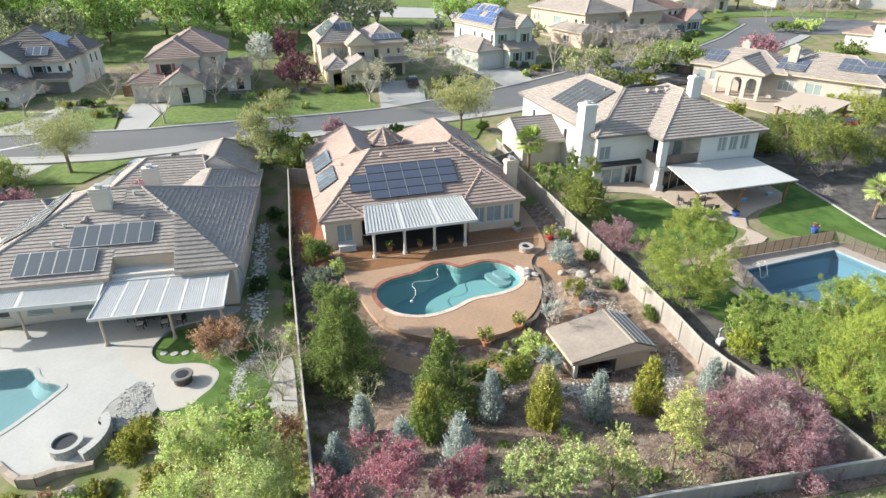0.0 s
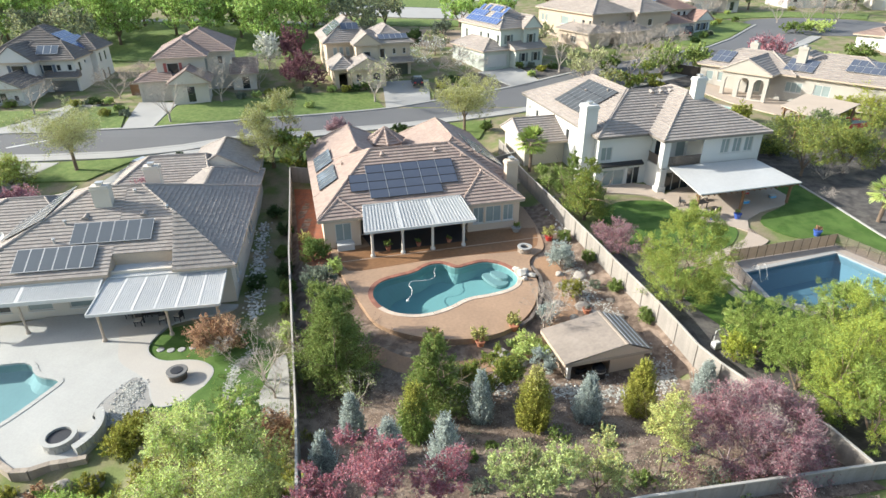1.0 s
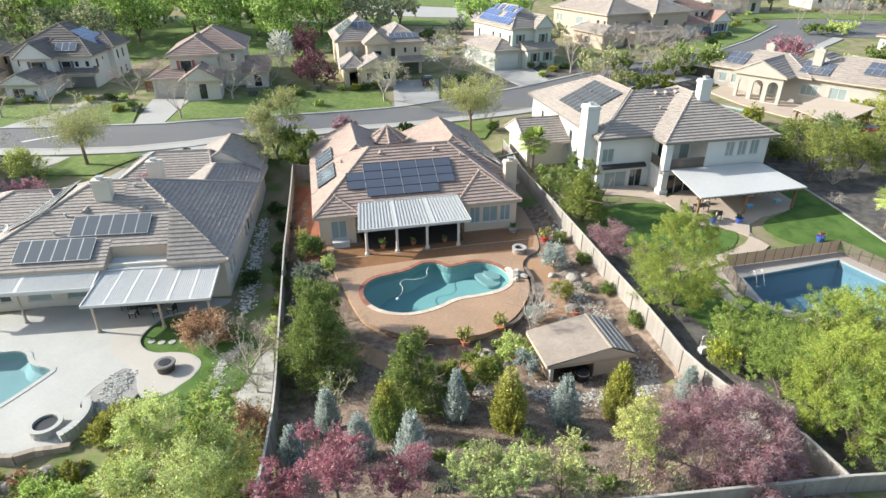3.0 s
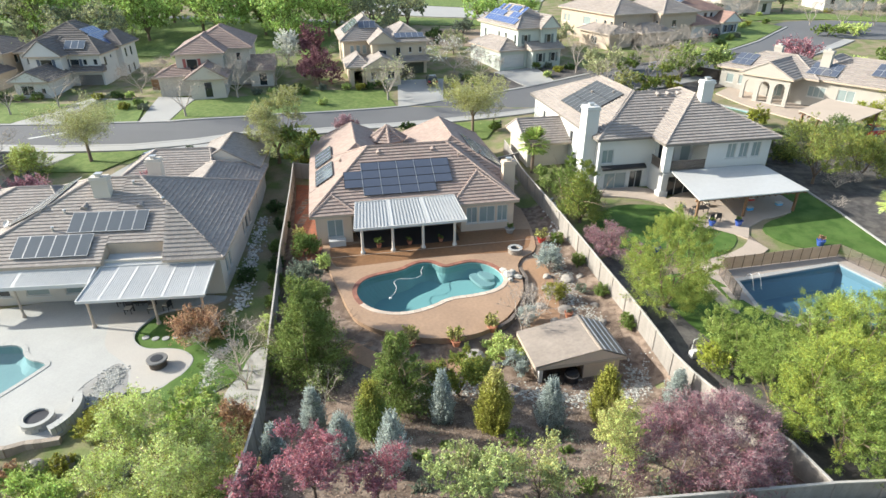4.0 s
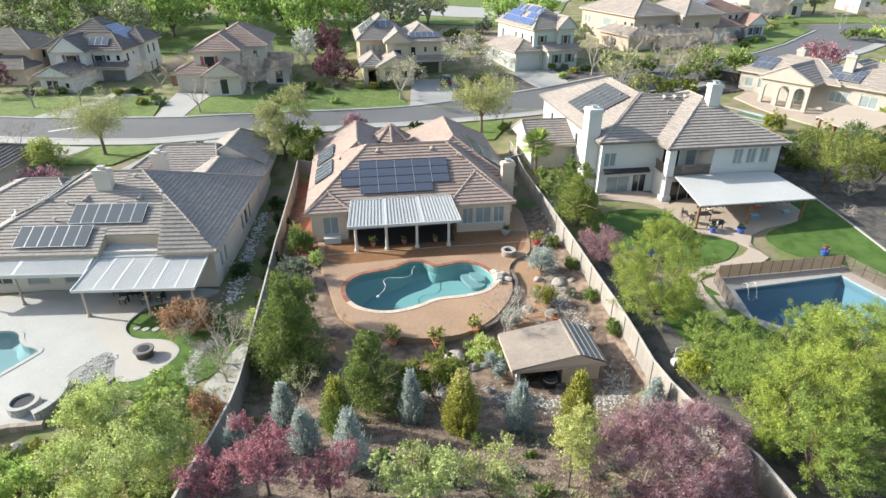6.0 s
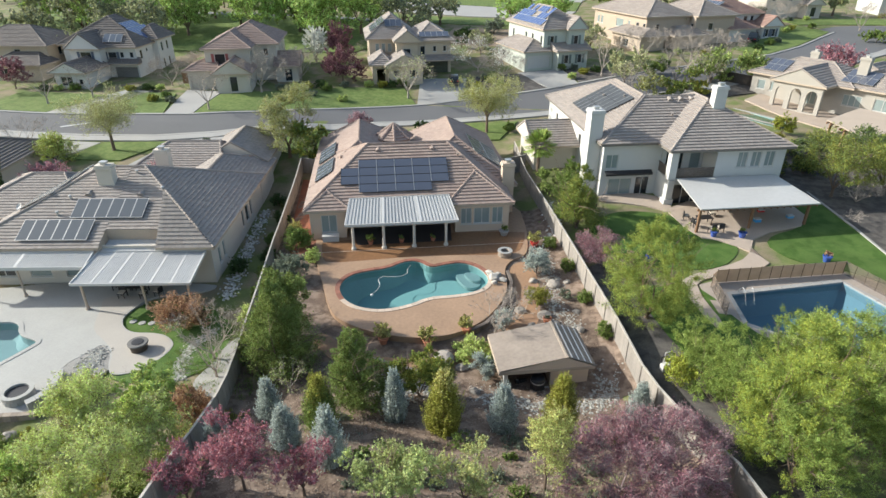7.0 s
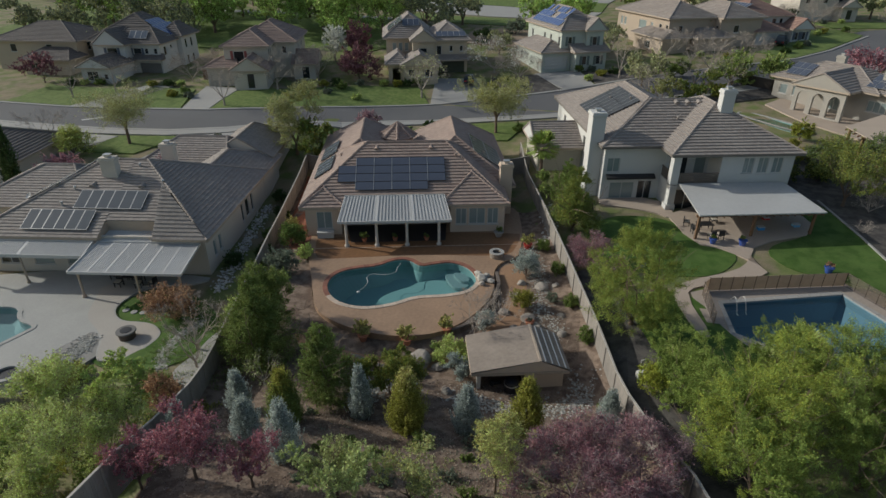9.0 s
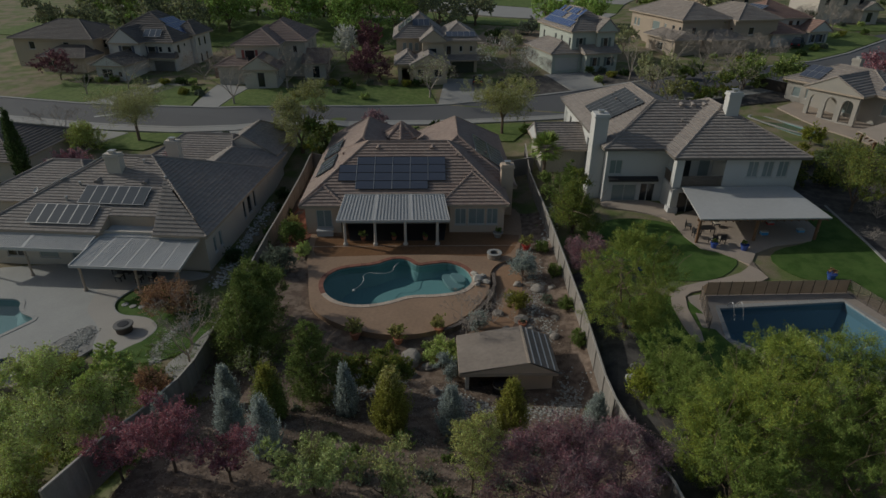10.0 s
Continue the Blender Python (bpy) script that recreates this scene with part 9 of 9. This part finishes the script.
# boulders, creek beds and gravel
def boulder(x, y, r, label, seed, mat=ROCK):
    rng = np.random.default_rng(seed)
    bm = bmesh.new()
    bmesh.ops.create_icosphere(bm, subdivisions=3, radius=1.0)
    off = Vector(rng.uniform(-50, 50, 3))
    sc = Vector((r * rng.uniform(0.85, 1.2), r * rng.uniform(0.8, 1.1), r * rng.uniform(0.55, 0.75)))
    for v in bm.verts:
        k = 1 + 0.28 * noise.noise(v.co * 1.3 + off) + 0.1 * noise.noise(v.co * 3.5 + off)
        v.co = Vector((v.co.x * sc.x, v.co.y * sc.y, v.co.z * sc.z)) * k
    me = bpy.data.meshes.new("boulder")
    bm.to_mesh(me)
    bm.free()
    me.materials.append(mat)
    ob = new("boulder", me)
    ob.matrix_basis = pose(x, y, ground_z(x, y) + sc.z * 0.35, 0, 0, rng.uniform(0, 360))
    tagged(ob, label, "boulder", "garden boulders")


for i, (x, y, r) in enumerate([(-21.0, 21.8, 0.6), (-19.4, 22.2, 0.5), (-22.6, 21.2, 0.5), (-24.4, 20.6, 0.5), (3.6, 32.2, 0.75), (4.9, 31.9, 0.4), (4.0, 30.8, 0.4), (9.6, 47.0, 0.45), (9.2, 43.3, 0.4), (10.9, 43.0, 0.5), (12.0, 43.6, 0.35), (10.2, 38.4, 0.5), (11.0, 37.4, 0.45), (9.4, 36.8, 0.4), (12.8, 37.0, 0.35), (8.4, 38.8, 0.4), (9.0, 41.6, 0.35), (8.8, 45.6, 0.35), (12.6, 39.4, 0.3), (6.0, 29.4, 0.35)]):
    boulder(x, y, r, "weathered tan garden boulder on mulch", 500 + i)
for i, (u, v, r) in enumerate([(11.35, -5.6, 0.4), (11.6, -6.4, 0.5), (11.5, -7.2, 0.35), (12.0, -5.9, 0.32), (12.2, -6.8, 0.35)]):
    p = MAIN @ Vector((u, v, 0))
    rng = np.random.default_rng(530 + i)
    m = Mesh()
    m.stone(0, 0, r * 0.35, r, rng)
    b = thing("waterfall_rock", pose(p.x, p.y, 0.0), "pale rock at the pool's small waterfall", "rock", "waterfall rocks")
    part("rock", m, material("pale_rock", (0.42, 0.39, 0.35), 0.9, 0.2, 6, 1, 0.4) if i == 0 else bpy.data.materials["pale_rock"], b)


def creek(line, width, count, r0, r1, label, seed, mat=GRAVEL, lift=0.0):
    """A bed of loose stones along a line."""
    rng = np.random.default_rng(seed)
    pts = [Vector((*p, 0)) for p in line]
    legs = [(b - a).length for a, b in zip(pts, pts[1:])]
    m = Mesh()
    for _ in range(count):
        s = rng.uniform(0, sum(legs))
        for a, b, g in zip(pts, pts[1:], legs):
            if s <= g:
                break
            s -= g
        p = a.lerp(b, min(1, s / g))
        x, y = p.x + rng.normal() * width * 0.4, p.y + rng.normal() * width * 0.4
        r = rng.uniform(r0, r1)
        m.stone(x, y, (lift or ground_z(x, y)) + r * 0.35, r, rng)
    ob = part("river_stones", m, mat)
    tagged(ob, label, "stones", kind="stuff")


PALE_STONE = material("pale_river_stone", (0.34, 0.335, 0.305), 0.9, 0.2, 6, 1, 0.3, island=0.35)
creek([(10.0, 47.2), (10.6, 44.4), (11.0, 42), (11.0, 39.6), (12.2, 37.6), (12.6, 36.4)], 1.1, 1100, 0.035, 0.11, "pale river stones in a dry creek bed", 540, PALE_STONE)
creek([(14.4, 33.2), (14.6, 31.0), (13.2, 29.4), (10.8, 28.6), (8.6, 28.6), (6.4, 29.2)], 1.2, 1900, 0.04, 0.12, "pale river stones below the shed", 541, PALE_STONE)
creek([(0.2, 29.2), (1.6, 28.4), (3.4, 29.8)], 1.4, 1000, 0.04, 0.13, "pale river stones between shrubs", 542, PALE_STONE)
creek([(-14.0, 33.4), (-14.6, 31.4), (-14.2, 29.2), (-13.2, 27.6)], 0.62, 1900, 0.04, 0.1, "grey river stones in a winding bed", 543, PALE_STONE)
sheet("yard", rounded([(-11.6, 33.4), (-10.9, 31.4), (-9.7, 27.2), (-9.4, 26.0), (-11.0, 26.2), (-12.2, 27.2), (-12.0, 29.6), (-12.2, 31.8)], 2), 0.1, GRAVEL, "pale gravel bed beside the fence", "gravel", 1.0, 0.05)
creek([(-11.4, 31.8), (-10.9, 29.6), (-10.2, 27.6)], 0.9, 480, 0.03, 0.07, "pale gravel beside the fence", 544, PALE_STONE)
creek([(-20.7, 29.6), (-20.5, 28.6), (-20.5, 27.6), (-20.3, 26.6)], 0.8, 1500, 0.03, 0.075, "grey gravel bed beside the patio", 545, PALE_STONE, -1.07)
tagged(part("gravel_bed", slab([(-21.6, 30.9), (-20.3, 30.2), (-18.7, 28.5), (-19.2, 26.2), (-20.4, 26.0), (-21.5, 26.6), (-22.4, 27.2), (-22.5, 28.6), (-22.0, 29.8)], -1.075, -1.9), GRAVEL_GREY), "fine grey gravel bed beside the patio", "gravel", kind="structure")
creek([(-15.4, 38.0), (-16.4, 42.0), (-18.0, 48.0), (-19.2, 54.0)], 1.0, 500, 0.06, 0.16, "grey gravel along the side path", 546)
creek([(10.2, 57.5), (11.0, 53.0), (10.4, 50.6)], 0.7, 260, 0.06, 0.16, "grey gravel strip beside the fence", 547)
creek([(9.0, 20.5), (14, 24), (3, 21.5), (0, 22.5), (-4, 24.6), (-6, 29), (12, 33.5), (13.4, 38)], 4.0, 700, 0.02, 0.06, "small scattered stones on the mulch", 548, ROCK)
sheet("yard", world_loop(LEFT, rounded([(-0.9, -0.9), (1.0, -0.8), (1.0, 0.5), (-0.2, 0.6), (-1.2, 0.0)], 2)), 0.16, GRAVEL, "small gravel bed round the cover post", "gravel", 1.0, 0.05)
sheet("path", world_loop(MAIN, rounded([(12.9, -4.4), (15.2, -3.2), (15.4, -6.0), (14.6, -10.0), (13.6, -13.0), (11.5, -15.0), (7.6, -16.6), (3.4, -16.6), (-0.6, -15.4), (-3.0, -12.4), (-2.0, -11.6), (0.0, -14.0), (3.6, -15.3), (7.2, -15.3), (10.6, -13.8), (12.3, -11.6), (13.0, -8.5)], 2)), 0.08, WALK, "rose-tinted concrete path below the deck", "path", 1.0, 0.2)
for i in range(7):
    p = LEFT @ Vector((4.2 + i * 0.75, -1.5 - 0.25 * math.sin(i * 0.9), 0))
    m = Mesh()
    m.lathe(0, 0, [(0.26, -0.05), (0.28, 0.02), (0.24, 0.04)], 9)
    ob = part("stepping_stone", m, CONCRETE)
    ob.matrix_basis = pose(p.x, p.y, ground_z(p.x, p.y) + 0.09)
    tagged(ob, "pale round stepping stone in the lawn", "stepping stone", "stepping stones")


# mesh safety fence round the far pool
def mesh_fence(pts, label, mat=MESH_FENCE):
    t = thing("pool_fence", RIGHT @ Matrix.Translation((0, 0, RP_Z - 0.75)), label, "fence")
    for (x0, y0), (x1, y1) in zip(pts, pts[1:]):
        a, b = Vector((x0, y0, 0)), Vector((x1, y1, 0))
        n = max(1, round((b - a).length / 0.95))
        for i in range(n):
            p, q = a.lerp(b, (i + 0.03) / n), a.lerp(b, (i + 0.97) / n)
            side = Vector((-(b - a).y, (b - a).x, 0)).normalized() * 0.008
            m = Mesh()
            lo = [p - side, q - side, q + side, p + side]
            m.poly([c + Vector((0, 0, 0.04)) for c in lo[::-1]])
            m.poly([c + Vector((0, 0, 1.2)) for c in lo])
            for k in range(4):
                c, d = lo[k], lo[(k + 1) % 4]
                m.poly([c + Vector((0, 0, 0.04)), d + Vector((0, 0, 0.04)), d + Vector((0, 0, 1.2)), c + Vector((0, 0, 1.2))])
            part("mesh_panel", m, mat, t)
            m = Mesh()
            c = a.lerp(b, i / n)
            m.tube(c - Vector((0, 0, 0.05)), c + Vector((0, 0, 1.25)), 0.022, 0.022, 6)
            part("pole", m, TRIM_DARK, t)


mesh_fence([(3.9, -16.5), (4.6, -15.9), (15.8, -15.7)], "tan mesh safety fence behind the pool")
mesh_fence([(15.8, -15.7), (16.6, -19.4), (18.2, -24)], "dark see-through mesh safety fence beside the pool", MESH_DARK)
mesh_fence([(2.9, -20.5), (3.9, -16.5)], "dark see-through mesh safety fence by the path", MESH_DARK)


def handrail():
    t = thing("pool_rail", RIGHT @ Matrix.Translation((0, 0, RP_Z - 0.75)), "pale curved metal handrails at the pool steps", "handrail")
    for x in (5.6, 6.3):
        m = Mesh()
        last = Vector((x, -17.4, -0.05))
        for k in range(1, 11):
            s = k / 10
            q = Vector((x + 0.1 * s, -17.4 - 1.3 * s, 0.85 * math.sin(math.pi * min(1, s * 1.1)) - 0.4 * s))
            m.tube(last, q, 0.025, 0.025, 6, False)
            last = q
        part("rail", m, METAL_GREY, t)


handrail()


# ---------------------------------------------------------------- cars
def car(at, turn, paint, label, van=False, z=None):
    zz = (ground_z(*at) + 0.17) if z is None else z
    t = thing("car", pose(at[0], at[1], zz, 0, 0, turn), label, "car")
    hgt = 1.85 if van else 1.45
    prof = [(-2.2, 0.35), (-2.25, 0.75), (-2.1, 0.95), (-1.9, 1.0), (1.1, 0.98), (1.9, 0.85), (2.2, 0.65), (2.2, 0.35)]
    cab = [(-1.95, 0.99), (-1.7, hgt - 0.08), (-1.3, hgt), (0.1, hgt), (0.35, hgt - 0.06), (1.15, 0.98)]

    def extrude(rows, w0, w1):
        m = Mesh()
        zmin, zmax = min(r[1] for r in rows), max(r[1] for r in rows)
        wid = lambda zc: w0 + (w1 - w0) * (zc - zmin) / max(0.01, zmax - zmin)
        l, r = [(x, -wid(zc), zc) for x, zc in rows], [(x, wid(zc), zc) for x, zc in rows]
        m.poly(l)
        m.poly(r[::-1])
        for a, b, c, d in zip(l, l[1:] + l[:1], r[1:] + r[:1], r):
            m.poly([b, a, d, c])
        return m

    part("body", extrude(prof, 0.9, 0.84), paint, t)
    part("cabin_glass", extrude(cab, 0.8, 0.66), GLASS, t)
    roof = Mesh()
    roof.box(-1.35, 0.12, -0.66, 0.66, hgt - 0.015, hgt + 0.03)
    part("roof_panel", roof, paint, t)
    for x in (-1.35, 1.4):
        for y in (-0.82, 0.82):
            w = Mesh()
            w.tube((x, y - 0.1, 0.33), (x, y + 0.1, 0.33), 0.33, 0.33, 16)
            tyre = part("tyre", w, RUBBER, t)
            w = Mesh()
            w.tube((x, y - 0.11, 0.33), (x, y + 0.11, 0.33), 0.2, 0.2, 12)
            part("rim", w, METAL_GREY, tyre)
    for y in (-0.6, 0.6):
        m = Mesh()
        m.box(2.1, 2.215, y - 0.2, y + 0.2, 0.62, 0.74)
        part("headlight", m, TRIM_WHITE, t)
        m = Mesh()
        m.box(-2.265, -2.15, y - 0.18, y + 0.18, 0.68, 0.84)
        part("tail_light", m, CAR_RED, t)


car((-6.4, 102.6), 100, CAR_BLACK, "black car parked on the drive")
car((50.0, 134.6), 65, CAR_BLACK, "dark van parked on the drive", True)
car((-36.2, 65.6), 70, CAR_WHITE, "white car parked on the forecourt")
car((54.4, 79.6), 20, CAR_RED, "red car parked beside the trees")
car((73.5, 176.2), 80, CAR_WHITE, "white car parked on a drive")

# cypress and fences beside the low grey house
conifer((-49.0, 51.5), 9.5, 1.9, LEAF_DARK, 5000, 0.16, "tall dark slender cypress beside the house", 600, name="cypress", waist=0.5)
conifer((-50.6, 52.4), 8.0, 1.6, LEAF_DARK, 4000, 0.16, "tall dark slender cypress beside the house", 601, name="cypress", waist=0.5)
fence_line("fence", [(-49, 47.5), (-45.0, 46.0), (-42.5, 38)], "brown wooden garden fence", mat=WOOD)
fence_line("fence", [(-52.0, 94.5), (-47.5, 95.5)], "brown wooden side fence between houses", mat=WOOD)
fence_line("fence", [(37.6, 106.4), (40.5, 104.6), (43.6, 103.2)], "dark wooden fence behind the garden", mat=TRIM_DARK)
